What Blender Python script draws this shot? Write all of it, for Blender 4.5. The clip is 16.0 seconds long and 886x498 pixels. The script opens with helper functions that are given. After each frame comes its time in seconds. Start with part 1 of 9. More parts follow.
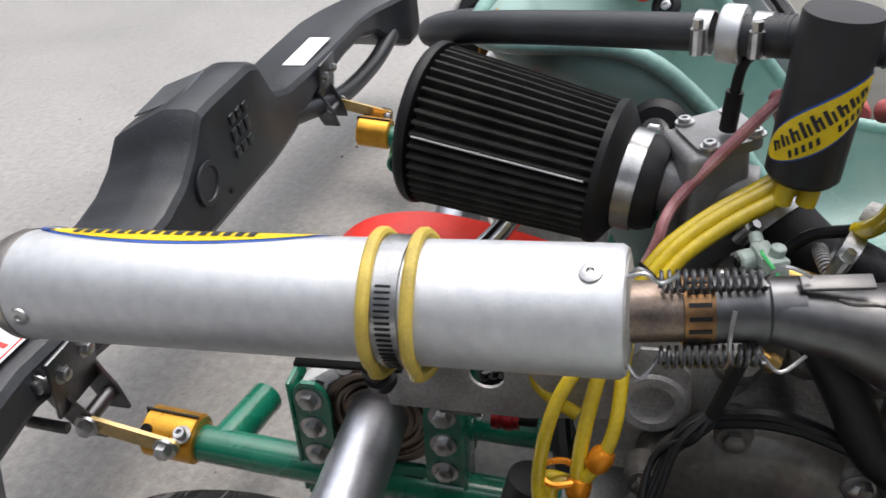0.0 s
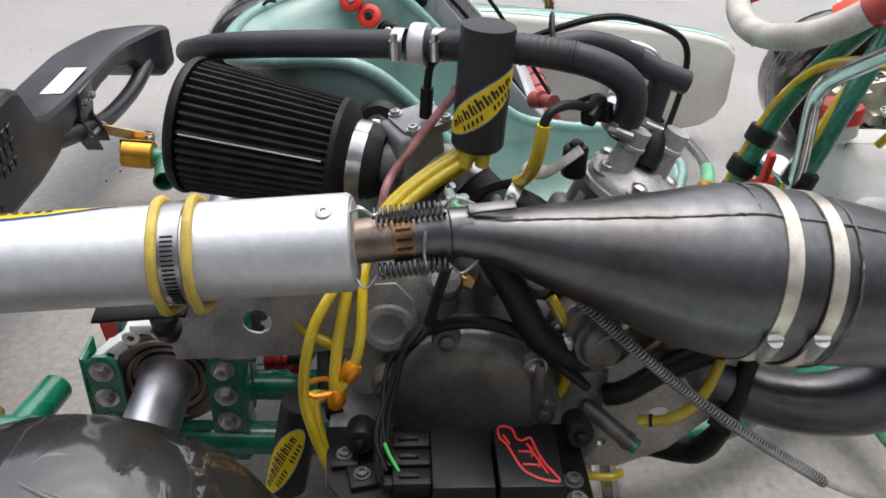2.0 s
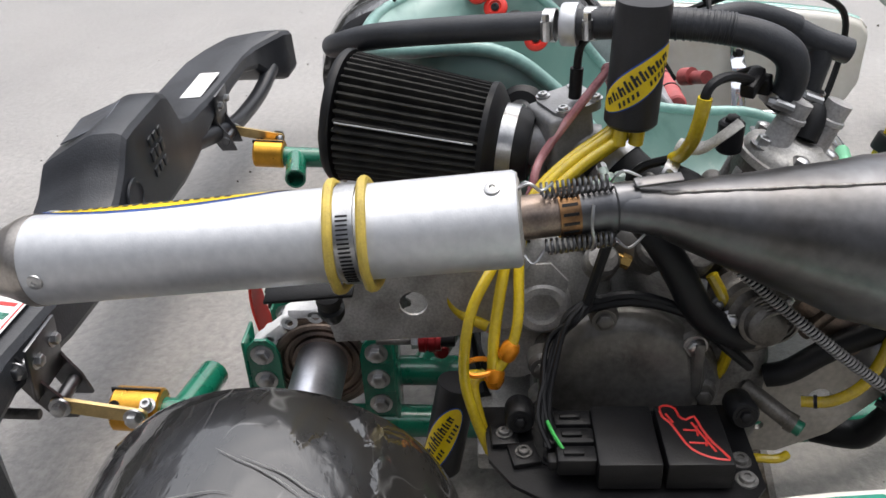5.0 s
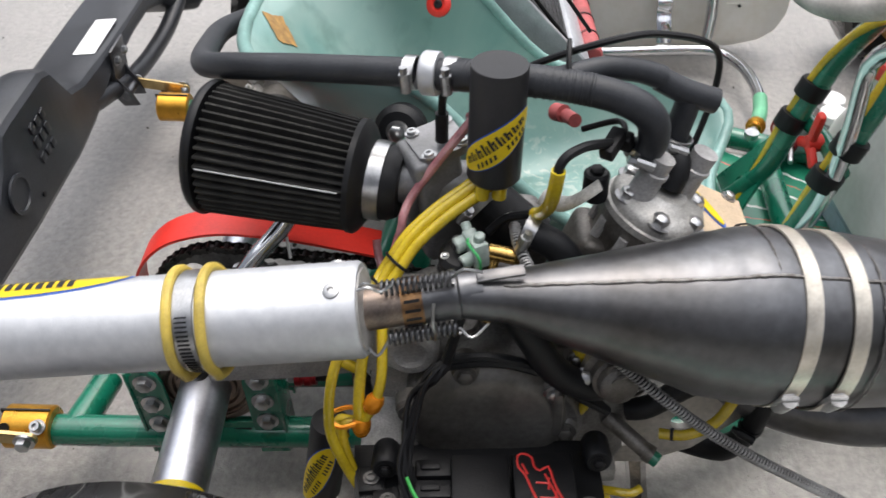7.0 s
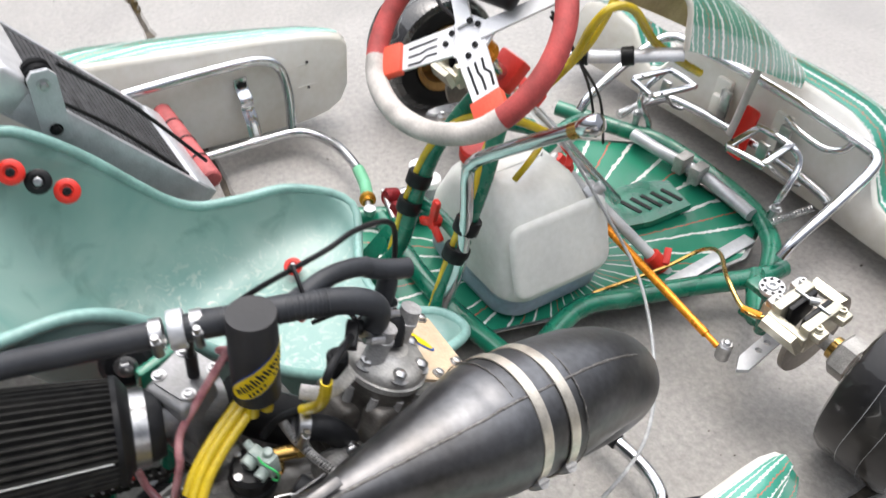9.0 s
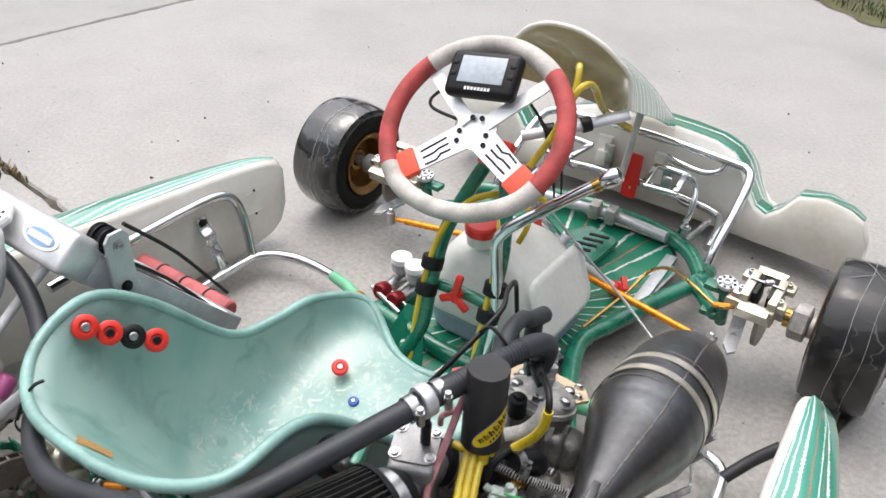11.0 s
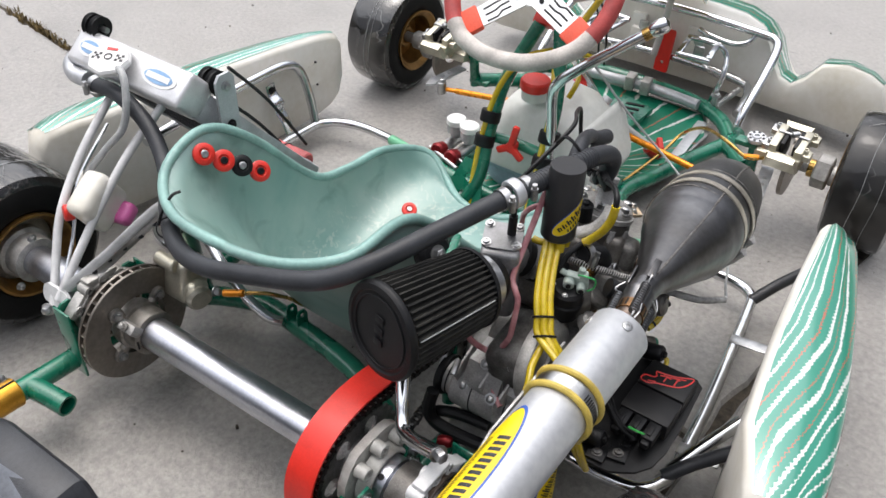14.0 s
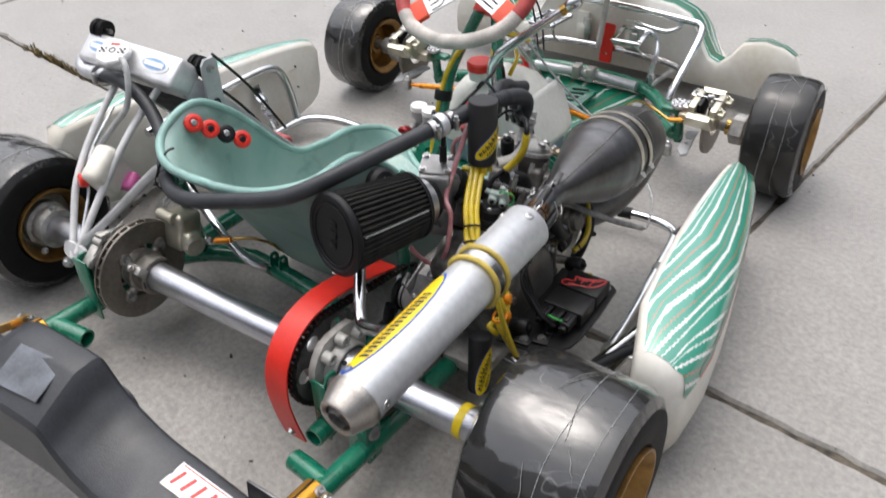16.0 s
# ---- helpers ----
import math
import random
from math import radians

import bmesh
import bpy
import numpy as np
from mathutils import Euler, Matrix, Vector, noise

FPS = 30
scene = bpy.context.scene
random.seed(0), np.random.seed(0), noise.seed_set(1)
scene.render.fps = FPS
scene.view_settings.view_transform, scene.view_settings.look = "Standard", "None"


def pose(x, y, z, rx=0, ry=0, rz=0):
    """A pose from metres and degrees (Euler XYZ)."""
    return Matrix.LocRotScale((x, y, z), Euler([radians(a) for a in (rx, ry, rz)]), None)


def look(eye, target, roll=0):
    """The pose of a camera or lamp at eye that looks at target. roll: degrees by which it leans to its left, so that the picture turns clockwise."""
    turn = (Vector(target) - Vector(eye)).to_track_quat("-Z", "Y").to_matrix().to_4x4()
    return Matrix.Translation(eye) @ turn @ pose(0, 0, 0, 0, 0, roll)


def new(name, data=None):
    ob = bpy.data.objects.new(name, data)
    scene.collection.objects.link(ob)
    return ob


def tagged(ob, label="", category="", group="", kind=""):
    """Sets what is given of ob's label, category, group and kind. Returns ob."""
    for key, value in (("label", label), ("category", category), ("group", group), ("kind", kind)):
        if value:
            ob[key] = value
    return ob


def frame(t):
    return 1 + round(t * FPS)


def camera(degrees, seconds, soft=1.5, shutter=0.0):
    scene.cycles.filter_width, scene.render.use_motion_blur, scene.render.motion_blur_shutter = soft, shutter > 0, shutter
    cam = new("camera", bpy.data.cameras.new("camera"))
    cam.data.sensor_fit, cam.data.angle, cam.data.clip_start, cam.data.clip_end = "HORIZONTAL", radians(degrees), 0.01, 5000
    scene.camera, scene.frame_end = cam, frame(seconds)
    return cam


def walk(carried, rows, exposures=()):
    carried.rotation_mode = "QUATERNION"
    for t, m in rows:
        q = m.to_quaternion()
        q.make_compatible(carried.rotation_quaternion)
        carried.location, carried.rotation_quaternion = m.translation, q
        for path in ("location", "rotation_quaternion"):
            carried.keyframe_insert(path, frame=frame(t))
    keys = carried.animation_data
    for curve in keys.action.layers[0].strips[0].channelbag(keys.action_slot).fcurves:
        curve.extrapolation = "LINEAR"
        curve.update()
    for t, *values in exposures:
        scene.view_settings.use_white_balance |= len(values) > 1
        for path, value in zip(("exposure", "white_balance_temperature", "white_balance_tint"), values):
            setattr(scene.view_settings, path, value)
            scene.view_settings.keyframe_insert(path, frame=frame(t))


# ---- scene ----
cam = camera(55.3, 16.0, 1.5, 0.3)
PATH = [
    (0, (0.7820, 0.1919, 0.6378), (-0.1876, -0.0574, -0.0238), -2.98),
    (0.5, (0.8129, 0.1753, 0.6359), (-0.1566, -0.0995, -0.0156), -2.00),
    (1, (0.8321, 0.1703, 0.6287), (-0.1426, -0.0494, -0.0359), -0.81),
    (1.5, (0.8831, 0.1875, 0.6436), (-0.1243, 0.1076, -0.0035), 0.91),
    (2, (0.9420, 0.2266, 0.6736), (-0.0825, 0.2923, 0.0522), 1.85),
    (2.5, (0.9716, 0.2240, 0.6696), (-0.0328, 0.2555, 0.0138), -0.43),
    (3, (0.9744, 0.1916, 0.6724), (-0.0443, 0.1337, 0.0407), -2.15),
    (3.5, (0.9679, 0.1686, 0.6477), (-0.0215, 0.0682, -0.0240), -1.84),
    (4, (0.9631, 0.1721, 0.6517), (-0.0433, 0.0999, 0.0021), -1.49),
    (4.2, (0.9600, 0.1720, 0.6599), (-0.0560, 0.0841, 0.0274), -2.99),
    (6.3, (0.9517, 0.2113, 0.6602), (-0.0865, 0.1779, 0.0593), -2.00),
    (6.5, (0.9316, 0.2228, 0.6682), (-0.0848, 0.1973, 0.0308), -1.89),
    (7, (0.8523, 0.2669, 0.7934), (-0.0508, 0.2398, 0.0037), -2.62),
    (7.5, (0.7953, 0.3447, 0.8610), (-0.0025, 0.3568, -0.0353), -4.92),
    (8, (0.7427, 0.4005, 0.9092), (-0.0341, 0.5392, 0.0052), -3.82),
    (8.5, (0.7508, 0.3256, 0.9384), (-0.0162, 0.6542, 0.0759), 1.16),
    (9, (0.7731, 0.1338, 1.0021), (0.0540, 0.6698, 0.2049), 4.31),
    (9.2, (0.7742, 0.0806, 1.0387), (0.0510, 0.6434, 0.2639), 3.40),
    (11.3, (0.5921, -0.3504, 1.0587), (0.0582, 0.4871, 0.3851), 3.06),
    (11.5, (0.5902, -0.4090, 1.0703), (0.0663, 0.4155, 0.3733), 3.25),
    (12, (0.6376, -0.4373, 1.0316), (0.1174, 0.3673, 0.3091), 2.63),
    (12.5, (0.6650, -0.4434, 1.0154), (0.1837, 0.3331, 0.2374), 3.87),
    (13, (0.6671, -0.4640, 1.0232), (0.1630, 0.2962, 0.2434), 2.61),
    (13.5, (0.6539, -0.4767, 1.0305), (0.1310, 0.2864, 0.2661), 2.19),
    (14, (0.6492, -0.4832, 1.0339), (0.1211, 0.2860, 0.2793), 1.86),
    (14.5, (0.6737, -0.4648, 1.0381), (0.1231, 0.3273, 0.3243), 1.60),
    (15, (0.8349, -0.5116, 1.0382), (0.2594, 0.2811, 0.3451), -0.35),
    (15.5, (0.9262, -0.5766, 1.0789), (0.2907, 0.1913, 0.4108), -3.88),
    (16, (0.8982, -0.6645, 1.0336), (0.3313, 0.1271, 0.3323), -1.87),
]
EXPOSURES = [(0.0, 0.76), (2.0, 0.76), (3.5, 0.82), (4.0, 0.82), (6.5, 0.78), (7.5, 0.82), (8.5, 0.98), (9.2, 1.0), (11.3, 0.82), (12.5, 0.70), (14.5, 0.72), (15.5, 0.74), (16.0, 0.68)]
walk(cam, [(t, look(eye, target, roll)) for t, eye, target, roll in PATH], EXPOSURES)

# ---- world and light ----
world = bpy.data.worlds.new("overcast_sky")
scene.world = world
world.use_nodes = True
wn = world.node_tree.nodes
sky = wn.new("ShaderNodeTexSky")
sky.sky_type, sky.sun_disc = "NISHITA", False
sky.sun_elevation, sky.sun_rotation = radians(74), radians(291)
sky.air_density, sky.dust_density, sky.ozone_density = 0.6, 10.0, 1.0
grey = wn.new("ShaderNodeHueSaturation")
grey.inputs["Saturation"].default_value = 0.5
world.node_tree.links.new(sky.outputs["Color"], grey.inputs["Color"])
world.node_tree.links.new(grey.outputs["Color"], wn["Background"].inputs["Color"])
wn["Background"].inputs["Strength"].default_value = 0.09
sun = new("sun", bpy.data.lights.new("sun", "SUN"))
sun.data.energy, sun.data.angle, sun.data.color = 1.5, radians(112), (0.89, 0.925, 1.0)
sun.matrix_world = look((-0.90, 0.35, 3.3), (0, 0, 0))


# ---- materials ----
def material(name, color, rough=0.5, metal=0.0, vary=0.12, scale=30.0, bump=0.0, bump_scale=200.0, coat=0.0, second=None, grain=0.0,
             transmission=0.0, sss=0.0, spec=0.5, rough_vary=0.1):
    """A painted or bare surface with variation at two scales: broad mottling and fine grain."""
    m = bpy.data.materials.new(name)
    m.use_nodes = True
    n, link = m.node_tree.nodes, m.node_tree.links.new
    b = n["Principled BSDF"]
    tc = n.new("ShaderNodeTexCoord")
    big, fine = n.new("ShaderNodeTexNoise"), n.new("ShaderNodeTexNoise")
    big.inputs["Scale"].default_value, big.inputs["Detail"].default_value = scale, 5
    fine.inputs["Scale"].default_value, fine.inputs["Detail"].default_value = scale * 12, 3
    for t in (big, fine):
        link(tc.outputs["Object"], t.inputs["Vector"])
    ramp = n.new("ShaderNodeValToRGB")
    dark = second or tuple(c * (1 - 2.2 * vary) for c in color)
    ramp.color_ramp.elements[0].position, ramp.color_ramp.elements[1].position = 0.3, 0.7
    ramp.color_ramp.elements[0].color = (*[max(c, 0) for c in dark], 1)
    ramp.color_ramp.elements[1].color = (*[min(c * (1 + vary * 0.5), 1) for c in color], 1)
    link(big.outputs["Fac"], ramp.inputs["Fac"])
    mix = n.new("ShaderNodeMix")
    mix.data_type, mix.blend_type = "RGBA", "OVERLAY"
    mix.inputs[0].default_value = 0.25 + grain
    link(ramp.outputs["Color"], mix.inputs[6])
    link(fine.outputs["Fac"], mix.inputs[7])
    link(mix.outputs[2], b.inputs["Base Color"])
    b.inputs["Metallic"].default_value = metal
    b.inputs["Specular IOR Level"].default_value = spec
    rr = n.new("ShaderNodeMapRange")
    rr.inputs["To Min"].default_value, rr.inputs["To Max"].default_value = max(rough - rough_vary, 0.02), min(rough + rough_vary, 1)
    link(big.outputs["Fac"], rr.inputs["Value"])
    link(rr.outputs["Result"], b.inputs["Roughness"])
    if coat:
        b.inputs["Coat Weight"].default_value, b.inputs["Coat Roughness"].default_value = coat, 0.08
    if transmission:
        b.inputs["Transmission Weight"].default_value = transmission
    if sss:
        b.inputs["Subsurface Weight"].default_value = sss
        b.inputs["Subsurface Radius"].default_value = (0.02, 0.02, 0.02)
    if bump:
        bn, bt = n.new("ShaderNodeBump"), n.new("ShaderNodeTexNoise")
        bt.inputs["Scale"].default_value, bt.inputs["Detail"].default_value = bump_scale, 4
        bn.inputs["Strength"].default_value, bn.inputs["Distance"].default_value = bump, 0.002
        link(tc.outputs["Object"], bt.inputs["Vector"])
        link(bt.outputs["Fac"], bn.inputs["Height"])
        link(bn.outputs["Normal"], b.inputs["Normal"])
    return m


GREEN = material("green_frame_paint", (0.006, 0.165, 0.095), 0.28, 0.0, 0.15, 25, coat=0.6, bump=0.05)
CHROME = material("chrome", (0.72, 0.73, 0.75), 0.14, 1.0, 0.08, 40, rough_vary=0.06)
STRAP = material("stainless_strap", (0.78, 0.72, 0.62), 0.34, 0.8, 0.22, 30, bump=0.05)
STEEL = material("plated_steel", (0.55, 0.55, 0.55), 0.32, 1.0, 0.18, 60, bump=0.1)
ALU = material("brushed_aluminium", (0.60, 0.612, 0.632), 0.49, 0.7, 0.03, 10, bump=0.05, bump_scale=500, rough_vary=0.06)
AXLE = material("ground_axle_steel", (0.60, 0.61, 0.66), 0.33, 1.0, 0.08, 20, bump=0.05, bump_scale=600)
CAST = material("cast_aluminium", (0.50, 0.49, 0.47), 0.5, 0.55, 0.22, 45, bump=0.35, bump_scale=350, grain=0.2, second=(0.30, 0.29, 0.27))
CASTD = material("dull_cast_alloy", (0.46, 0.455, 0.45), 0.46, 0.35, 0.22, 35, bump=0.3, bump_scale=350, grain=0.2, second=(0.27, 0.262, 0.252))
CASE = material("grimy_crankcase", (0.20, 0.196, 0.19), 0.48, 0.45, 0.35, 30, bump=0.4, bump_scale=300, grain=0.3, second=(0.045, 0.041, 0.036))
COVER = material("engine_cover", (0.165, 0.16, 0.152), 0.35, 0.45, 0.2, 14, bump=0.12, bump_scale=300, grain=0.15, second=(0.05, 0.044, 0.036))
PIPE = material("blued_pipe_steel", (0.150, 0.155, 0.166), 0.36, 0.95, 0.15, 9, bump=0.09, bump_scale=90, grain=0.06, second=(0.105, 0.100, 0.097), rough_vary=0.10)
CARB = material("matte_carburettor_alloy", (0.27, 0.272, 0.28), 0.42, 0.4, 0.15, 30, bump=0.15, bump_scale=300, second=(0.18, 0.18, 0.18))
WELD = material("weld_bead", (0.20, 0.195, 0.19), 0.45, 0.7, 0.3, 200, bump=0.3, bump_scale=600, second=(0.10, 0.09, 0.08))
CONE = material("straw_tinted_steel", (0.46, 0.435, 0.41), 0.38, 1.0, 0.2, 30, bump=0.1, second=(0.32, 0.285, 0.25))
OILY = material("oily_casting", (0.17, 0.16, 0.148), 0.42, 0.5, 0.3, 40, bump=0.3, bump_scale=350, grain=0.2, second=(0.06, 0.053, 0.045))
RUSTY = material("heat_stained_steel", (0.26, 0.20, 0.16), 0.42, 0.9, 0.3, 40, bump=0.15, grain=0.2, second=(0.12, 0.10, 0.09))
COPPER = material("copper_band", (0.30, 0.165, 0.075), 0.4, 1.0, 0.3, 80, second=(0.14, 0.085, 0.05))
BRASS = material("brass", (0.60, 0.38, 0.12), 0.25, 1.0, 0.12, 60)
GOLD = material("gold_anodised", (0.62, 0.31, 0.035), 0.30, 0.75, 0.12, 50, bump=0.04)
ORANGE = material("orange_anodised", (0.80, 0.28, 0.015), 0.28, 0.5, 0.1, 50)
BLACKP = material("black_bumper_plastic", (0.028, 0.031, 0.037), 0.38, 0.0, 0.22, 18, bump=0.2, bump_scale=500, grain=0.15, second=(0.016, 0.017, 0.020))
BLACK = material("black_plastic", (0.008, 0.008, 0.009), 0.45, 0.0, 0.2, 40, bump=0.12, bump_scale=500, spec=0.3)
CANBLK = material("black_gloss_can", (0.018, 0.018, 0.02), 0.42, 0.0, 0.15, 30, spec=0.4)
RUBBER = material("black_rubber_hose", (0.009, 0.0095, 0.011), 0.5, 0.0, 0.2, 35, bump=0.12, bump_scale=500, spec=0.3)
HOSE = material("rubber_water_hose", (0.033, 0.036, 0.042), 0.48, 0.0, 0.18, 20, bump=0.15, bump_scale=600, spec=0.4)
TYRE = material("tyre_rubber", (0.009, 0.009, 0.009), 0.62, 0.0, 0.25, 25, bump=0.3, bump_scale=250, spec=0.2)
RED = material("red_plastic", (0.72, 0.03, 0.018), 0.38, 0.0, 0.08, 25, bump=0.05)
REDMAT = material("red_anodised", (0.24, 0.012, 0.016), 0.3, 0.5, 0.12, 40)
YELLOW = material("yellow_fuel_hose", (0.62, 0.46, 0.02), 0.22, 0.0, 0.14, 30, sss=0.25, coat=0.5)
YELBAND = material("yellow_rubber_band", (0.60, 0.45, 0.09), 0.42, 0.0, 0.15, 50, sss=0.15)
YELPRINT = material("yellow_decal", (0.80, 0.58, 0.01), 0.35, 0.0, 0.05, 40)
BLUEPRINT = material("blue_decal", (0.03, 0.10, 0.42), 0.35, 0.0, 0.06, 40)
BLKPRINT = material("black_decal", (0.02, 0.02, 0.022), 0.4, 0.0, 0.1, 60)
REDPRINT = material("red_decal", (0.66, 0.04, 0.035), 0.4, 0.0, 0.1, 60)
WHITE = material("white_decal", (0.82, 0.82, 0.81), 0.35, 0.0, 0.04, 30)
PINK = material("pink_coolant_hose", (0.60, 0.31, 0.32), 0.2, 0.0, 0.25, 40, sss=0.3, coat=0.4, second=(0.36, 0.13, 0.15))
CLEAR = material("clear_grey_hose", (0.42, 0.43, 0.43), 0.25, 0.0, 0.12, 40, sss=0.2)
MINTRIM = material("mint_fibreglass_edge", (0.25, 0.44, 0.40), 0.36, 0.0, 0.15, 14, coat=0.2, bump=0.08)
MILK = material("milky_white_plastic", (0.80, 0.79, 0.75), 0.36, 0.0, 0.07, 6, sss=0.25, bump=0.05, bump_scale=80, second=(0.68, 0.64, 0.55))
MILKTANK = material("translucent_tank_plastic", (0.74, 0.75, 0.71), 0.34, 0.0, 0.06, 8, sss=0.35, bump=0.04, bump_scale=60)
FUEL = material("fuel_seen_through_tank", (0.36, 0.44, 0.55), 0.36, 0.0, 0.08, 10, sss=0.3)
GREYT = material("grey_painted_tube", (0.52, 0.53, 0.55), 0.34, 0.35, 0.1, 40)
WHITET = material("white_painted_tube", (0.70, 0.70, 0.70), 0.36, 0.0, 0.12, 35)
RIMGOLD = material("gold_magnesium_rim", (0.36, 0.20, 0.06), 0.42, 0.7, 0.2, 40, bump=0.1)
GOLDPALE = material("pale_gold_anodised", (0.60, 0.44, 0.20), 0.34, 0.7, 0.15, 40, bump=0.05)
CALIPER = material("champagne_anodised", (0.55, 0.52, 0.42), 0.36, 0.65, 0.12, 40, bump=0.1)
DISC = material("brake_disc_iron", (0.30, 0.275, 0.245), 0.40, 0.85, 0.2, 12, bump=0.06, grain=0.05, second=(0.19, 0.165, 0.14))
RADCORE = material("radiator_core", (0.10, 0.10, 0.105), 0.55, 0.6, 0.3, 60, bump=0.3)
WHEELGRIP = material("pale_suede_grip", (0.60, 0.56, 0.52), 0.75, 0.0, 0.18, 25, bump=0.3, bump_scale=900)
REDGRIP = material("red_suede_grip", (0.50, 0.075, 0.07), 0.62, 0.0, 0.22, 30, bump=0.35, bump_scale=900)
REDPAD = material("orange_red_grip_pad", (0.80, 0.10, 0.05), 0.6, 0.0, 0.1, 30)
SCREEN = material("display_screen", (0.42, 0.47, 0.52), 0.2, 0.0, 0.04, 10)
PINKRED = material("worn_red_roll", (0.46, 0.10, 0.10), 0.6, 0.0, 0.2, 40, bump=0.2)
DIRT = material("joint_dirt", (0.11, 0.092, 0.07), 0.9, 0.0, 0.4, 60, bump=0.8, bump_scale=250, grain=0.3)
DRY = material("dry_weeds", (0.20, 0.14, 0.05), 0.8, 0.0, 0.4, 40)
LEAF = material("grass_blade", (0.06, 0.11, 0.025), 0.6, 0.0, 0.4, 25)


def node_mat(name, rough, metal=0.0):
    m = bpy.data.materials.new(name)
    m.use_nodes = True
    b = m.node_tree.nodes["Principled BSDF"]
    b.inputs["Roughness"].default_value, b.inputs["Metallic"].default_value = rough, metal
    return m, m.node_tree.nodes, m.node_tree.links.new, b


def concrete():
    m, n, link, b = node_mat("weathered_concrete", 0.40)
    b.inputs["Specular IOR Level"].default_value = 0.8
    b.inputs["Sheen Weight"].default_value, b.inputs["Sheen Roughness"].default_value = 0.55, 0.55
    tc = n.new("ShaderNodeTexCoord")
    info = n.new("ShaderNodeObjectInfo")
    layers = []
    for scale, detail, rough in ((0.9, 6, 0.6), (7, 8, 0.65), (90, 6, 0.7), (420, 2, 0.5)):
        t = n.new("ShaderNodeTexNoise")
        t.inputs["Scale"].default_value, t.inputs["Detail"].default_value, t.inputs["Roughness"].default_value = scale, detail, rough
        link(tc.outputs["Object"], t.inputs["Vector"])
        layers.append(t)
    ramp = n.new("ShaderNodeValToRGB")
    e = ramp.color_ramp.elements
    e[0].position, e[1].position = 0.32, 0.68
    e[0].color, e[1].color = (0.212, 0.197, 0.178, 1), (0.297, 0.282, 0.262, 1)
    add = n.new("ShaderNodeMix")
    add.data_type = "FLOAT"
    add.inputs[0].default_value = 0.5
    link(layers[0].outputs["Fac"], add.inputs[2])
    link(layers[1].outputs["Fac"], add.inputs[3])
    link(add.outputs[0], ramp.inputs["Fac"])
    mix = n.new("ShaderNodeMix")
    mix.data_type, mix.blend_type = "RGBA", "OVERLAY"
    mix.inputs[0].default_value = 0.6
    link(ramp.outputs["Color"], mix.inputs[6])
    crisp = n.new("ShaderNodeMapRange")
    crisp.inputs["From Min"].default_value, crisp.inputs["From Max"].default_value = 0.18, 0.82
    link(layers[2].outputs["Fac"], crisp.inputs["Value"])
    link(crisp.outputs["Result"], mix.inputs[7])
    # small dark pits and oil specks
    pit = n.new("ShaderNodeTexVoronoi")
    pit.inputs["Scale"].default_value = 26
    link(tc.outputs["Object"], pit.inputs["Vector"])
    lim = n.new("ShaderNodeMapRange")
    lim.inputs["From Min"].default_value, lim.inputs["From Max"].default_value = 0.03, 0.075
    link(pit.outputs["Distance"], lim.inputs["Value"])
    stain = n.new("ShaderNodeMix")
    stain.data_type, stain.blend_type = "RGBA", "MULTIPLY"
    stain.inputs[0].default_value = 1
    pr = n.new("ShaderNodeMapRange")
    pr.inputs["To Min"].default_value = 0.62
    link(lim.outputs["Result"], pr.inputs["Value"])
    link(mix.outputs[2], stain.inputs[6])
    link(pr.outputs["Result"], stain.inputs[7])
    # shallow dark chips of uneven outline, and broad faint stains
    warp = n.new("ShaderNodeTexNoise")
    warp.inputs["Scale"].default_value, warp.inputs["Detail"].default_value = 22, 4
    link(tc.outputs["Object"], warp.inputs["Vector"])
    push = n.new("ShaderNodeVectorMath")
    push.operation = "MULTIPLY_ADD"
    push.inputs[1].default_value = (0.10, 0.10, 0.10)
    link(warp.outputs["Color"], push.inputs[0])
    link(tc.outputs["Object"], push.inputs[2])
    chip = n.new("ShaderNodeTexVoronoi")
    chip.inputs["Scale"].default_value = 7.5
    link(push.outputs["Vector"], chip.inputs["Vector"])
    sepc = n.new("ShaderNodeSeparateColor")
    link(chip.outputs["Color"], sepc.inputs["Color"])
    size = n.new("ShaderNodeMapRange")
    size.inputs["From Min"].default_value, size.inputs["To Min"].default_value, size.inputs["To Max"].default_value = 0.45, 0.0, 0.16
    link(sepc.outputs["Red"], size.inputs["Value"])
    inside = n.new("ShaderNodeMath")
    inside.operation = "SUBTRACT"
    link(size.outputs["Result"], inside.inputs[0])
    link(chip.outputs["Distance"], inside.inputs[1])
    cm = n.new("ShaderNodeMapRange")
    cm.inputs["From Min"].default_value, cm.inputs["From Max"].default_value, cm.inputs["To Min"].default_value, cm.inputs["To Max"].default_value = -0.02, 0.05, 1.0, 0.70
    link(inside.outputs[0], cm.inputs["Value"])
    blot = n.new("ShaderNodeTexNoise")
    blot.inputs["Scale"].default_value, blot.inputs["Detail"].default_value, blot.inputs["Distortion"].default_value = 2.3, 7, 0.8
    link(tc.outputs["Object"], blot.inputs["Vector"])
    bm_ = n.new("ShaderNodeMapRange")
    bm_.inputs["From Min"].default_value, bm_.inputs["From Max"].default_value, bm_.inputs["To Min"].default_value, bm_.inputs["To Max"].default_value = 0.50, 0.68, 1.0, 0.82
    link(blot.outputs["Fac"], bm_.inputs["Value"])
    both = n.new("ShaderNodeMath")
    both.operation = "MULTIPLY"
    link(cm.outputs["Result"], both.inputs[0])
    link(bm_.outputs["Result"], both.inputs[1])
    worn = n.new("ShaderNodeMix")
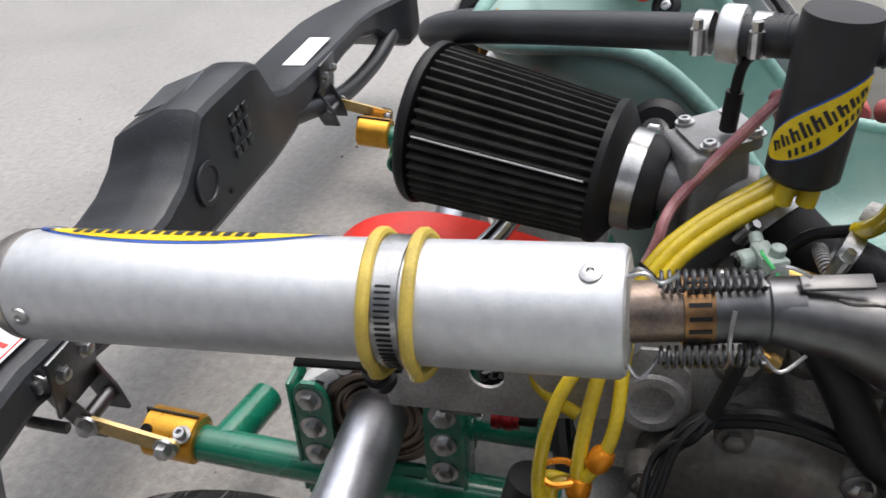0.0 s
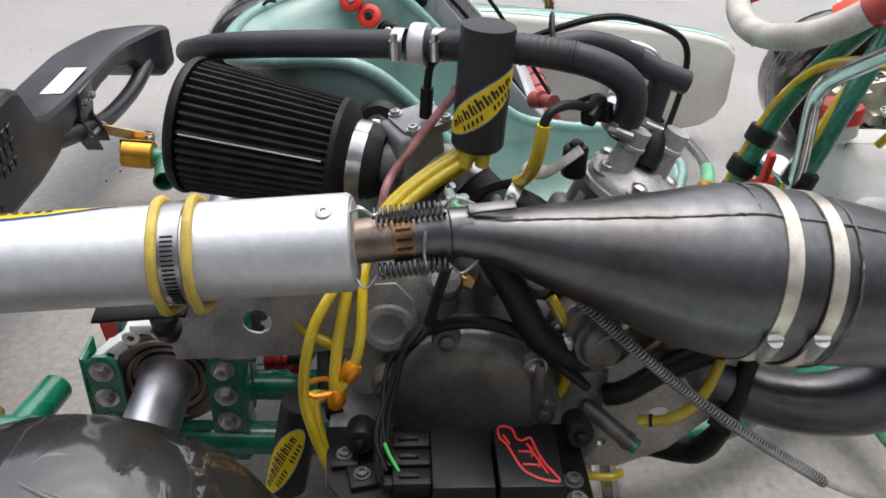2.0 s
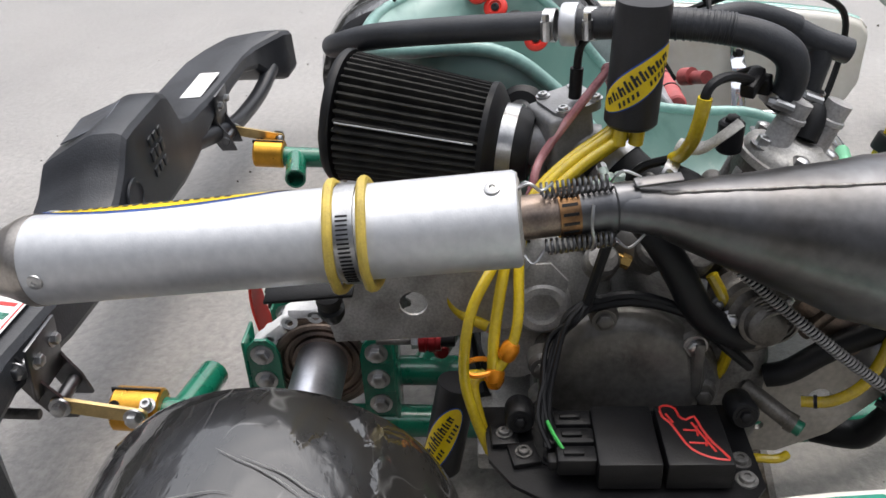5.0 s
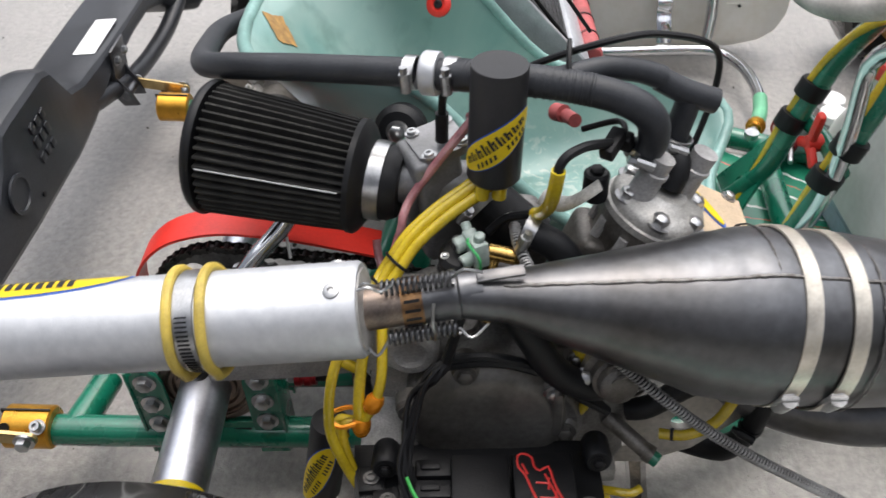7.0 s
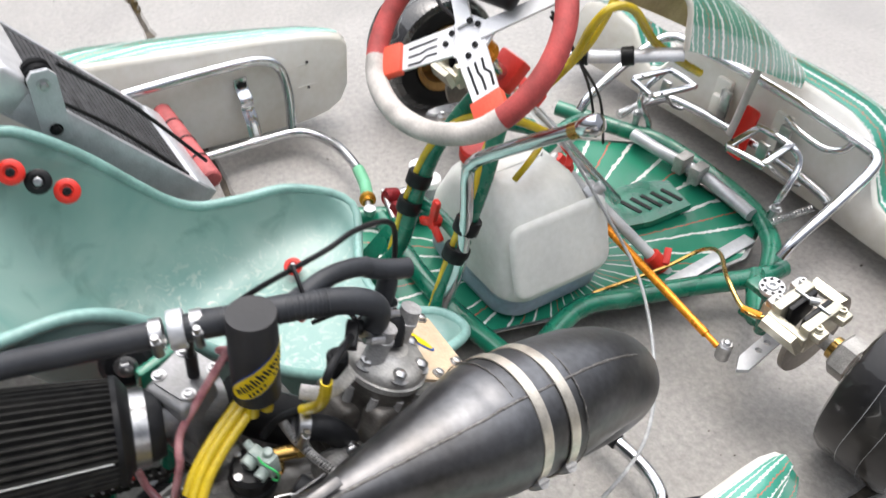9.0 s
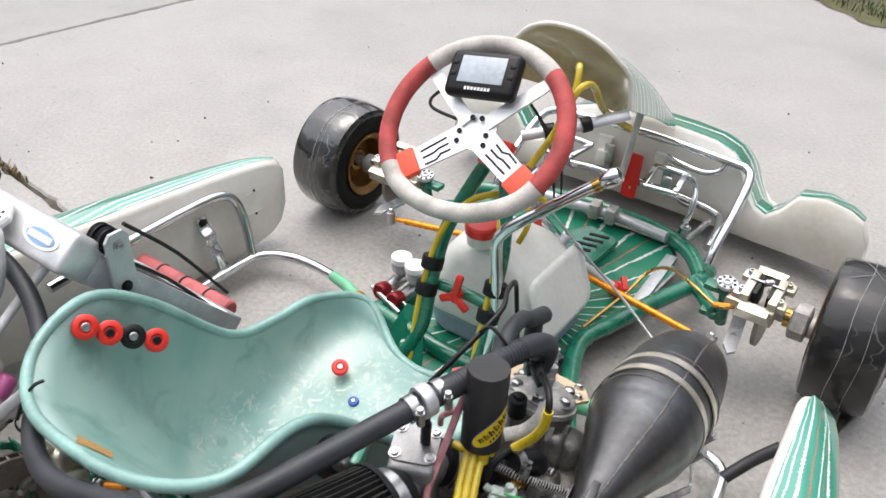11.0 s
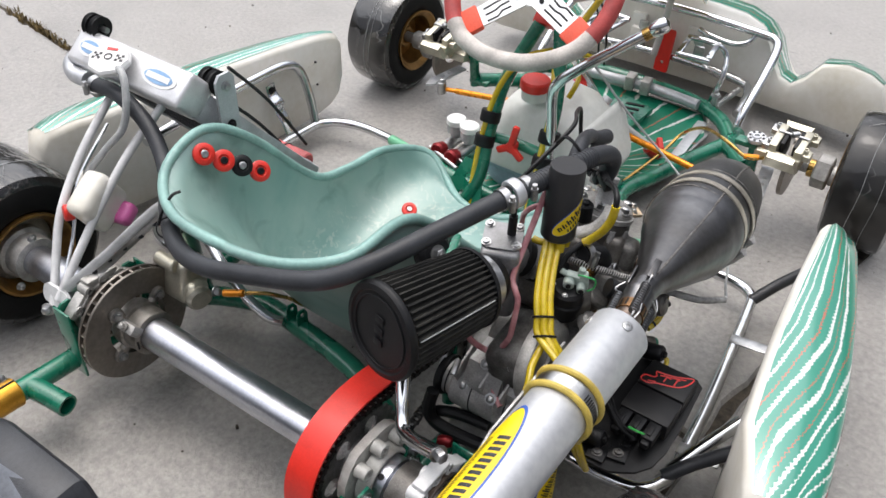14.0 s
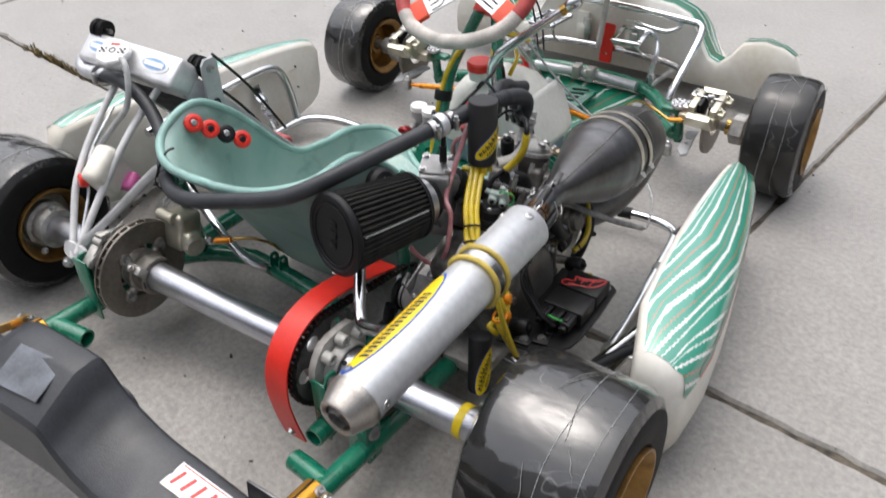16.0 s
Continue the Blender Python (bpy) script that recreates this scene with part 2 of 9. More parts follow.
    worn.data_type, worn.blend_type = "RGBA", "MULTIPLY"
    worn.inputs[0].default_value = 1
    link(stain.outputs[2], worn.inputs[6])
    link(both.outputs[0], worn.inputs[7])
    tone = n.new("ShaderNodeHueSaturation")
    tv = n.new("ShaderNodeMapRange")
    tv.inputs["To Min"].default_value, tv.inputs["To Max"].default_value = 0.95, 1.05
    link(info.outputs["Random"], tv.inputs["Value"])
    link(tv.outputs["Result"], tone.inputs["Value"])
    link(worn.outputs[2], tone.inputs["Color"])
    link(tone.outputs["Color"], b.inputs["Base Color"])
    bump, bump2 = n.new("ShaderNodeBump"), n.new("ShaderNodeBump")
    bump.inputs["Strength"].default_value, bump.inputs["Distance"].default_value = 0.55, 0.003
    bump2.inputs["Strength"].default_value, bump2.inputs["Distance"].default_value = 0.25, 0.0015
    link(layers[2].outputs["Fac"], bump.inputs["Height"])
    link(layers[3].outputs["Fac"], bump2.inputs["Height"])
    link(bump.outputs["Normal"], bump2.inputs["Normal"])
    link(bump2.outputs["Normal"], b.inputs["Normal"])
    return m


def film(name="film_wrapped_tyre", wrinkle=1.0, haze=0.5, ior=1.6):
    """Tyre rubber under clear stretch wrap: near-black, with smooth pillowed gloss and thin milky creases that run askew."""
    m, n, link, b = node_mat(name, 0.5)
    tc = n.new("ShaderNodeTexCoord")
    mp = n.new("ShaderNodeMapping")
    mp.inputs["Rotation"].default_value = (0.5, 0.4, 0.7)
    mp.inputs["Scale"].default_value = (1.0, 2.6, 1.3)
    link(tc.outputs["Object"], mp.inputs["Vector"])
    t, s, k, f = (n.new("ShaderNodeTexNoise") for _ in range(4))
    for x, sc, de, di in ((t, 7, 5, 0.6), (s, 8.0, 2, 0.5), (k, 11, 2, 0.6), (f, 34, 3, 1.2)):
        x.inputs["Scale"].default_value, x.inputs["Detail"].default_value, x.inputs["Distortion"].default_value = sc, de, di
    for x in (s, f):
        link(mp.outputs["Vector"], x.inputs["Vector"])
    for x in (t, k):
        link(tc.outputs["Object"], x.inputs["Vector"])
    ramp = n.new("ShaderNodeValToRGB")
    e = ramp.color_ramp.elements
    e[0].position, e[1].position = 0.38, 0.78
    e[0].color, e[1].color = (0.006, 0.006, 0.007, 1), (0.026, 0.024, 0.020, 1)
    link(t.outputs["Fac"], ramp.inputs["Fac"])
    # thin milky creases, broken up along their run
    cr = n.new("ShaderNodeValToRGB")
    c = cr.color_ramp.elements
    c[0].position, c[1].position = 0.490, 0.510
    c[0].color, c[1].color = (0, 0, 0, 1), (0, 0, 0, 1)
    mid = c.new(0.5)
    mid.color = (1, 1, 1, 1)
    link(s.outputs["Fac"], cr.inputs["Fac"])
    br = n.new("ShaderNodeMapRange")
    br.inputs["From Min"].default_value, br.inputs["From Max"].default_value = 0.47, 0.66
    br.inputs["To Max"].default_value = haze
    link(k.outputs["Fac"], br.inputs["Value"])
    mul = n.new("ShaderNodeMath")
    mul.operation = "MULTIPLY"
    link(cr.outputs["Color"], mul.inputs[0])
    link(br.outputs["Result"], mul.inputs[1])
    mix = n.new("ShaderNodeMix")
    mix.data_type = "RGBA"
    mix.inputs[7].default_value = (0.30, 0.30, 0.29, 1)
    link(mul.outputs[0], mix.inputs[0])
    link(ramp.outputs["Color"], mix.inputs[6])
    link(mix.outputs[2], b.inputs["Base Color"])
    b.inputs["Specular IOR Level"].default_value = 0.2
    b.inputs["Coat Weight"].default_value, b.inputs["Coat Roughness"].default_value = 1.0, 0.03
    b.inputs["Coat IOR"].default_value = ior
    bn, b2, b3 = (n.new("ShaderNodeBump") for _ in range(3))
    for x, st, di in ((bn, 0.30, 0.008), (b2, 0.20, 0.012), (b3, 0.10, 0.003)):
        x.inputs["Strength"].default_value, x.inputs["Distance"].default_value = min(st * wrinkle, 1), di
    link(s.outputs["Fac"], bn.inputs["Height"])
    link(k.outputs["Fac"], b2.inputs["Height"])
    link(f.outputs["Fac"], b3.inputs["Height"])
    link(b2.outputs["Normal"], bn.inputs["Normal"])
    link(bn.outputs["Normal"], b3.inputs["Normal"])
    link(b3.outputs["Normal"], b.inputs["Coat Normal"])
    return m


def stripes(name, across, along, teeth=19.0):
    """Glossy green vinyl with ragged white and thin red stripes that run along the panel: across and along are (axis, scale, shift)."""
    m, n, link, b = node_mat(name, 0.3)
    b.inputs["Coat Weight"].default_value, b.inputs["Coat Roughness"].default_value, b.inputs["Coat IOR"].default_value = 1.0, 0.13, 1.86
    tc, sep = n.new("ShaderNodeTexCoord"), n.new("ShaderNodeSeparateXYZ")
    link(tc.outputs["UV"], sep.inputs["Vector"])
    wob = n.new("ShaderNodeTexNoise")
    wob.inputs["Scale"].default_value, wob.inputs["Detail"].default_value = along, 4
    wob.inputs["Roughness"].default_value = 0.8
    link(tc.outputs["UV"], wob.inputs["Vector"])

    def math_node(op, a, c=None):
        x = n.new("ShaderNodeMath")
        x.operation = op
        link(a, x.inputs[0]) if not isinstance(a, float) else setattr(x.inputs[0], "default_value", a)
        if c is not None:
            link(c, x.inputs[1]) if not isinstance(c, float) else setattr(x.inputs[1], "default_value", c)
        return x.outputs[0]

    shift = math_node("MULTIPLY", math_node("SUBTRACT", wob.outputs["Fac"], 0.5), 0.065 / max(across, 1.0) ** 0.5)
    tooth = math_node("SUBTRACT", math_node("PINGPONG", math_node("MULTIPLY", sep.outputs["Y"], teeth), 0.5), 0.25)
    shift = math_node("ADD", shift, math_node("MULTIPLY", tooth, math_node("MULTIPLY", wob.outputs["Fac"], 0.055 / max(across, 1.0))))
    v = math_node("MULTIPLY", math_node("ADD", sep.outputs["X"], shift), across)
    saw = math_node("FRACT", v)
    ramp = n.new("ShaderNodeValToRGB")
    ramp.color_ramp.interpolation = "CONSTANT"
    e = ramp.color_ramp.elements
    green, white, red = (0.034, 0.275, 0.19, 1), (0.78, 0.80, 0.78, 1), (0.58, 0.13, 0.08, 1)
    e[0].position, e[0].color = 0.0, green
    e[1].position, e[1].color = 0.075, white
    for p, col in ((0.100, green), (0.165, white), (0.180, green), (0.262, white), (0.292, green), (0.375, red), (0.383, green), (0.455, white), (0.490, green), (0.570, red), (0.577, green), (0.640, white), (0.682, green),
                   (0.760, red), (0.767, green), (0.835, white), (0.865, green), (0.935, white), (0.950, green)):
        x = e.new(p)
        x.color = col
    link(saw, ramp.inputs["Fac"])
    link(ramp.outputs["Color"], b.inputs["Base Color"])
    return m


def seat_shell():
    """Mint fibreglass, mottled, with pale scuffs and grime worn into the seat's bottom."""
    m, n, link, b = node_mat("mint_fibreglass", 0.36)
    b.inputs["Coat Weight"].default_value, b.inputs["Coat Roughness"].default_value = 0.25, 0.15
    tc, sep = n.new("ShaderNodeTexCoord"), n.new("ShaderNodeSeparateXYZ")
    link(tc.outputs["Object"], sep.inputs["Vector"])
    big, mid, scuff = (n.new("ShaderNodeTexNoise") for _ in range(3))
    for x, sc, de, di in ((big, 5, 4, 0.8), (mid, 16, 5, 0.5), (scuff, 42, 6, 2.0)):
        x.inputs["Scale"].default_value, x.inputs["Detail"].default_value, x.inputs["Distortion"].default_value = sc, de, di
        link(tc.outputs["Object"], x.inputs["Vector"])
    ramp = n.new("ShaderNodeValToRGB")
    e = ramp.color_ramp.elements
    e[0].position, e[1].position = 0.33, 0.70
    e[0].color, e[1].color = (0.160, 0.305, 0.275, 1), (0.310, 0.425, 0.385, 1)
    link(big.outputs["Fac"], ramp.inputs["Fac"])
    grime = n.new("ShaderNodeMix")
    grime.data_type = "RGBA"
    grime.inputs[7].default_value = (0.13, 0.235, 0.20, 1)
    gm = n.new("ShaderNodeMapRange")
    gm.inputs["From Min"].default_value, gm.inputs["From Max"].default_value, gm.inputs["To Max"].default_value = 0.54, 0.72, 0.8
    link(mid.outputs["Fac"], gm.inputs["Value"])
    link(gm.outputs["Result"], grime.inputs[0])
    link(ramp.outputs["Color"], grime.inputs[6])
    low, sc2, mul = n.new("ShaderNodeMapRange"), n.new("ShaderNodeMapRange"), n.new("ShaderNodeMath")
    low.inputs["From Min"].default_value, low.inputs["From Max"].default_value = 0.14, 0.07
    sc2.inputs["From Min"].default_value, sc2.inputs["From Max"].default_value, sc2.inputs["To Max"].default_value = 0.53, 0.66, 0.60
    link(sep.outputs["Z"], low.inputs["Value"])
    link(scuff.outputs["Fac"], sc2.inputs["Value"])
    mul.operation = "MULTIPLY"
    link(low.outputs["Result"], mul.inputs[0])
    link(sc2.outputs["Result"], mul.inputs[1])
    pale = n.new("ShaderNodeMix")
    pale.data_type = "RGBA"
    pale.inputs[7].default_value = (0.52, 0.55, 0.50, 1)
    link(mul.outputs[0], pale.inputs[0])
    link(grime.outputs[2], pale.inputs[6])
    link(pale.outputs[2], b.inputs["Base Color"])
    bump = n.new("ShaderNodeBump")
    bump.inputs["Strength"].default_value, bump.inputs["Distance"].default_value = 0.12, 0.002
    link(mid.outputs["Fac"], bump.inputs["Height"])
    link(bump.outputs["Normal"], b.inputs["Normal"])
    return m


MINT = seat_shell()
CONCRETE, FILM, FILMB = concrete(), film("film_wrapped_tyre", 1.1, 0.4, 1.75), film("tight_film_on_tyre", 1.4, 0.3, 1.4)
FILMC = film("crumpled_milky_film_on_tyre", 2.4, 0.6, 1.75)
VINYL = stripes("striped_green_vinyl", 1.0, 30.0)
VINYL2 = stripes("striped_green_tray_vinyl", 1.7, 9.0)
FOLD = material("folded_clear_film", (0.30, 0.30, 0.29), 0.22, 0.0, 0.1, 60, coat=1.0)
GREENVINYL = material("dark_green_vinyl", (0.012, 0.20, 0.125), 0.3, 0.0, 0.08, 30, coat=0.6)


# ---- building tools ----
def part(name, bm, mat, parent, label="", smooth=True, sharp=35):
    """Links a bmesh as one mesh object under a thing or a part."""
    bmesh.ops.recalc_face_normals(bm, faces=bm.faces)
    me = bpy.data.meshes.new(name)
    if smooth:
        for f in bm.faces:
            f.smooth = True
        limit = radians(sharp)
        for e in bm.edges:
            if len(e.link_faces) == 2 and e.calc_face_angle(0) > limit:
                e.smooth = False
    bm.to_mesh(me)
    bm.free()
    for m in mat if isinstance(mat, (list, tuple)) else [mat]:
        me.materials.append(m)
    ob = new(name, me)
    ob.parent = parent
    if label:
        ob["label"] = label
    return ob


def join(*bms):
    """One bmesh out of several."""
    out = bmesh.new()
    for b in bms:
        me = bpy.data.meshes.new("tmp")
        b.to_mesh(me)
        out.from_mesh(me)
        bpy.data.meshes.remove(me)
        b.free()
    return out


def moved(bm, m):
    bmesh.ops.transform(bm, matrix=m, verts=bm.verts)
    return bm


def curve_points(pts, sub=6, closed=False):
    """A smooth line through the points."""
    p = [Vector(a) for a in pts]
    n = len(p)
    if n < 3 or sub < 2:
        return p
    out = []
    for i in range(n if closed else n - 1):
        a, b, c, d = (p[(i - 1) % n], p[i], p[(i + 1) % n], p[(i + 2) % n]) if closed else (p[max(i - 1, 0)], p[i], p[i + 1], p[min(i + 2, n - 1)])
        for k in range(sub):
            t = k / sub
            out.append(0.5 * (2 * b + (c - a) * t + (2 * a - 5 * b + 4 * c - d) * t * t + (3 * b - a - 3 * c + d) * t ** 3))
    if not closed:
        out.append(p[-1])
    return out


def spread(values, sub, closed=False):
    """Values given at the points of a line, for its finer points."""
    n, out = len(values), []
    for i in range(n if closed else n - 1):
        for k in range(sub):
            t = k / sub
            out.append(values[i] * (1 - t) + values[(i + 1) % n] * t)
    if not closed:
        out.append(values[-1])
    return out


def skin(rings, closed_ring=True, caps=True, loop=False):
    """Faces between rings of points; every ring has as many points."""
    bm = bmesh.new()
    rows = [[bm.verts.new(p) for p in r] for r in rings]
    n = len(rows[0])
    pairs = list(zip(rows, rows[1:])) + ([(rows[-1], rows[0])] if loop else [])
    for a, b in pairs:
        for i in range(n if closed_ring else n - 1):
            j = (i + 1) % n
            bm.faces.new((a[i], a[j], b[j], b[i]))
    if caps and not loop and closed_ring:
        bm.faces.new(rows[0][::-1])
        bm.faces.new(rows[-1])
    return bm


def tube(pts, r, seg=12, sub=6, closed=False, caps=True, flat=1.0, up=None):
    """A round bar along a smooth line; r one radius or one for each point; flat squeezes it along its own second axis."""
    line = curve_points(pts, sub, closed)
    radii = [r] * len(line) if not isinstance(r, (list, tuple)) else spread(list(r), sub if len(pts) > 2 and sub > 1 else 1, closed)
    if len(radii) != len(line):
        radii = [radii[min(int(i * len(radii) / len(line)), len(radii) - 1)] for i in range(len(line))]
    rings, side = [], None
    n = len(line)
    for i, p in enumerate(line):
        a, b = (line[(i - 1) % n], line[(i + 1) % n]) if closed else (line[max(i - 1, 0)], line[min(i + 1, n - 1)])
        d = (b - a).normalized()
        if up is not None:
            side = d.cross(Vector(up)).normalized()
        elif side is None:
            side = d.orthogonal().normalized()
        side = (side - d * side.dot(d)).normalized()
        other = d.cross(side)
        rings.append([p + radii[i] * (math.cos(w) * side + flat * math.sin(w) * other) for w in (2 * math.pi * k / seg for k in range(seg))])
    return skin(rings, caps=caps, loop=closed)


def frame_of(axis):
    """Two directions across an axis."""
    d = Vector(axis).normalized()
    s = d.cross(Vector((0, 0, 1)))
    s = s.normalized() if s.length > 0.1 else Vector((1, 0, 0))
    return d, s, s.cross(d)


def lathe(profile, at, axis, seg=28, closed=False):
    """A turned body: profile of (along, radius) from at along axis."""
    d, s, u = frame_of(axis)
    at = Vector(at)
    rings = [[at + d * a + max(r, 1e-4) * (math.cos(w) * s + math.sin(w) * u) for w in (2 * math.pi * k / seg for k in range(seg))] for a, r in profile]
    return skin(rings, loop=closed)


def rod(a, b, r, r2=None, seg=14, edge=0.0):
    a, b = Vector(a), Vector(b)
    r2 = r if r2 is None else r2
    length = (b - a).length
    if edge:
        return lathe([(0, r - edge), (edge, r), (length - edge, r2), (length, r2 - edge)], a, b - a, seg)
    return lathe([(0, r), (length, r2)], a, b - a, seg)


def rbox(size, at=(0, 0, 0), turn=(0, 0, 0), edge=0.002, seg=2):
    """A box with rounded edges, centred at a point."""
    bm = bmesh.new()
    bmesh.ops.create_cube(bm, size=1)
    bmesh.ops.scale(bm, vec=size, verts=bm.verts)
    if edge:
        bmesh.ops.bevel(bm, geom=bm.edges[:], offset=edge, segments=seg, profile=0.5, affect="EDGES")
    return moved(bm, pose(*at, *turn))


def plate(outline, thick, m, holes=(), edge=0.0):
    """A flat plate of some thickness: outline and round holes (x, y, r) in its own plane, laid into the world by m."""
    bm = bmesh.new()
    loops = [[Vector((x, y, 0)) for x, y in outline]]
    for x, y, r in holes:
        loops.append([Vector((x + r * math.cos(w), y + r * math.sin(w), 0)) for w in (2 * math.pi * k / 14 for k in range(14))])
    edges = []
    for lp in loops:
        vs = [bm.verts.new(p) for p in lp]
        edges += [bm.edges.new((vs[i], vs[(i + 1) % len(vs)])) for i in range(len(vs))]
    bmesh.ops.triangle_fill(bm, use_beauty=True, edges=edges)
    got = bmesh.ops.extrude_face_region(bm, geom=bm.faces[:])
    bmesh.ops.translate(bm, vec=(0, 0, thick), verts=[v for v in got["geom"] if isinstance(v, bmesh.types.BMVert)])
    return moved(bm, m)


def rounded(w, h, r, n=5):
    """A rounded rectangle about the origin."""
    out = []
    for cx, cy, a in ((w / 2 - r, h / 2 - r, 0), (r - w / 2, h / 2 - r, 90), (r - w / 2, r - h / 2, 180), (w / 2 - r, r - h / 2, 270)):
        out += [(cx + r * math.cos(radians(a + 90 * k / n)), cy + r * math.sin(radians(a + 90 * k / n))) for k in range(n + 1)]
    return out


def oval(w, h, n=36):
    return [(w / 2 * math.cos(2 * math.pi * k / n), h / 2 * math.sin(2 * math.pi * k / n)) for k in range(n)]


def bolt(at, axis, r=0.006, h=0.005, washer=True, socket=False):
    """A hexagon or socket head on a washer."""
    d = Vector(axis).normalized()
    at = Vector(at)
    out = []
    z = 0.0
    if washer:
        out.append(rod(at, at + d * 0.0015, r * 1.45, seg=16))
        z = 0.0015
    if socket:
        out.append(lathe([(0, r), (h * 0.85, r), (h, r * 0.88), (h, r * 0.5), (h * 0.5, r * 0.48)], at + d * z, d, 16))
    else:
        out.append(lathe([(0, r), (h * 0.85, r), (h, r * 0.85), (h * 1.15, r * 0.5)], at + d * z, d, 6))
    return join(*out)


def arc_points(c, r, a0, a1, n, axis="z"):
    out = []
    for k in range(n + 1):
        w = radians(a0 + (a1 - a0) * k / n)
        u, v = r * math.cos(w), r * math.sin(w)
        out.append({"z": (c[0] + u, c[1] + v, c[2]), "x": (c[0], c[1] + u, c[2] + v), "y": (c[0] + u, c[1], c[2] + v)}[axis])
    return out


def spring(a, b, r, wire, turns, seg=6):
    """A coil spring between two points."""
    a, b = Vector(a), Vector(b)
    d, s, u = frame_of(b - a)
    n = int(turns * 10)
    pts = [a + (b - a) * (i / n) + r * (math.cos(2 * math.pi * turns * i / n) * s + math.sin(2 * math.pi * turns * i / n) * u) for i in range(n + 1)]
    return tube(pts, wire, seg, 1)


def hose_clamp(at, axis, r, width=0.011):
    """A worm-drive band with its screw housing."""
    d, s, u = frame_of(axis)
    at = Vector(at)
    band = lathe([(-width / 2, r), (-width / 2, r + 0.0012), (width / 2, r + 0.0012), (width / 2, r)], at, d, 28, closed=True)
    c = at + s * (r + 0.004)
    box = rod(c - u * 0.008, c + u * 0.008, 0.0045, seg=10)
    screw = rod(c + u * 0.008, c + u * 0.014, 0.0035, seg=6)
    return join(band, box, screw)


def wrap_decal(outline, centre, axis, r, up, lift=0.0006, step=0.004):
    """A flat shape laid round a cylinder: outline x along the axis, y along the girth from the direction up."""
    bm = bmesh.new()
    vs = [bm.verts.new((x, y, 0)) for x, y in outline]
    bm.faces.new(vs)
    ys = [y for _, y in outline]
    y = min(ys) + step
    while y < max(ys):
        bmesh.ops.bisect_plane(bm, geom=bm.verts[:] + bm.edges[:] + bm.faces[:], plane_co=(0, y, 0), plane_no=(0, 1, 0))
        y += step
    d = Vector(axis).normalized()
    u = Vector(up)
    u = (u - d * u.dot(d)).normalized()
    s = d.cross(u)
    c = Vector(centre)
    for v in bm.verts:
        w = v.co.y / r
        v.co = c + d * v.co.x + (r + lift) * (math.cos(w) * u + math.sin(w) * s)
    return bm


def letter_bars(x0, y0, width, height, count, slant=0.25, gap=0.3):
    """A row of plain slanting bars that stand for lettering: outlines in the decal's plane."""
    step = width / count
    w = step * (1 - gap)
    return [[(x0 + i * step, y0), (x0 + i * step + w, y0), (x0 + i * step + w + slant * height, y0 + height), (x0 + i * step + slant * height, y0 + height)] for i in range(count)]


def thing(name, label, category, group="", kind="", at=(0, 0, 0)):
    ob = tagged(new(name), label, category, group, kind)
    ob.location = at
    return ob


# ---- ground ----
def slab_mesh(w, d, seed):
    """A concrete slab with slightly ragged, worn edges."""
    rnd = random.Random(seed)
    top = []
    for (x0, y0), (x1, y1) in zip(((0, 0), (w, 0), (w, d), (0, d)), ((w, 0), (w, d), (0, d), (0, 0))):
        for k in range(90):
            t = k / 90
            x, y = x0 + (x1 - x0) * t, y0 + (y1 - y0) * t
            j = rnd.uniform(0, 0.004) + (rnd.uniform(0.002, 0.010) if rnd.random() < 0.14 else 0)
            x += j if x < w / 2 else -j
            y += j if y < d / 2 else -j
            top.append((x, y))
    bm = bmesh.new()
    cx, cy = w / 2, d / 2
    rows = []
    for z, inset in ((-0.06, 0), (-0.006, 0), (0, 0.005)):
        rows.append([bm.verts.new((x + (cx - x) / cx * inset, y + (cy - y) / cy * inset, z)) for x, y in top])
    for a, b in zip(rows, rows[1:]):
        for i in range(len(a)):
            j = (i + 1) % len(a)
            bm.faces.new((a[i], a[j], b[j], b[i]))
    bm.faces.new(rows[-1])
    return bm


ground = new("ground", bpy.data.meshes.new("ground"))
gb = bmesh.new()
bmesh.ops.create_grid(gb, x_segments=8, y_segments=8, size=400)
bmesh.ops.translate(gb, vec=(0, 0, -0.007), verts=gb.verts)
gb.to_mesh(ground.data)
gb.free()
ground.data.materials.append(DIRT)
tagged(ground, "pale grey weathered concrete yard with dirty joints", "ground", kind="structure")
ANGLE, PITCH_X, PITCH_Y, GAP = -7.0, 2.72, 3.6, 0.008
for i in range(-6, 7):
    for j in range(-5, 5):
        s = part("slab", slab_mesh(PITCH_X - GAP, PITCH_Y - GAP, 10 * i + j), CONCRETE, ground, smooth=False)
        s.matrix_basis = pose(0.515, 0.425, 0, 0, 0, ANGLE) @ pose(i * PITCH_X + GAP / 2, j * PITCH_Y + GAP / 2, 0)


# unseen walls, far off, added to block low sky light and darken reflections
WALLM = material("unseen_horizon_wall", (0.12, 0.125, 0.10), 0.9, 0.0, 0.3, 0.6, bump=0.3, bump_scale=8)
for name, size, at in (("unseen_wall_north", (60, 0.3, 7), (0, 30, 3.5)), ("unseen_wall_south", (60, 0.3, 7), (0, -30, 3.5)), ("unseen_wall_east", (0.3, 59.4, 7), (30, 0, 3.5)), ("unseen_wall_west", (0.3, 59.4, 7), (-30, 0, 3.5))):
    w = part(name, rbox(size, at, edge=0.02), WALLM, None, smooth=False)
    tagged(w, "added dark wall out of view that dims the low sky and reflections", "wall", kind="structure")


# ---- the kart ----
kart = thing("go_kart", "racing go-kart, green tube frame, mint seat, bare engine, on concrete", "go-kart")


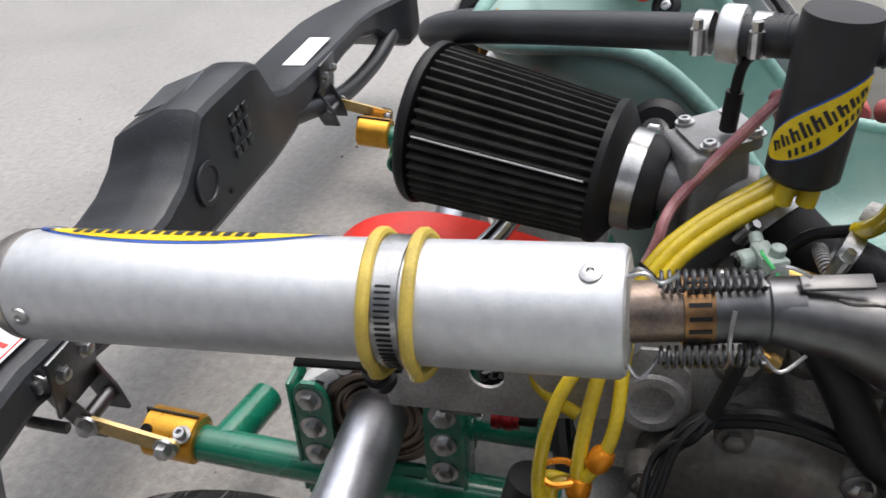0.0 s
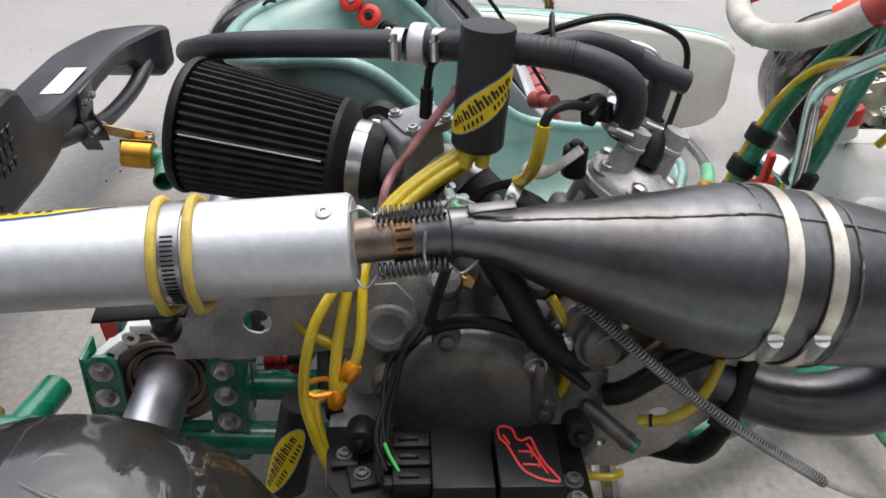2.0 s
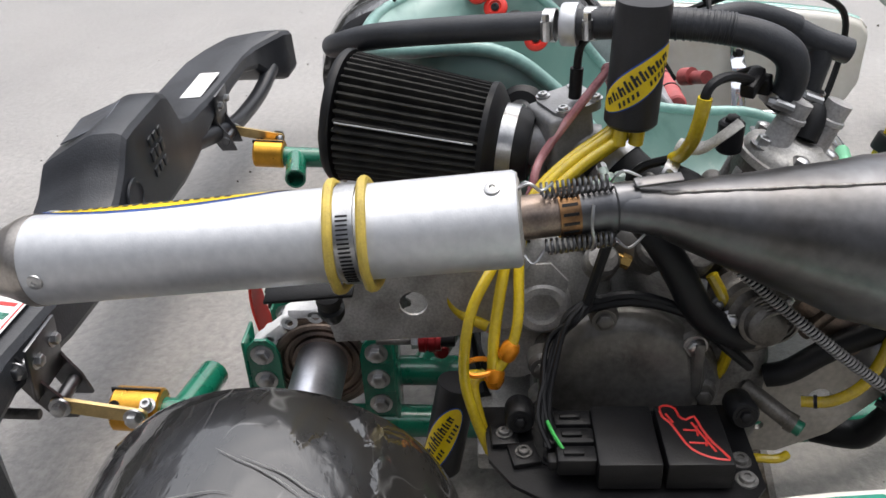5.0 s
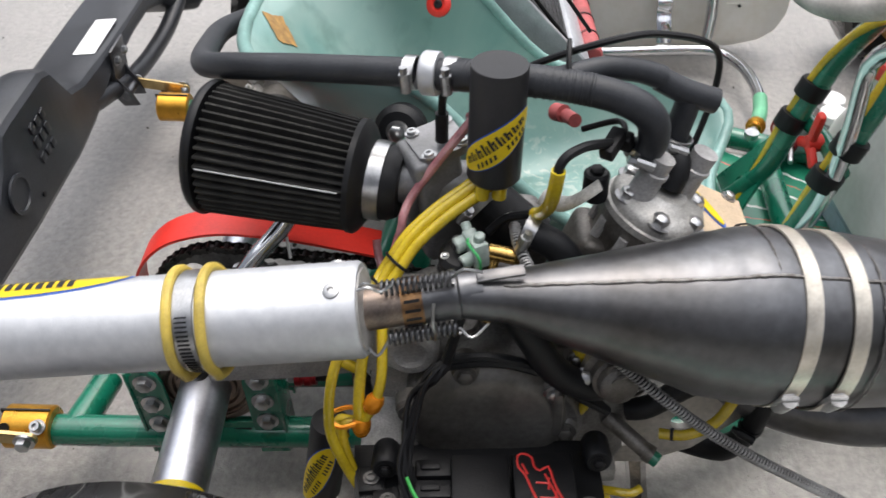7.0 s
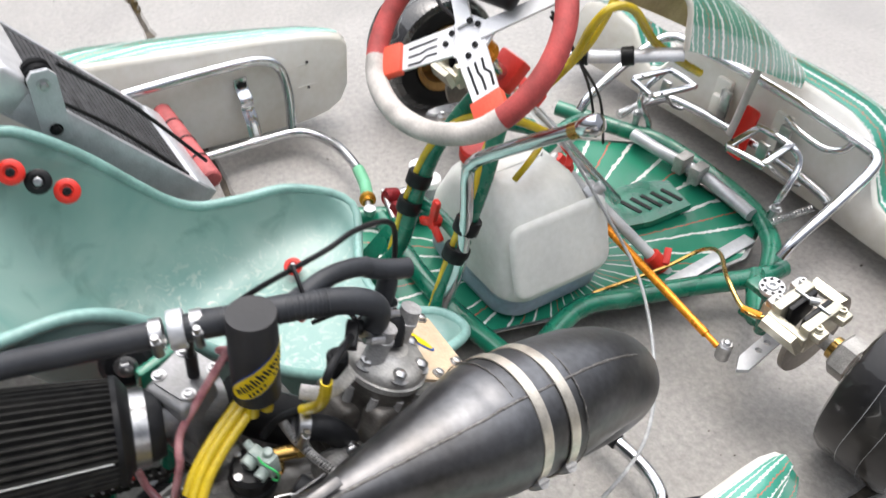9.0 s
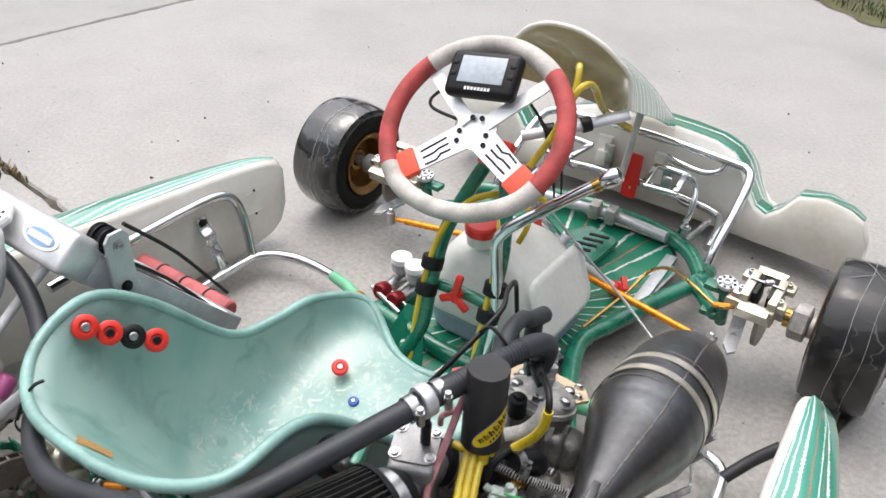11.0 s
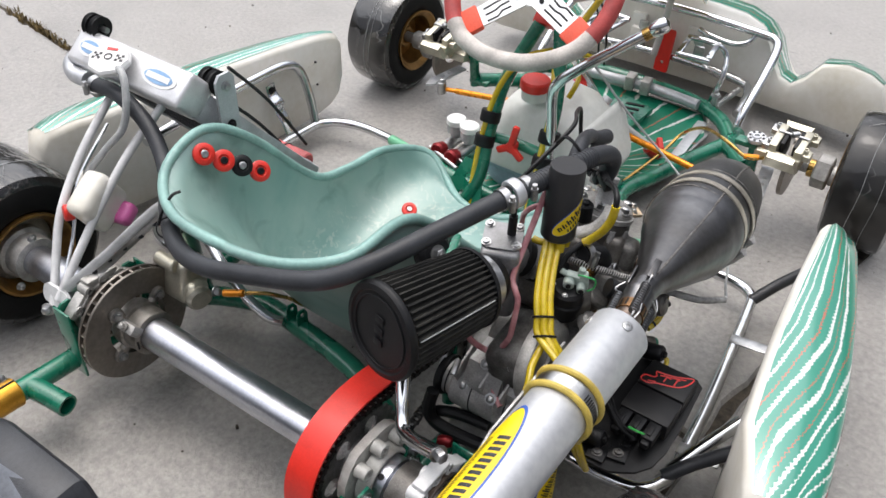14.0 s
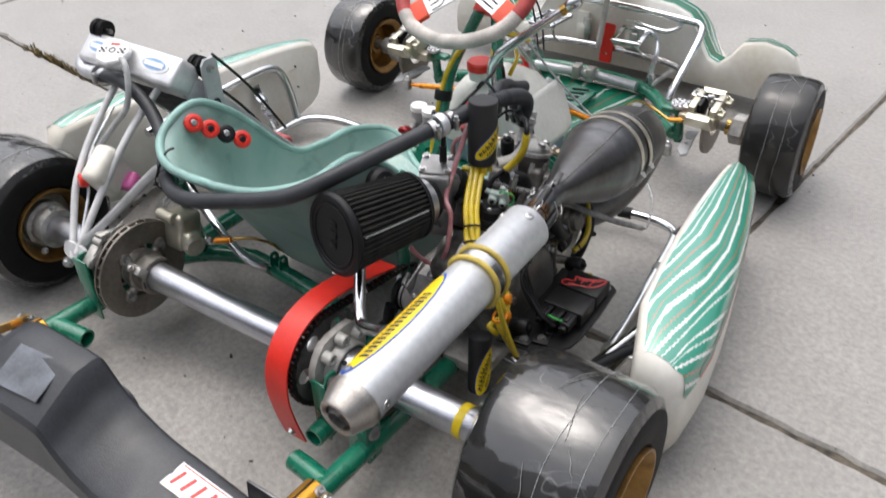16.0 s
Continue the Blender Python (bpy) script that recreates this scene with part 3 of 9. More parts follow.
def wheel(name, centre, radius, width, sign, steer=0.0, label="", film=FILM, folds=5):
    """A film-wrapped tyre on a gold rim; sign: the side that faces outwards."""
    rim_r = 0.066
    hub = join(
        lathe([(-width * 0.52, rim_r + 0.004), (-width * 0.52, rim_r + 0.008), (-width * 0.46, rim_r + 0.006), (-width * 0.40, rim_r - 0.004), (width * 0.40, rim_r - 0.004),
               (width * 0.46, rim_r + 0.006), (width * 0.52, rim_r + 0.008), (width * 0.52, rim_r + 0.004), (width * 0.44, rim_r - 0.007), (0.012, rim_r - 0.011),
               (0.010, 0.030), (0.030, 0.024), (0.030, 0.016), (-0.030, 0.016), (-0.030, 0.026), (-0.010, 0.032), (-0.012, rim_r - 0.011), (-width * 0.44, rim_r - 0.007)],
              (0, 0, 0), (1, 0, 0), 40, closed=True))
    w = part(name, hub, RIMGOLD, kart, label or "gold magnesium wheel with a worn film-wrapped slick tyre")
    w.matrix_basis = pose(*centre, 0, 0, steer)
    h = width / 2
    profile = [(-h * 0.86, rim_r), (-h * 0.98, rim_r + 0.012), (-h, radius * 0.72), (-h * 0.97, radius * 0.87), (-h * 0.88, radius * 0.957), (-h * 0.70, radius * 0.99), (-h * 0.35, radius * 0.998),
               (0, radius), (h * 0.35, radius * 0.998), (h * 0.70, radius * 0.985), (h * 0.88, radius * 0.95), (h * 0.97, radius * 0.86), (h, radius * 0.72), (h * 0.98, rim_r + 0.012), (h * 0.86, rim_r)]
    bm = lathe(profile, (0, 0, 0), (1, 0, 0), 56)
    bmesh.ops.delete(bm, geom=[f for f in bm.faces if len(f.verts) > 4], context="FACES_ONLY")
    for v in bm.verts:
        n = noise.noise(v.co * 30 + Vector(centre)) * 0.0012
        r = Vector((0, v.co.y, v.co.z))
        if r.length > 0.08:
            v.co += r.normalized() * n
    for f in bm.faces:
        c = f.calc_center_median()
        f.material_index = 1 if math.hypot(c.y, c.z) < radius * 0.80 else 0
    part("tyre", bm, [film, TYRE], w, "black slick tyre under wrinkled clear film")
    # seams of the wrap round the tread
    rnd = random.Random(int(abs(centre[0]) * 1000 + centre[1] * 77))
    for k in range(2):
        x = rnd.uniform(-0.75, 0.75) * h
        sl = rnd.uniform(-0.012, 0.012)
        pts = []
        for q in range(48):
            a = 2 * math.pi * q / 48
            xx = x + sl * math.sin(a + k) + 0.002 * math.sin(5 * a)
            rr = radius * (1 - 0.012 * abs(xx / h) ** 3) + 0.0012
            pts.append((xx, rr * math.cos(a), rr * math.sin(a)))
        part("wrap_seam", tube(pts, 0.0003 + 0.00012 * k, 5, 1, closed=True), CLEAR, w, "pale seam of clear stretch film")
    # loose folds of film, askew over the outer shoulder
    for k in range(folds):
        a0, x0 = rnd.uniform(0.3, 2.9), sign * h * rnd.uniform(-0.55, 0.98)
        run, skew = rnd.uniform(0.15, 0.55), rnd.uniform(-0.055, 0.055)
        pts = []
        for q in range(7):
            xx = max(-h * 0.97, min(h * 0.97, x0 + skew * q / 6 + rnd.uniform(-0.0015, 0.0015)))
            edge = abs(xx / h)
            rr = radius * (1 - 0.012 * edge ** 3 - (max(edge - 0.7, 0) / 0.3) ** 2 * 0.10) + 0.0014
            pts.append((xx, rr * math.cos(a0 + run * q / 6), rr * math.sin(a0 + run * q / 6)))
        part("film_fold", tube(pts, [0.0001, 0.0003, 0.0005, 0.0006, 0.0005, 0.0003, 0.0001], 5, 3), FOLD, w)
    part("valve", rod((sign * 0.02, 0.05, 0.02), (sign * 0.045, 0.052, 0.02), 0.003), BLACK, w)
    return w


def on_axle(x):
    """The axle's centre at a distance x from the kart's middle."""
    return Vector((x, 0.0075 + 0.009 * x, 0.146 + 0.008 * x))


wheel("rear_wheel", (0.594, 0.013, 0.1460), 0.1460, 0.188, 1, folds=9)
wheel("rear_wheel", (-0.604, 0.010, 0.1385), 0.1385, 0.205, -1, film=FILMC)
wheel("front_wheel", (0.555, 1.100, 0.1325), 0.1325, 0.122, 1, 3, film=FILMB)
wheel("front_wheel", (-0.567, 1.060, 0.130), 0.130, 0.126, -1, 0, film=FILMC)

# rear axle, hubs, bearings
axle_bm = lathe([(0, 0.025), (1.0, 0.025), (1.0, 0.021), (0, 0.021)], on_axle(-0.50), on_axle(0.5) - on_axle(-0.5), 36, closed=True)
axle = part("rear_axle", axle_bm, AXLE, kart, "hollow ground steel rear axle")
part("tape", lathe([(0, 0.0254), (0, 0.026), (0.013, 0.026), (0.013, 0.0254)], on_axle(0.436), (1, 0, 0), 36, closed=True), YELPRINT, axle, "yellow tape ring")
for s in (1, -1):
    hub = part("wheel_hub", lathe([(0, 0.0255), (0, 0.038), (0.03, 0.038), (0.034, 0.044), (0.052, 0.044), (0.06, 0.062), (0.07, 0.062), (0.07, 0.0255)],
                                  on_axle(s * 0.478), (s, 0, 0), 36, closed=True), CAST, kart, "cast alloy rear hub clamped on the axle")
    for k in range(3):
        a = radians(90 + 120 * k)
        part("bolt", bolt(on_axle(s * 0.475) + Vector((0, 0.048 * math.cos(a), 0.048 * math.sin(a))), (-s, 0, 0), 0.005, 0.006), STEEL, hub)


def bearing_plate(s):
    """The green upright pair that carries an axle bearing, with its slotted foot, cassette and bolts."""
    c0 = on_axle(s * 0.304)
    x, ym, z0 = c0
    up = []
    for y in (ym - 0.055, ym + 0.055):
        d = 1 if y > ym else -1
        out = [(-0.015, 0.050), (0.015, 0.050), (0.016, 0.10), (0.016, 0.162), (0.013, 0.174), (0.006, 0.181), (-0.006, 0.181), (-0.013, 0.174), (-0.016, 0.162), (-0.016, 0.10)]
        face = plate(out, 0.004, Matrix.Translation((x + s * 0.012, y, 0)) @ Matrix(((0, 0, s, 0), (1, 0, 0, 0), (0, 1, 0, 0), (0, 0, 0, 1))))
        flange = rbox((0.036, 0.0035, 0.125), (x, y + d * 0.0165, 0.118), edge=0.0012)
        up.append(join(face, flange))
    p = part("bearing_upright", up[0], GREEN, kart, "green welded axle-bearing upright")
    part("upright_bracket", up[1], GREEN, p)
    part("upright_web", rbox((0.004, 0.085, 0.040), (x + s * 0.012, ym, 0.078), edge=0.001), GREEN, p)
    for z in (0.070, 0.086):
        for k in (-1, 0, 1):
            part("web_slot", rbox((0.002, 0.020, 0.006), (x + s * 0.0145, ym + 0.026 * k, z), edge=0.0008, seg=1), BLACK, p)
    for y in (ym - 0.055, ym + 0.055):
        for z in (0.165, 0.134, 0.103):
            part("bolt", bolt((x + s * 0.016, y, z), (s, 0, 0), 0.0078, 0.006), STEEL, p)
    ring = lathe([(-0.014, 0.0435), (-0.014, 0.0478), (0.010, 0.0478), (0.0115, 0.0465), (0.0115, 0.0435)], c0, (s, 0, 0), 40, closed=True)
    lobes = []
    for a in (28, 62, 90, 118, 152):
        c = c0 + Vector((0, 0.055 * math.cos(radians(a)), 0.055 * math.sin(radians(a))))
        lobes.append(lathe([(-0.012, 0.0040), (-0.012, 0.0085), (0.0085, 0.0085), (0.010, 0.0072), (0.010, 0.0040)], c, (s, 0, 0), 16, closed=True))
    arms = [rbox((0.020, 0.040, 0.013), c0 + Vector((0, d * 0.047, 0.030)), (-d * 38, 0, 0), 0.003) for d in (1, -1)]
    arms.append(rbox((0.020, 0.052, 0.011), c0 + Vector((0, 0, 0.058)), (0, 0, 0), 0.003))
    c = part("bearing_cassette", join(*lobes, *arms, lathe([(-0.012, 0.0477), (-0.012, 0.0535), (0.004, 0.0545), (0.006, 0.0520), (0.006, 0.0477)], c0, (s, 0, 0), 40, closed=True)), WHITET if s > 0 else CAST, kart, "pale cast bearing cassette with scalloped rim")
    part("cassette_face", lathe([(0.0062, 0.0478), (0.0085, 0.0482), (0.0085, 0.0535), (0.0062, 0.0540)], c0, (s, 0, 0), 40, closed=True), RUSTY, c, "oily brown cassette face")
    part("seal_ring", ring, RUSTY, c, "oily brown seal ring")
    part("bearing", lathe([(-0.01, 0.0252), (0.008, 0.0252), (0.008, 0.0290), (0.0045, 0.0300), (0.0045, 0.0325), (0.0085, 0.0335), (0.0085, 0.0370), (0.0060, 0.0380), (0.0060, 0.0405), (0.0095, 0.0412), (0.0095, 0.0437), (-0.01, 0.0437)], c0, (s, 0, 0), 40, closed=True), RUSTY, c, "oily bearing ring")
    part("collar", lathe([(0.0, 0.0257), (0, 0.031), (0.012, 0.031), (0.012, 0.0257)], c0 - Vector((s * 0.032, 0, 0)), (s, 0, 0), 32, closed=True), STEEL, c)
    return p


for s in (1, -1):
    bearing_plate(s)

# ---- frame tubes ----
R = 0.0165


def rail(name, pts, r=R, label="green painted frame tube", sub=5, mat=None, seg=14):
    return part(name, tube(pts, r, seg, sub), mat or GREEN, kart, label)


def stub(pts, r=R):
    """A tube with an open end at its last point."""
    bm = tube(pts, r, 18, 4, caps=False)
    a, b = Vector(pts[-1]), Vector(pts[-2])
    d = (b - a).normalized()
    inner = lathe([(0, r), (0, r - 0.003), (0.03, r - 0.003)], a, d, 18)
    bmesh.ops.delete(inner, geom=[f for f in inner.faces if len(f.verts) > 4 and abs((f.calc_center_median() - a).length) < 0.001], context="FACES_ONLY")
    return join(bm, inner)


for s in (1, -1):
    rail("main_rail", [(s * 0.312, -0.19, 0.087), (s * 0.312, -0.05, 0.078), (s * 0.312, 0.15, 0.070), (s * 0.318, 0.42, 0.066), (s * 0.30, 0.55, 0.063), (s * 0.22, 0.69, 0.060),
                       (s * 0.15, 0.86, 0.060), (s * 0.172, 0.96, 0.061), (s * 0.206, 1.063, 0.063), (s * 0.249, 1.175, 0.065), (s * 0.255, 1.235, 0.065)])
    part("stub_tube", stub([(s * 0.312, -0.142, 0.083), (s * 0.28, -0.136, 0.081), (s * 0.240, -0.130, 0.078)]), GREEN, kart, "open green bumper-mount stub")
rail("cross_tube", [(-0.312, 0.11, 0.072), (-0.25, 0.16, 0.078), (-0.17, 0.192, 0.08), (-0.10, 0.19, 0.08), (0.04, 0.172, 0.078), (0.16, 0.125, 0.075), (0.230, 0.100, 0.072)])
rail("front_cross_tube", [(-0.318, 1.215, 0.066), (-0.20, 1.275, 0.066), (-0.12, 1.318, 0.066), (0.0, 1.325, 0.066), (0.12, 1.312, 0.066), (0.20, 1.270, 0.066), (0.252, 1.20, 0.066)], sub=6)
rail("middle_cross_tube", [(-0.20, 0.72, 0.060), (0.0, 0.70, 0.058), (0.20, 0.72, 0.060)])
for x in (-0.10, -0.078):
    part("seat_stay_tab", plate([(-0.010, 0), (0.010, 0), (0.010, 0.022), (0.005, 0.030), (-0.005, 0.030), (-0.010, 0.022)], 0.003,
                                pose(x, 0.188, 0.092, 90, 0, 80), holes=[(0, 0.020, 0.004)]), GREEN, kart)

# ---- silencer ----
SA, SB = Vector((0.4145, -0.172, 0.3325)), Vector((0.4283, 0.197, 0.368))
SD = (SB - SA).normalized()
SL, SR = (SB - SA).length, 0.0350
silencer = part("silencer", lathe([(0, SR - 0.002), (0.002, SR), (SL - 0.003, SR), (SL, SR - 0.002), (SL, SR - 0.005), (SL - 0.004, SR - 0.006)], SA, SD, 64), ALU, kart,
                "round brushed aluminium silencer with a yellow oval decal")
part("end_cap", lathe([(0, SR + 0.0006), (0.007, SR + 0.0006), (0.010, SR - 0.0004), (0.027, 0.0275), (0.032, 0.0262), (0.0345, 0.0245), (0.035, 0.0215), (0.033, 0.0185), (0.028, 0.0180)], SA + SD * 0.004, -SD, 56), CONE, silencer,
     "tapered straw-tinted steel outlet cone")
part("outlet_tube", lathe([(0.028, 0.0180), (0.034, 0.0125), (0.036, 0.0122), (0.036, 0.0108), (0.004, 0.0105)], SA + SD * 0.004, -SD, 40), CASE, silencer, "sooty outlet tube")
part("front_cap", lathe([(0, SR - 0.003), (0.004, SR - 0.006), (0.005, 0.022), (0.005, 0.0)], SB - SD * 0.003, SD, 56), CAST, silencer)
for along, ang in ((SL - 0.016, 68), (SL - 0.020, 150), (SL - 0.020, 270), (0.016, 2), (0.016, 122), (0.016, 242)):
    d, s_, u_ = frame_of(SD)
    o = math.cos(radians(ang)) * s_ + math.sin(radians(ang)) * u_
    part("rivet", lathe([(0, 0.0062), (0.0012, 0.0058), (0.002, 0.0035), (0.002, 0.0022), (0.0005, 0.0015)], SA + SD * along + o * SR, o, 18), STEEL, silencer)
# strap with rubber bands
SC = SA + SD * 0.250
part("clamp_band", lathe([(-0.0075, SR), (-0.0075, SR + 0.0022), (0.0075, SR + 0.0022), (0.0075, SR)], SC, SD, 64, closed=True), STEEL, silencer, "slotted stainless strap")
d_, s_, u_ = frame_of(SD)
for k in range(18):
    a = radians(48 - 5.0 * k)
    o = math.cos(a) * s_ + math.sin(a) * u_
    t = -math.sin(a) * s_ + math.cos(a) * u_
    m = Matrix((SD, t, o)).transposed().to_4x4()
    m.translation = SC + o * (SR + 0.0026)
    part("strap_slot", moved(rbox((0.0085, 0.0012, 0.0006), edge=0), m), BLACK, silencer)
for w in (-0.0118, 0.0122):
    pts = []
    for k in range(40):
        a = 2 * math.pi * k / 40
        o = math.cos(a) * s_ + math.sin(a) * u_
        pts.append(SC + SD * (w + 0.0016 * math.sin(a * 2)) + o * (SR + 0.0028 + (0.003 if math.sin(a) < -0.6 else 0)))
    part("rubber_ring", tube(pts, 0.0038, 10, 1, closed=True), YELBAND, silencer, "yellow rubber tube ring round the silencer")
# decal: blue oval with a yellow field and bars for its lettering
UPD = Vector((-0.52, 0, 0.855))
DC = SA + SD * 0.105
part("decal_border", wrap_decal(oval(0.200, 0.043, 48), DC, SD, SR, UPD, 0.0004), BLUEPRINT, silencer, "blue oval decal border")
part("decal_field", wrap_decal(oval(0.190, 0.0385, 48), DC, SD, SR, UPD, 0.0008), YELPRINT, silencer, "yellow oval decal")
for x0, y0, width, height, count, lean, gap in ((-0.070, 0.0, 0.128, 0.0125, 16, 0.25, 0.40), (-0.046, -0.0125, 0.098, 0.0060, 22, 0.5, 0.55)):
    for o in letter_bars(x0, y0, width, height, count, lean, gap):
        part("decal_bar", wrap_decal(o, DC, SD, SR, UPD, 0.0012), BLKPRINT, silencer)
part("decal_tip", wrap_decal([(-0.0995, 0.0), (-0.096, 0.006), (-0.088, 0.0105), (-0.084, 0.0), (-0.088, -0.0105), (-0.096, -0.006)], DC, SD, SR, UPD, 0.0013), BLUEPRINT, silencer, "blue end of the decal")

# ---- expansion chamber ----
chamber_pts = [(0.420, 0.262, 0.372), (0.418, 0.30, 0.366), (0.414, 0.36, 0.353), (0.409, 0.44, 0.336), (0.406, 0.475, 0.330), (0.402, 0.545, 0.318), (0.398, 0.60, 0.306), (0.396, 0.645, 0.290), (0.394, 0.675, 0.265),
               (0.39, 0.685, 0.225), (0.382, 0.665, 0.185), (0.37, 0.61, 0.160), (0.355, 0.545, 0.165), (0.335, 0.490, 0.195)]
CRAD = [0.016, 0.019, 0.037, 0.061, 0.067, 0.067, 0.063, 0.056, 0.048, 0.040, 0.034, 0.029, 0.025, 0.023]
chamber = part("exhaust_chamber", tube(chamber_pts, CRAD, 40, 6), PIPE, kart,
               "dark blued-steel expansion chamber with welded seams")
CD = (Vector((0.402, 0.545, 0.318)) - Vector((0.406, 0.475, 0.330))).normalized()
wr = random.Random(31)
run = [(p, r) for p, r in zip(curve_points(chamber_pts, 12), spread(CRAD, 12)) if p.z > 0.29 and p.y > 0.29]
seam = []
for (p, r), (q, _) in zip(run, run[1:]):
    d = (q - p).normalized()
    out = Vector((0.358, 0, 0.934))
    out = (out - d * out.dot(d)).normalized()
    seam.append(p + out * (r + 0.0001) + Vector((wr.uniform(-0.0004, 0.0004), 0, wr.uniform(-0.0004, 0.0))))
part("weld_seam", tube(seam, [wr.uniform(0.0012, 0.0019) for _ in seam], 7, 1), WELD, chamber, "rough weld seam")
for y, z in ((0.4735, 0.3302), (0.5455, 0.318)):
    cw, sw, uw = frame_of(CD)
    ring = [Vector((0.404, y, z)) + (0.0666 + wr.uniform(0, 0.0006)) * (math.cos(k * math.pi / 60) * sw + math.sin(k * math.pi / 60) * uw) + CD * wr.uniform(-0.0006, 0.0006) for k in range(120)]
    part("weld_ring", tube(ring, [wr.uniform(0.0004, 0.0010) for _ in ring], 6, 1, closed=True), WELD, chamber, "rough weld bead")
for y, z, r in ((0.494, 0.3270, 0.0672), (0.528, 0.3212, 0.0672)):
    b = part("strap", lathe([(-0.006, r), (-0.006, r + 0.0016), (0.006, r + 0.0016), (0.006, r)], (0.404, y, z), CD, 56, closed=True), STRAP, chamber, "stainless clamp strap")
    part("worm_screw", join(rod((0.476, y, 0.315), (0.463, y + 0.002, 0.292), 0.0058, seg=12), rod((0.463, y + 0.002, 0.292), (0.4595, y + 0.002, 0.286), 0.0046, seg=6),
                            rbox((0.004, 0.013, 0.026), (0.470, y, 0.306), (0, 30, 0), 0.0015)), CASTD, chamber, "worm clamp screw")
# joint with the silencer: sleeve, copper band, springs, hooks
NA, NB = SB, Vector(chamber_pts[0])
ND = (NB - NA).normalized()
link_pipe = part("outlet_pipe", lathe([(-0.004, 0.0160), (0.046, 0.0160), (0.046, 0.0)], NA, ND, 36), RUSTY, kart, "heat-stained outlet pipe between chamber and silencer")
part("joint_sleeve", lathe([(0.040, 0.0160), (0.041, 0.0172), (0.060, 0.0172), (0.062, 0.0185), (0.066, 0.0185), (0.068, 0.0165), (0.084, 0.0160)], NA, ND, 36), PIPE, link_pipe, "dark slip-joint sleeve")
part("copper_band", lathe([(0.026, 0.0161), (0.026, 0.0176), (0.041, 0.0176), (0.041, 0.0161)], NA, ND, 36, closed=True), COPPER, link_pipe, "slotted copper-coloured band")
for k in range(16):
    a = 2 * math.pi * k / 16
    d, s_, u_ = frame_of(ND)
    o = math.cos(a) * s_ + math.sin(a) * u_
    m = Matrix((ND, o.cross(ND), o)).transposed().to_4x4()
    m.translation = NA + ND * 0.0335 + o * 0.0178
    part("band_slot", moved(rbox((0.011, 0.0022, 0.0006), edge=0), m), BLACK, link_pipe)
for a in (75, 195, 315):
    d, s_, u_ = frame_of(ND)
    o = math.cos(radians(a)) * s_ + math.sin(radians(a)) * u_
    p0, p1 = NA + ND * 0.014 + o * 0.0235, NA + ND * 0.064 + o * 0.0235
    sp = part("exhaust_spring", spring(p0, p1, 0.0052, 0.0011, 13), PIPE, link_pipe, "coiled exhaust spring")
    part("hook", tube([NA - ND * 0.002 + o * 0.026, NA + ND * 0.004 + o * 0.034, p0], 0.0011, 6, 4), STEEL, link_pipe)
    part("hook", tube([p1, NA + ND * 0.072 + o * 0.032, NA + ND * 0.085 + o * 0.024], 0.0011, 6, 4), STEEL, link_pipe)
    q = NA + ND * 0.098 + o * 0.019
    part("spring_tab", moved(rbox((0.034, 0.009, 0.0025), edge=0.0008), Matrix.Translation(q) @ Matrix((ND, o.cross(ND), o)).transposed().to_4x4()), PIPE, link_pipe)
part("lock_wire", tube([NA + ND * 0.05 + Vector((0.02, 0, 0.014)), NA + ND * 0.049 + Vector((0.026, 0, 0)), NA + ND * 0.051 + Vector((0.024, 0, -0.014)), NA + ND * 0.05 + Vector((0.020, 0, -0.022))], 0.0012, 6, 5), STEEL, link_pipe)
part("silencer_spring_loop", tube([SB + Vector((0.012, -0.002, 0.030)), SB + Vector((0.014, 0.006, 0.034)), SB + Vector((0.012, 0.014, 0.028)), SB + Vector((0.01, 0.022, 0.033))], 0.0011, 6, 5), STEEL, link_pipe)

# ---- air filter ----
FA, FB = Vector((0.210, 0.042, 0.362)), Vector((0.240, 0.180, 0.346))
FD = (FB - FA).normalized()
FL = (FB - FA).length
d_, s_, u_ = frame_of(FD)
rings = []
PLEATS = 44
for a, r in ((0.006, 0.0565), (FL * 0.5, 0.0525), (FL - 0.006, 0.048)):
    ring = []
    for k in range(PLEATS * 4):
        w = 2 * math.pi * k / (PLEATS * 4)
        deep = (0.0, 0.0, 0.0075, 0.0075)[k % 4]
        wob = 0.0035 * math.sin(a * 60) * math.sin(3 * w)
        ring.append(FA + FD * a + (r - deep) * (math.cos(w + wob) * s_ + math.sin(w + wob) * u_ * 1.08))
    rings.append(ring)
air_filter = part("air_filter", skin(rings), material("filter_gauze", (0.026, 0.025, 0.022), 0.85, 0.0, 0.35, 60, bump=0.5, bump_scale=1200), kart, "black pleated cone air filter with rubber end cap", sharp=20)


def oval_lathe(profile, at, axis, tall, seg=48):
    d, s, u = frame_of(axis)
    at = Vector(at)
    return skin([[at + d * a + max(r, 1e-4) * (math.cos(w) * s + tall * math.sin(w) * u) for w in (2 * math.pi * k / seg for k in range(seg))] for a, r in profile])


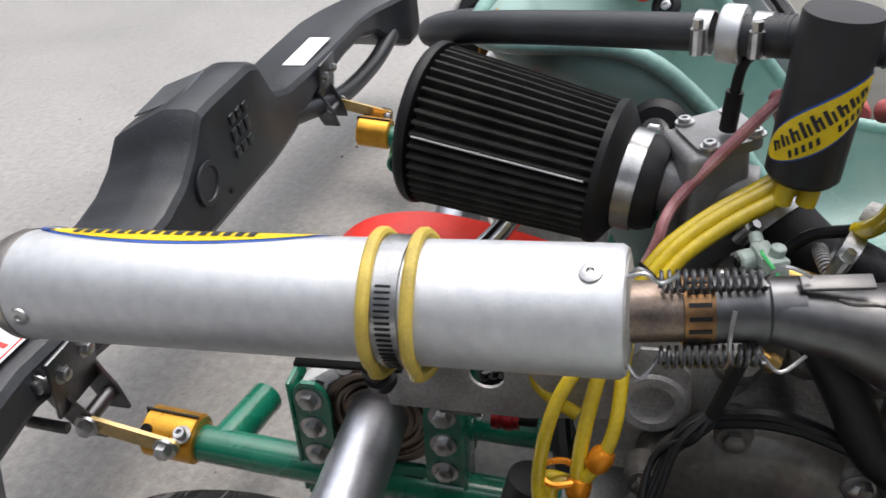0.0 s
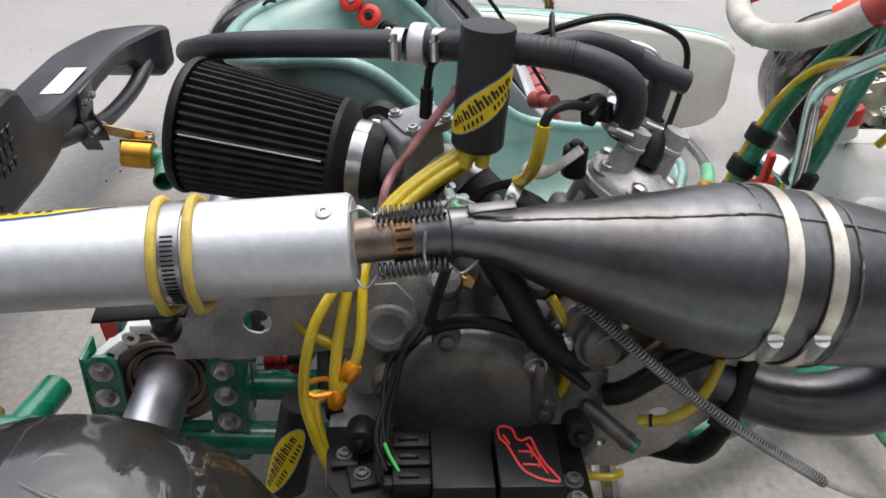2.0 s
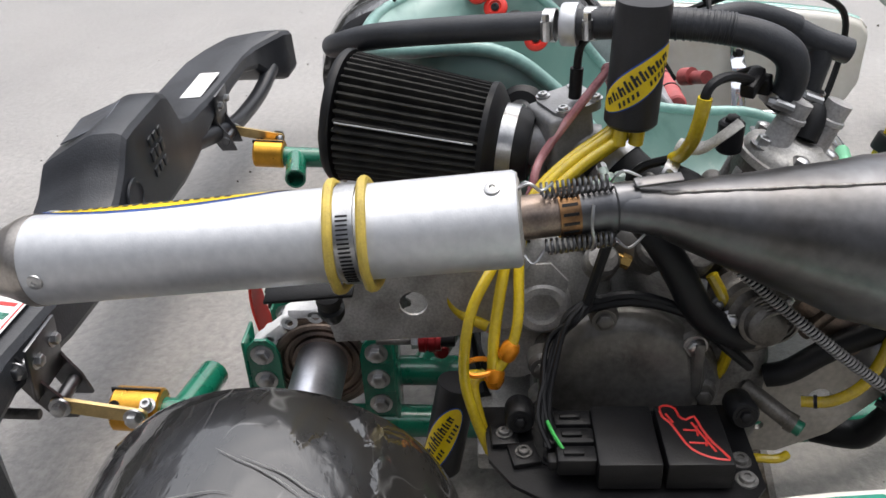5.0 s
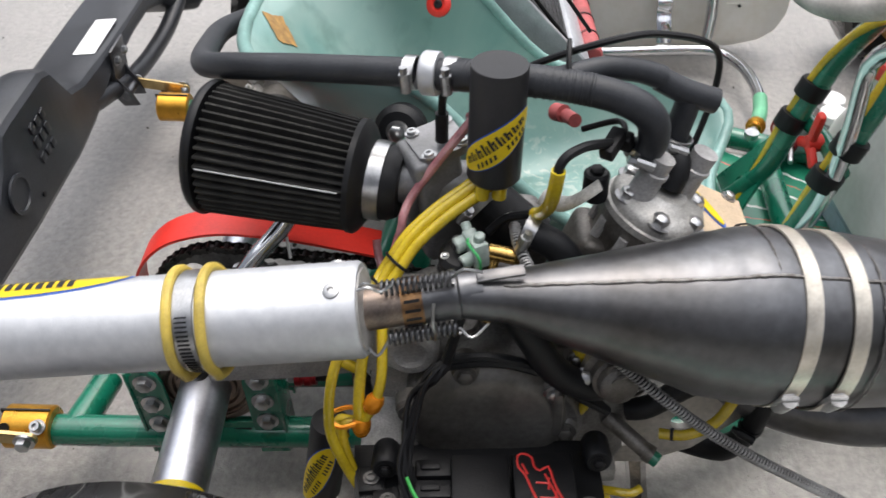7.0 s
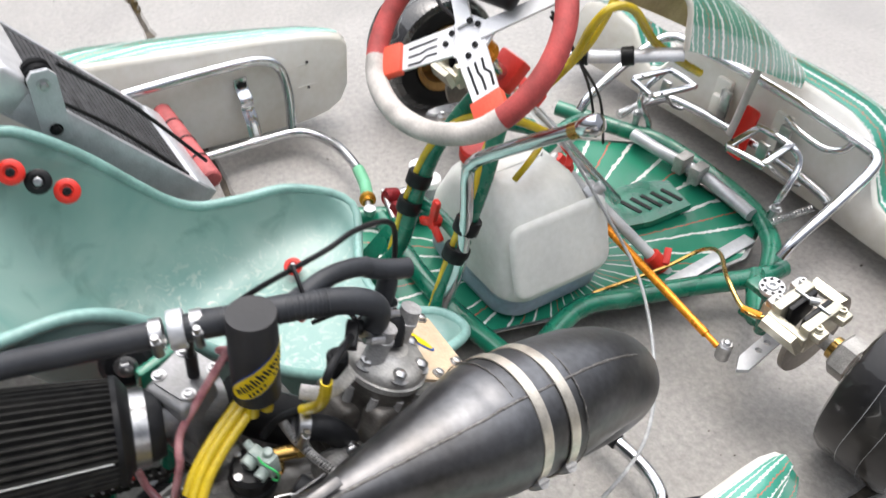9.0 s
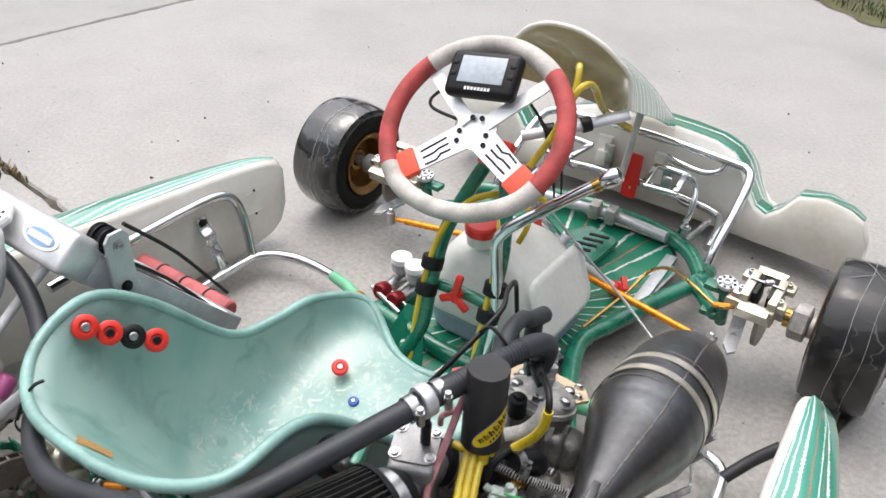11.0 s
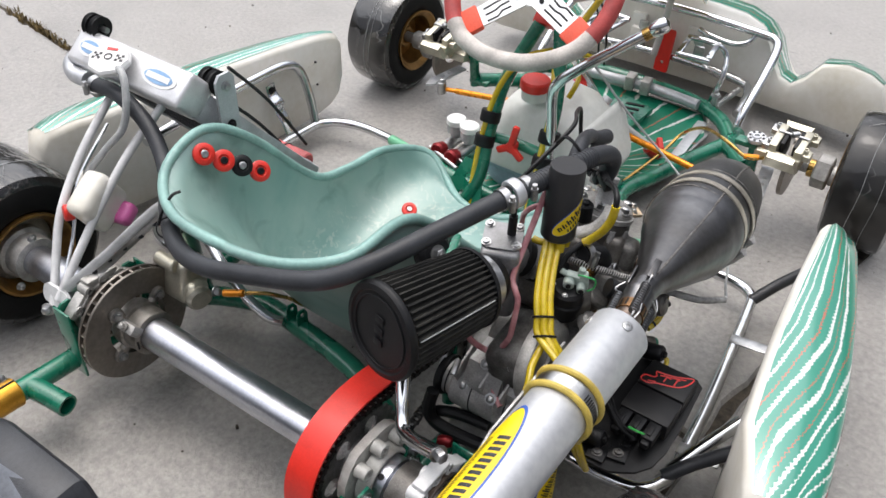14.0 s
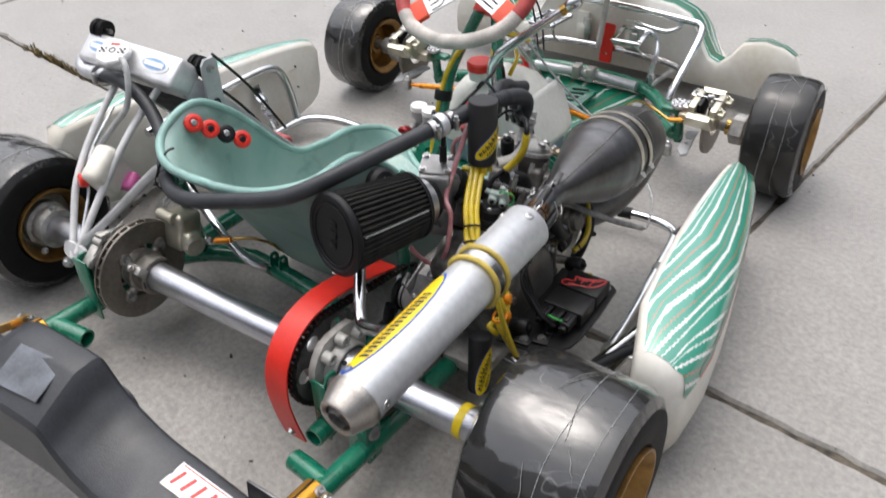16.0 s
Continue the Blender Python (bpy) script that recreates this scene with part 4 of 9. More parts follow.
part("rubber_cap", oval_lathe([(0.003, 0.053), (0.003, 0.0580), (0.000, 0.0590), (-0.003, 0.0585), (-0.006, 0.056), (-0.007, 0.050), (-0.005, 0.048), (-0.005, 0.0)], FA, FD, 1.08), RUBBER, air_filter, "round rubber end cap")
part("moulded_ring", tube([FA - FD * 0.0056 + 0.043 * (math.cos(w) * s_ + 1.08 * math.sin(w) * u_) for w in (2 * math.pi * k / 40 for k in range(40))], 0.0013, 8, 1, closed=True), RUBBER, air_filter, "moulded ring on the cap")
part("front_ring", oval_lathe([(-0.006, 0.045), (-0.006, 0.0495), (-0.001, 0.0495), (0.002, 0.047), (0.009, 0.036)], FB, FD, 1.08), RUBBER, air_filter)
for k in range(3):
    m = Matrix.Translation(FA - FD * 0.0066 + u_ * (0.018 - 0.016 * k)) @ Matrix((s_, u_, FD)).transposed().to_4x4()
    part("moulded_mark", moved(rbox((0.014, 0.009, 0.0012), edge=0.0004), m), RUBBER, air_filter)
aw = radians(16)
po = lambda r: -math.cos(aw) * -s_ * r + math.sin(aw) * u_ * r * 1.08
part("gauze_seam", tube([FA + FD * 0.008 + po(0.0568), FB - FD * 0.010 + po(0.0486)], 0.0008, 6, 1), CLEAR, air_filter, "white gauze seam")
part("sleeve_clamp", lathe([(0.008, 0.0345), (0.008, 0.0362), (0.022, 0.0362), (0.022, 0.0345)], FB, FD, 40, closed=True), STEEL, air_filter, "stainless sleeve clamp")
part("sleeve", lathe([(0.0, 0.036), (0.012, 0.0345), (0.028, 0.0342), (0.036, 0.030), (0.036, 0.0)], FB, FD, 40), RUBBER, air_filter)

# ---- seat ----
RIM = [(-0.04, 0.033, 0.369), (-0.15, 0.045, 0.365), (-0.225, 0.105, 0.374), (-0.240, 0.19, 0.388), (-0.232, 0.27, 0.335), (-0.222, 0.385, 0.209), (-0.215, 0.47, 0.186), (-0.205, 0.56, 0.182), (-0.158, 0.640, 0.150),
       (-0.06, 0.60, 0.105), (0.03, 0.60, 0.105), (0.10, 0.645, 0.128), (0.158, 0.642, 0.142), (0.178, 0.56, 0.155), (0.168, 0.45, 0.18), (0.150, 0.34, 0.25), (0.130, 0.245, 0.352), (0.127, 0.18, 0.394),
       (0.122, 0.088, 0.394), (0.05, 0.046, 0.376)]
FLOOR = [(-0.04, 0.25, 0.05), (-0.09, 0.25, 0.05), (-0.125, 0.26, 0.055), (-0.15, 0.28, 0.055), (-0.160, 0.32, 0.05), (-0.165, 0.38, 0.05), (-0.16, 0.44, 0.06), (-0.14, 0.50, 0.085), (-0.11, 0.535, 0.098),
         (-0.05, 0.54, 0.095), (0.02, 0.54, 0.095), (0.07, 0.54, 0.1), (0.10, 0.52, 0.095), (0.112, 0.47, 0.08), (0.112, 0.40, 0.06), (0.10, 0.32, 0.05), (0.085, 0.29, 0.05), (0.075, 0.27, 0.052), (0.055, 0.255, 0.05), (0.01, 0.25, 0.05)]
rim_line, floor_line = curve_points(RIM, 5, True), curve_points(FLOOR, 5, True)
rings = []
for k in range(15):
    t = k / 14
    fz = (1 - t) ** 1.35
    row = []
    for r, f in zip(rim_line, floor_line):
        fx = 1 - t ** (0.75 if r.y < 0.12 else 0.75 + min((r.y - 0.12) / 0.12, 1) * 1.6)
        row.append(Vector((f.x + (r.x - f.x) * fx, f.y + (r.y - f.y) * fx, f.z + (r.z - f.z) * fz)))
    rings.append(row)
centre_ring = [Vector((-0.03 + (p.x + 0.03) * 0.4, 0.34 + (p.y - 0.34) * 0.4, 0.045 + (p.z - 0.045) * 0.4)) for p in rings[-1]]
rings.append(centre_ring)
N = len(rim_line)
for _ in range(14):
    rings = [rings[0]] + [[(rings[a][k] * 2 + rings[a - 1][k] + rings[min(a + 1, len(rings) - 1)][k] + rings[a][k - 1] + rings[a][(k + 1) % N]) / 6 for k in range(N)] for a in range(1, len(rings))]
centre_ring = rings[-1]
seat_bm = skin(rings, caps=False)
seat_bm.faces.new([v for v in seat_bm.verts[-len(centre_ring):]])
seat = part("seat", seat_bm, MINT, kart, "translucent mint-green fibreglass bucket seat, scuffed", sharp=80)
solid = seat.modifiers.new("thickness", "SOLIDIFY")
solid.thickness, solid.offset = 0.005, -1
part("rolled_edge", tube(RIM, 0.0075, 12, 5, closed=True), MINTRIM, seat, "rounded seat edge")


def seat_patch(at, size, turn):
    """A torn diamond of tape that follows the inner face of the seat."""
    verts = [(v.co.copy(), v.normal.copy()) for v in seat.data.vertices]
    centre, normal = min(verts, key=lambda v: (v[0] - Vector(at)).length)
    inner = Vector((-0.03, 0.30, 0.30)) - centre
    outward = normal.dot(inner) < 0
    normal = -normal if outward else normal
    shell = 0.0062 if outward else 0.0012
    d, side, up = frame_of(normal)
    side, up = math.cos(turn) * side + math.sin(turn) * up, math.cos(turn) * up - math.sin(turn) * side
    near = sorted(verts, key=lambda v: (v[0] - centre).length)[:60]
    rnd, n, grid = random.Random(5), 8, []
    for i in range(n + 1):
        row = []
        for j in range(n + 1):
            rag = 1 + (rnd.uniform(-0.07, 0.07) if i in (0, n) or j in (0, n) else 0)
            q = centre + side * (i / n - 0.5) * size[0] * rag + up * (j / n - 0.5) * size[1] * rag
            close = sorted(near, key=lambda v: (v[0] - q).length)[:4]
            w = [1 / ((c - q).length + 0.004) ** 2 for c, _ in close]
            lift = sum(k * (c - q).dot(m) / m.dot(normal) for k, (c, m) in zip(w, close)) / sum(w)
            row.append(q + normal * (lift + shell))
        grid.append(row)
    bm = skin(grid, closed_ring=False, caps=False)
    part("tape_patch", bm, material("tan_tape", (0.46, 0.27, 0.08), 0.55, 0.0, 0.3, 90, bump=0.3, second=(0.24, 0.13, 0.05)), seat, "torn tan tape patch", sharp=70)


seat_patch((-0.055, 0.075, 0.336), (0.036, 0.042), radians(45))


def washer(at, axis, mat, core, r=0.0165):
    """A flared seat washer with a socket bolt in its centre."""
    w = part("seat_washer", lathe([(0, r), (0.004, r), (0.006, r * 0.85), (0.0065, r * 0.55), (0.0045, r * 0.42), (0.0045, 0.0)], at, axis, 28), mat, seat, "anodised flared seat washer")
    a = Vector(at) + Vector(axis).normalized() * 0.0045
    part("bolt", bolt(a, axis, r * 0.34, 0.003, False, True), core, w)


WN = Vector((0.80, -0.22, 0.55))
for p, m, c in (((-0.221, 0.166, 0.364), RED, STEEL), ((-0.210, 0.190, 0.345), RED, BLACK), ((-0.202, 0.216, 0.326), BLACK, STEEL), ((-0.197, 0.245, 0.303), RED, BLACK)):
    washer(p, WN, m, c)
washer((-0.112, 0.512, 0.111), (0.35, -0.35, 0.87), RED, STEEL, 0.014)
washer((-0.060, 0.485, 0.085), (0.1, -0.35, 0.9), BLUEPRINT, STEEL, 0.009)

# ---- side pods ----
POD = [(0.178, 0.618, 0.668, 0.075, 0.200), (0.193, 0.607, 0.682, 0.045, 0.229), (0.235, 0.592, 0.687, 0.03, 0.238), (0.285, 0.573, 0.686, 0.025, 0.241), (0.39, 0.559, 0.673, 0.022, 0.241), (0.49, 0.548, 0.656, 0.02, 0.237),
       (0.59, 0.540, 0.637, 0.02, 0.231), (0.68, 0.535, 0.617, 0.02, 0.224), (0.75, 0.531, 0.601, 0.025, 0.216), (0.790, 0.529, 0.588, 0.035, 0.208), (0.815, 0.530, 0.575, 0.052, 0.198), (0.830, 0.534, 0.562, 0.080, 0.180)]


PODU = (0.04, 0.24, 0.44, 0.66, 0.76, 0.84, 0.98)


def pod(s):
    rings = []
    out, start, pull = (0.0, 0.178, 1.0) if s > 0 else (0.048, 0.155, 1.09)
    rows = [(start + (y - 0.178) * pull, xi + out, xo + out, zb, zt) for y, xi, xo, zb, zt in POD]
    for y, xi, xo, zb, zt in rows:
        w, h = xo - xi, zt - zb
        c = min(0.012, h * 0.25)
        top = zt - 0.018 * (w / 0.13)
        ring = [(xi + c * 0.3, zb), (xi, zb + c), (xi, zt - c), (xi + c * 0.35, zt - c * 0.3), (xi + c, zt), (xi + w * 0.35, zt + 0.004), (xi + w * 0.65, zt - 0.002), (xo - c * 1.5, top), (xo - c * 0.4, top - c * 0.4),
                (xo, top - c * 1.6), (xo + 0.004, zb + h * 0.35), (xo - c, zb + c * 0.5), (xo - 2 * c, zb)]
        rings.append([Vector((s * x, y, z)) for x, z in ring])
    p = part("side_pod", skin(rings), MILK, kart, "milky white plastic side pod with striped green vinyl on top", sharp=50)
    lay = []
    us = []
    for y, xi, xo, zb, zt in rows[1:-1]:
        w, h = xo - xi, zt - zb
        c = min(0.012, h * 0.25)
        top = zt - 0.018 * (w / 0.13)
        sec = [(xi + c * 1.0, zt + 0.0012), (xi + w * 0.35, zt + 0.0052), (xi + w * 0.65, zt - 0.0006), (xo - c * 1.5, top + 0.0014), (xo - c * 0.35, top - c * 0.3), (xo + 0.0014, top - c * 1.6), (xo + 0.004, top - c * 1.6 - 0.028)]
        lay.append([Vector((s * x, y, z)) for x, z in sec])
    bm = skin(lay, closed_ring=False)
    bm.verts.index_update()
    uv = bm.loops.layers.uv.new("uv")
    for f in bm.faces:
        for lp in f.loops:
            co = lp.vert.co
            k, row = divmod(lp.vert.index, 7)[::-1]
            lp[uv].uv = (PODU[k] + 0.10 * (co.y - 0.5) + 0.62 * (max(0.0, 0.54 - co.y) / 0.34) ** 1.4, co.y * 6)
    part("pod_graphic", bm, VINYL, p, "striped green, white and red vinyl", sharp=60)
    for low, high, mat, lab in ((0.022, 0.008, GREENVINYL, "dark green edge stripe"), (0.0265, 0.0245, REDPRINT, "thin red edge line")):
        strip = []
        for y, xi, xo, zb, zt in rows[2:-2]:
            w, h = xo - xi, zt - zb
            z = zt - 0.018 * (w / 0.13) - min(0.012, h * 0.25) * 1.6
            strip.append([Vector((s * (xo + 0.0030), y, z - high)), Vector((s * (xo + 0.0046), y, z - low))])
        part("edge_stripe", skin(strip, closed_ring=False), mat, p, lab, sharp=60)
    return p


pods = [pod(1), pod(-1)]


# ---- inner right bearing, sprocket, chain and guard ----
YZ = Matrix(((0, 0, 1, 0), (1, 0, 0, 0), (0, 1, 0, 0), (0, 0, 0, 1)))
OFFCAST = material("pale_worn_casting", (0.52, 0.51, 0.48), 0.48, 0.15, 0.2, 60, bump=0.25, bump_scale=300, second=(0.34, 0.33, 0.30))
CHAINM = material("oily_chain_steel", (0.05, 0.048, 0.045), 0.35, 0.7, 0.3, 200)
def inner_bearing():
    x = 0.232
    for y in (-0.038, 0.058):
        d = 1 if y > 0 else -1
        up = part("bearing_upright", join(plate([(-0.015, 0.055), (0.015, 0.055), (0.016, 0.158), (0.009, 0.174), (-0.009, 0.174), (-0.016, 0.158)], 0.004,
                                                Matrix.Translation((x + 0.006, y, 0)) @ Matrix(((0, 0, 1, 0), (1, 0, 0, 0), (0, 1, 0, 0), (0, 0, 0, 1)))),
                                          rbox((0.026, 0.0035, 0.115), (x - 0.004, y + d * 0.015, 0.105), edge=0.001)), GREEN, kart, "green welded axle-bearing upright")
        for z in (0.158, 0.126):
            part("bolt", bolt((x + 0.010, y, z), (1, 0, 0), 0.0075, 0.006), STEEL, up)
    c0 = on_axle(x)
    shell = plate([(-0.060, 0.006), (-0.057, 0.028), (-0.047, 0.046), (-0.032, 0.060), (-0.014, 0.063), (0.016, 0.063), (0.032, 0.060), (0.047, 0.045), (0.057, 0.028), (0.060, 0.006), (0.048, -0.028), (0.024, -0.046), (-0.024, -0.046), (-0.048, -0.028)],
                  0.012, Matrix.Translation(c0 + Vector((-0.024, 0, 0))) @ YZ, holes=[(0, 0, 0.036)])
    web = lathe([(-0.010, 0.036), (-0.010, 0.044), (0.006, 0.041), (0.008, 0.039), (0.008, 0.036)], c0, (1, 0, 0), 40, closed=True)
    bosses = [lathe([(-0.011, 0.0046), (-0.011, 0.0100), (0.004, 0.0092), (0.005, 0.0085), (0.005, 0.0046)], c0 + Vector((0, 0.0525 * math.cos(radians(a)), 0.0525 * math.sin(radians(a)))), (1, 0, 0), 16, closed=True) for a in (50, 92, 130)]
    c = part("bearing_cassette", join(shell, web, *bosses), OFFCAST, kart, "pale cast bearing cassette with open bosses")
    part("bearing_ring", lathe([(-0.004, 0.0262), (-0.004, 0.036), (0.003, 0.036), (0.003, 0.033), (0.000, 0.0325), (0.000, 0.0295), (0.003, 0.029), (0.003, 0.0262)], c0, (1, 0, 0), 40, closed=True), PIPE, c, "dark steel bearing race")
    part("collar", lathe([(0, 0.0257), (0, 0.033), (0.016, 0.033), (0.016, 0.0257)], c0 + Vector((0.004, 0, 0)), (1, 0, 0), 36, closed=True), AXLE, c, "steel locking collar")
    part("collar", lathe([(0, 0.0257), (0, 0.036), (0.030, 0.036), (0.030, 0.0257)], c0 + Vector((0.026, 0, 0)), (1, 0, 0), 36, closed=True), OILY, c, "dark steel locking collar")
    part("set_screw", rod(c0 + Vector((0.012, -0.018, 0.026)), c0 + Vector((0.012, -0.020, 0.029)), 0.004), BLACK, c)
    part("stub_tube", stub([(x + 0.002, 0.320, 0.068), (x, 0.20, 0.070), (x - 0.004, 0.02, 0.070), (x - 0.004, -0.078, 0.068)]), GREEN, kart, "open green tube under the bearing")


inner_bearing()
SX = 0.190
sprocket_c = on_axle(SX)
engine_c = Vector((SX, 0.218, 0.160))
SPR, EPR = 0.077, 0.028
teeth = []
for k in range(28 * 4):
    a = 2 * math.pi * k / (28 * 4)
    r = SPR - 0.001 + (0.0035 if k % 4 in (0, 1) else -0.003)
    teeth.append((r * math.cos(a), r * math.sin(a)))
sprocket = part("sprocket", plate(teeth, 0.004, Matrix.Translation(sprocket_c - Vector((0.002, 0, 0))) @ YZ, holes=[(0.052 * math.cos(radians(a)), 0.052 * math.sin(radians(a)), 0.013) for a in range(0, 360, 60)]),
                CASE, kart, "oily toothed rear sprocket", smooth=False)
part("sprocket_hub", lathe([(-0.012, 0.0257), (-0.012, 0.040), (0.012, 0.040), (0.012, 0.0257)], sprocket_c, (1, 0, 0), 32, closed=True), CASE, sprocket)
part("engine_sprocket", lathe([(-0.004, 0.0), (-0.004, EPR), (0.004, EPR), (0.004, 0.0)], engine_c, (1, 0, 0), 18), STEEL, kart)


def chain_path():
    """Points and directions along the chain loop, one for each link."""
    pts = []
    d = (engine_c - sprocket_c)
    base = math.atan2(d.z, d.y)
    off = math.acos((SPR - EPR) / d.length)
    a0, a1 = base + off, base + 2 * math.pi - off
    pitch = 0.0098
    n = int(SPR * (a1 - a0) / pitch)
    for k in range(n + 1):
        a = a0 + (a1 - a0) * k / n
        pts.append(sprocket_c + Vector((0, SPR * math.cos(a), SPR * math.sin(a))))
    e1 = engine_c + Vector((0, EPR * math.cos(base - off), EPR * math.sin(base - off)))
    m = int((e1 - pts[-1]).length / pitch)
    start = pts[-1]
    pts += [start + (e1 - start) * k / m for k in range(1, m + 1)]
    n2 = int(EPR * 2 * off / pitch)
    for k in range(1, n2 + 1):
        a = base - off + 2 * off * k / n2
        pts.append(engine_c + Vector((0, EPR * math.cos(a), EPR * math.sin(a))))
    start, end = pts[-1], pts[0]
    m = int((end - start).length / pitch)
    pts += [start + (end - start) * k / m for k in range(1, m)]
    return pts


links = chain_path()
chain = part("drive_chain", tube([p + Vector((0, 0, 0)) for p in links], 0.0016, 6, 1, closed=True), STEEL, kart, "oily black roller chain")
side = plate([(-0.0070, 0.0), (-0.0045, 0.0046), (0, 0.0030), (0.0045, 0.0046), (0.0070, 0.0), (0.0045, -0.0046), (0, -0.0030), (-0.0045, -0.0046)], 0.0012, Matrix.Identity(4))
side2 = plate([(-0.0070, 0.0), (-0.0045, 0.0046), (0, 0.0030), (0.0045, 0.0046), (0.0070, 0.0), (0.0045, -0.0046), (0, -0.0030), (-0.0045, -0.0046)], 0.0014, Matrix.Translation((0, 0, -0.0100)))
pins = join(rod((-0.0049, 0, -0.0115), (-0.0049, 0, 0.0030), 0.0018, seg=8), rod((-0.0049, 0, -0.0085), (-0.0049, 0, 0.0), 0.0038, seg=10))
first = part("chain_link", join(side, side2, pins), CHAINM, chain, smooth=False)
first.matrix_basis = Matrix.Identity(4)
link_data = first.data
for i, p in enumerate(links):
    q = links[(i + 1) % len(links)]
    d = (q - p).normalized()
    n = Vector((1, 0, 0)).cross(d)
    m = Matrix((d, n, Vector((1, 0, 0)))).transposed().to_4x4()
    m.translation = (p + q) / 2 + Vector((0.004 - (0.0013 if i % 2 else 0), 0, 0))
    ob = first if i == 0 else new("chain_link", link_data)
    ob.parent = chain
    ob.matrix_basis = m

# red chain guard: a curved strip over the sprocket
gl = [Vector((0, 0.0092 + p.y * 0.93, 0.1475 + (p.z - 0.140) * 0.90)) for p in curve_points([(0, -0.083, 0.012), (0, -0.098, 0.080), (0, -0.104, 0.140), (0, -0.092, 0.195), (0, -0.055, 0.236), (0, 0.000, 0.252), (0, 0.060, 0.247), (0, 0.120, 0.232), (0, 0.185, 0.212)], 5)]
rings = []
for i, p in enumerate(gl):
    t = (gl[min(i + 1, len(gl) - 1)] - gl[max(i - 1, 0)]).normalized()
    n = Vector((1, 0, 0)).cross(t).normalized()
    w = 0.021
    rings.append([Vector((SX - 0.012 + x, p.y, p.z)) + n * o for x, o in ((-w, 0.0015), (w, 0.0015), (w, -0.0015), (w - 0.003, -0.0015), (w - 0.003, -0.0012), (-w, -0.0012))])
guard = part("chain_guard", skin(rings), RED, kart, "bright red plastic chain guard strip")
part("guard_bolt", bolt((SX - 0.012, -0.074, 0.050), (0, -0.8, -0.3), 0.005, 0.004), STEEL, guard)
part("zip_tie", tube([(SX - 0.030, 0.075, 0.252), (SX, 0.085, 0.258), (SX + 0.012, 0.09, 0.246), (SX + 0.02, 0.092, 0.225)], 0.0018, 6, 4), WHITE, guard, "frayed white cable tie")
# silver support rod for the silencer and filter
part("support_rod", tube([(0.186, 0.112, 0.290), (0.202, 0.090, 0.262), (0.222, 0.062, 0.240), (0.234, 0.046, 0.224), (0.246, 0.035, 0.218), (0.270, 0.024, 0.228), (0.313, 0.010, 0.254)], 0.0094, 14, 6), CHROME, kart, "bent chrome support rod")
part("rod_bolt", bolt((0.313, 0.010, 0.254), (0.85, -0.4, 0.2), 0.0078, 0.010), STEEL, kart)
part("silencer_bracket", plate([(0.0, 0.0), (0.10, 0.004), (0.20, 0.02), (0.205, 0.06), (0.19, 0.078), (0.02, 0.072), (-0.01, 0.055)], 0.003, Matrix.Translation((0.350, 0.036, 0.204)) @ YZ, holes=[(0.072, 0.040, 0.0125)]), CASTD, kart,
     "perforated alloy silencer bracket")
part("rubber_mount", lathe([(0, 0.004), (0.001, 0.0075), (0.006, 0.0085), (0.008, 0.0105), (0.016, 0.0112), (0.018, 0.0085), (0.024, 0.0085), (0.025, 0.011), (0.033, 0.0105)], (0.384, 0.044, 0.252), (0.35, 0, 1), 20), RUBBER, kart, "black rubber silencer mount")
part("mount_plate", rbox((0.022, 0.072, 0.0028), (0.404, 0.032, 0.2935), (5, 10, 0), 0.001), BLACK, kart)
coupling = part("red_coupling", join(lathe([(0, 0.005), (0.001, 0.0100), (0.0065, 0.0104), (0.0075, 0.0092), (0.0090, 0.0092), (0.010, 0.0104), (0.016, 0.0104), (0.017, 0.0094), (0.021, 0.0090)], (0.338, 0.108, 0.192), (0, 1, 0), 24)), REDMAT, kart, "grooved red anodised coupling")
part("lock_nut", rod((0.338, 0.102, 0.194), (0.338, 0.109, 0.194), 0.0085, seg=6, edge=0.0008), STEEL, coupling)
part("dust_boot", rod((0.338, 0.128, 0.194), (0.338, 0.142, 0.194), 0.0072, edge=0.001), BLACK, coupling)
part("coupling_rod", rod((0.338, 0.07, 0.194), (0.338, 0.112, 0.194), 0.0046), CASE, kart)

# ---- rear brake on the axle ----
CARRIER = material("dull_alloy_carrier", (0.30, 0.285, 0.265), 0.42, 0.8, 0.25, 60, bump=0.15, second=(0.16, 0.145, 0.125))
DX = -0.240
DC0 = on_axle(DX)
prof = [(-0.0085, 0.049), (-0.0085, 0.089), (-0.0078, 0.090), (-0.0042, 0.090), (-0.0042, 0.070), (0.0042, 0.070), (0.0042, 0.090), (0.0078, 0.090), (0.0085, 0.089), (0.0085, 0.049)]
disc = part("brake_disc", lathe(prof, DC0, (1, 0, 0), 64, closed=True), DISC, kart, "ventilated iron rear brake disc")
for k in range(32):
    a = 2 * math.pi * k / 32
    v = part("vane", rbox((0.0084, 0.016, 0.0026), edge=0), DISC, disc)
    v.matrix_basis = Matrix.Translation(DC0) @ pose(0, 0, 0, math.degrees(a)) @ pose(0, 0.0815, 0, 20)
carrier = part("disc_carrier", lathe([(-0.010, 0.0257), (-0.010, 0.036), (0.000, 0.038), (0.012, 0.038), (0.014, 0.034), (0.040, 0.034), (0.042, 0.031), (0.042, 0.0257)], DC0 + Vector((0.004, 0, 0)), (1, 0, 0), 40, closed=True), CARRIER, disc, "grey alloy disc carrier hub")
part("carrier_split", rbox((0.030, 0.003, 0.014), DC0 + Vector((0.032, -0.0305, 0)), (0, 0, 0), 0.0005, 1), BLACK, disc)
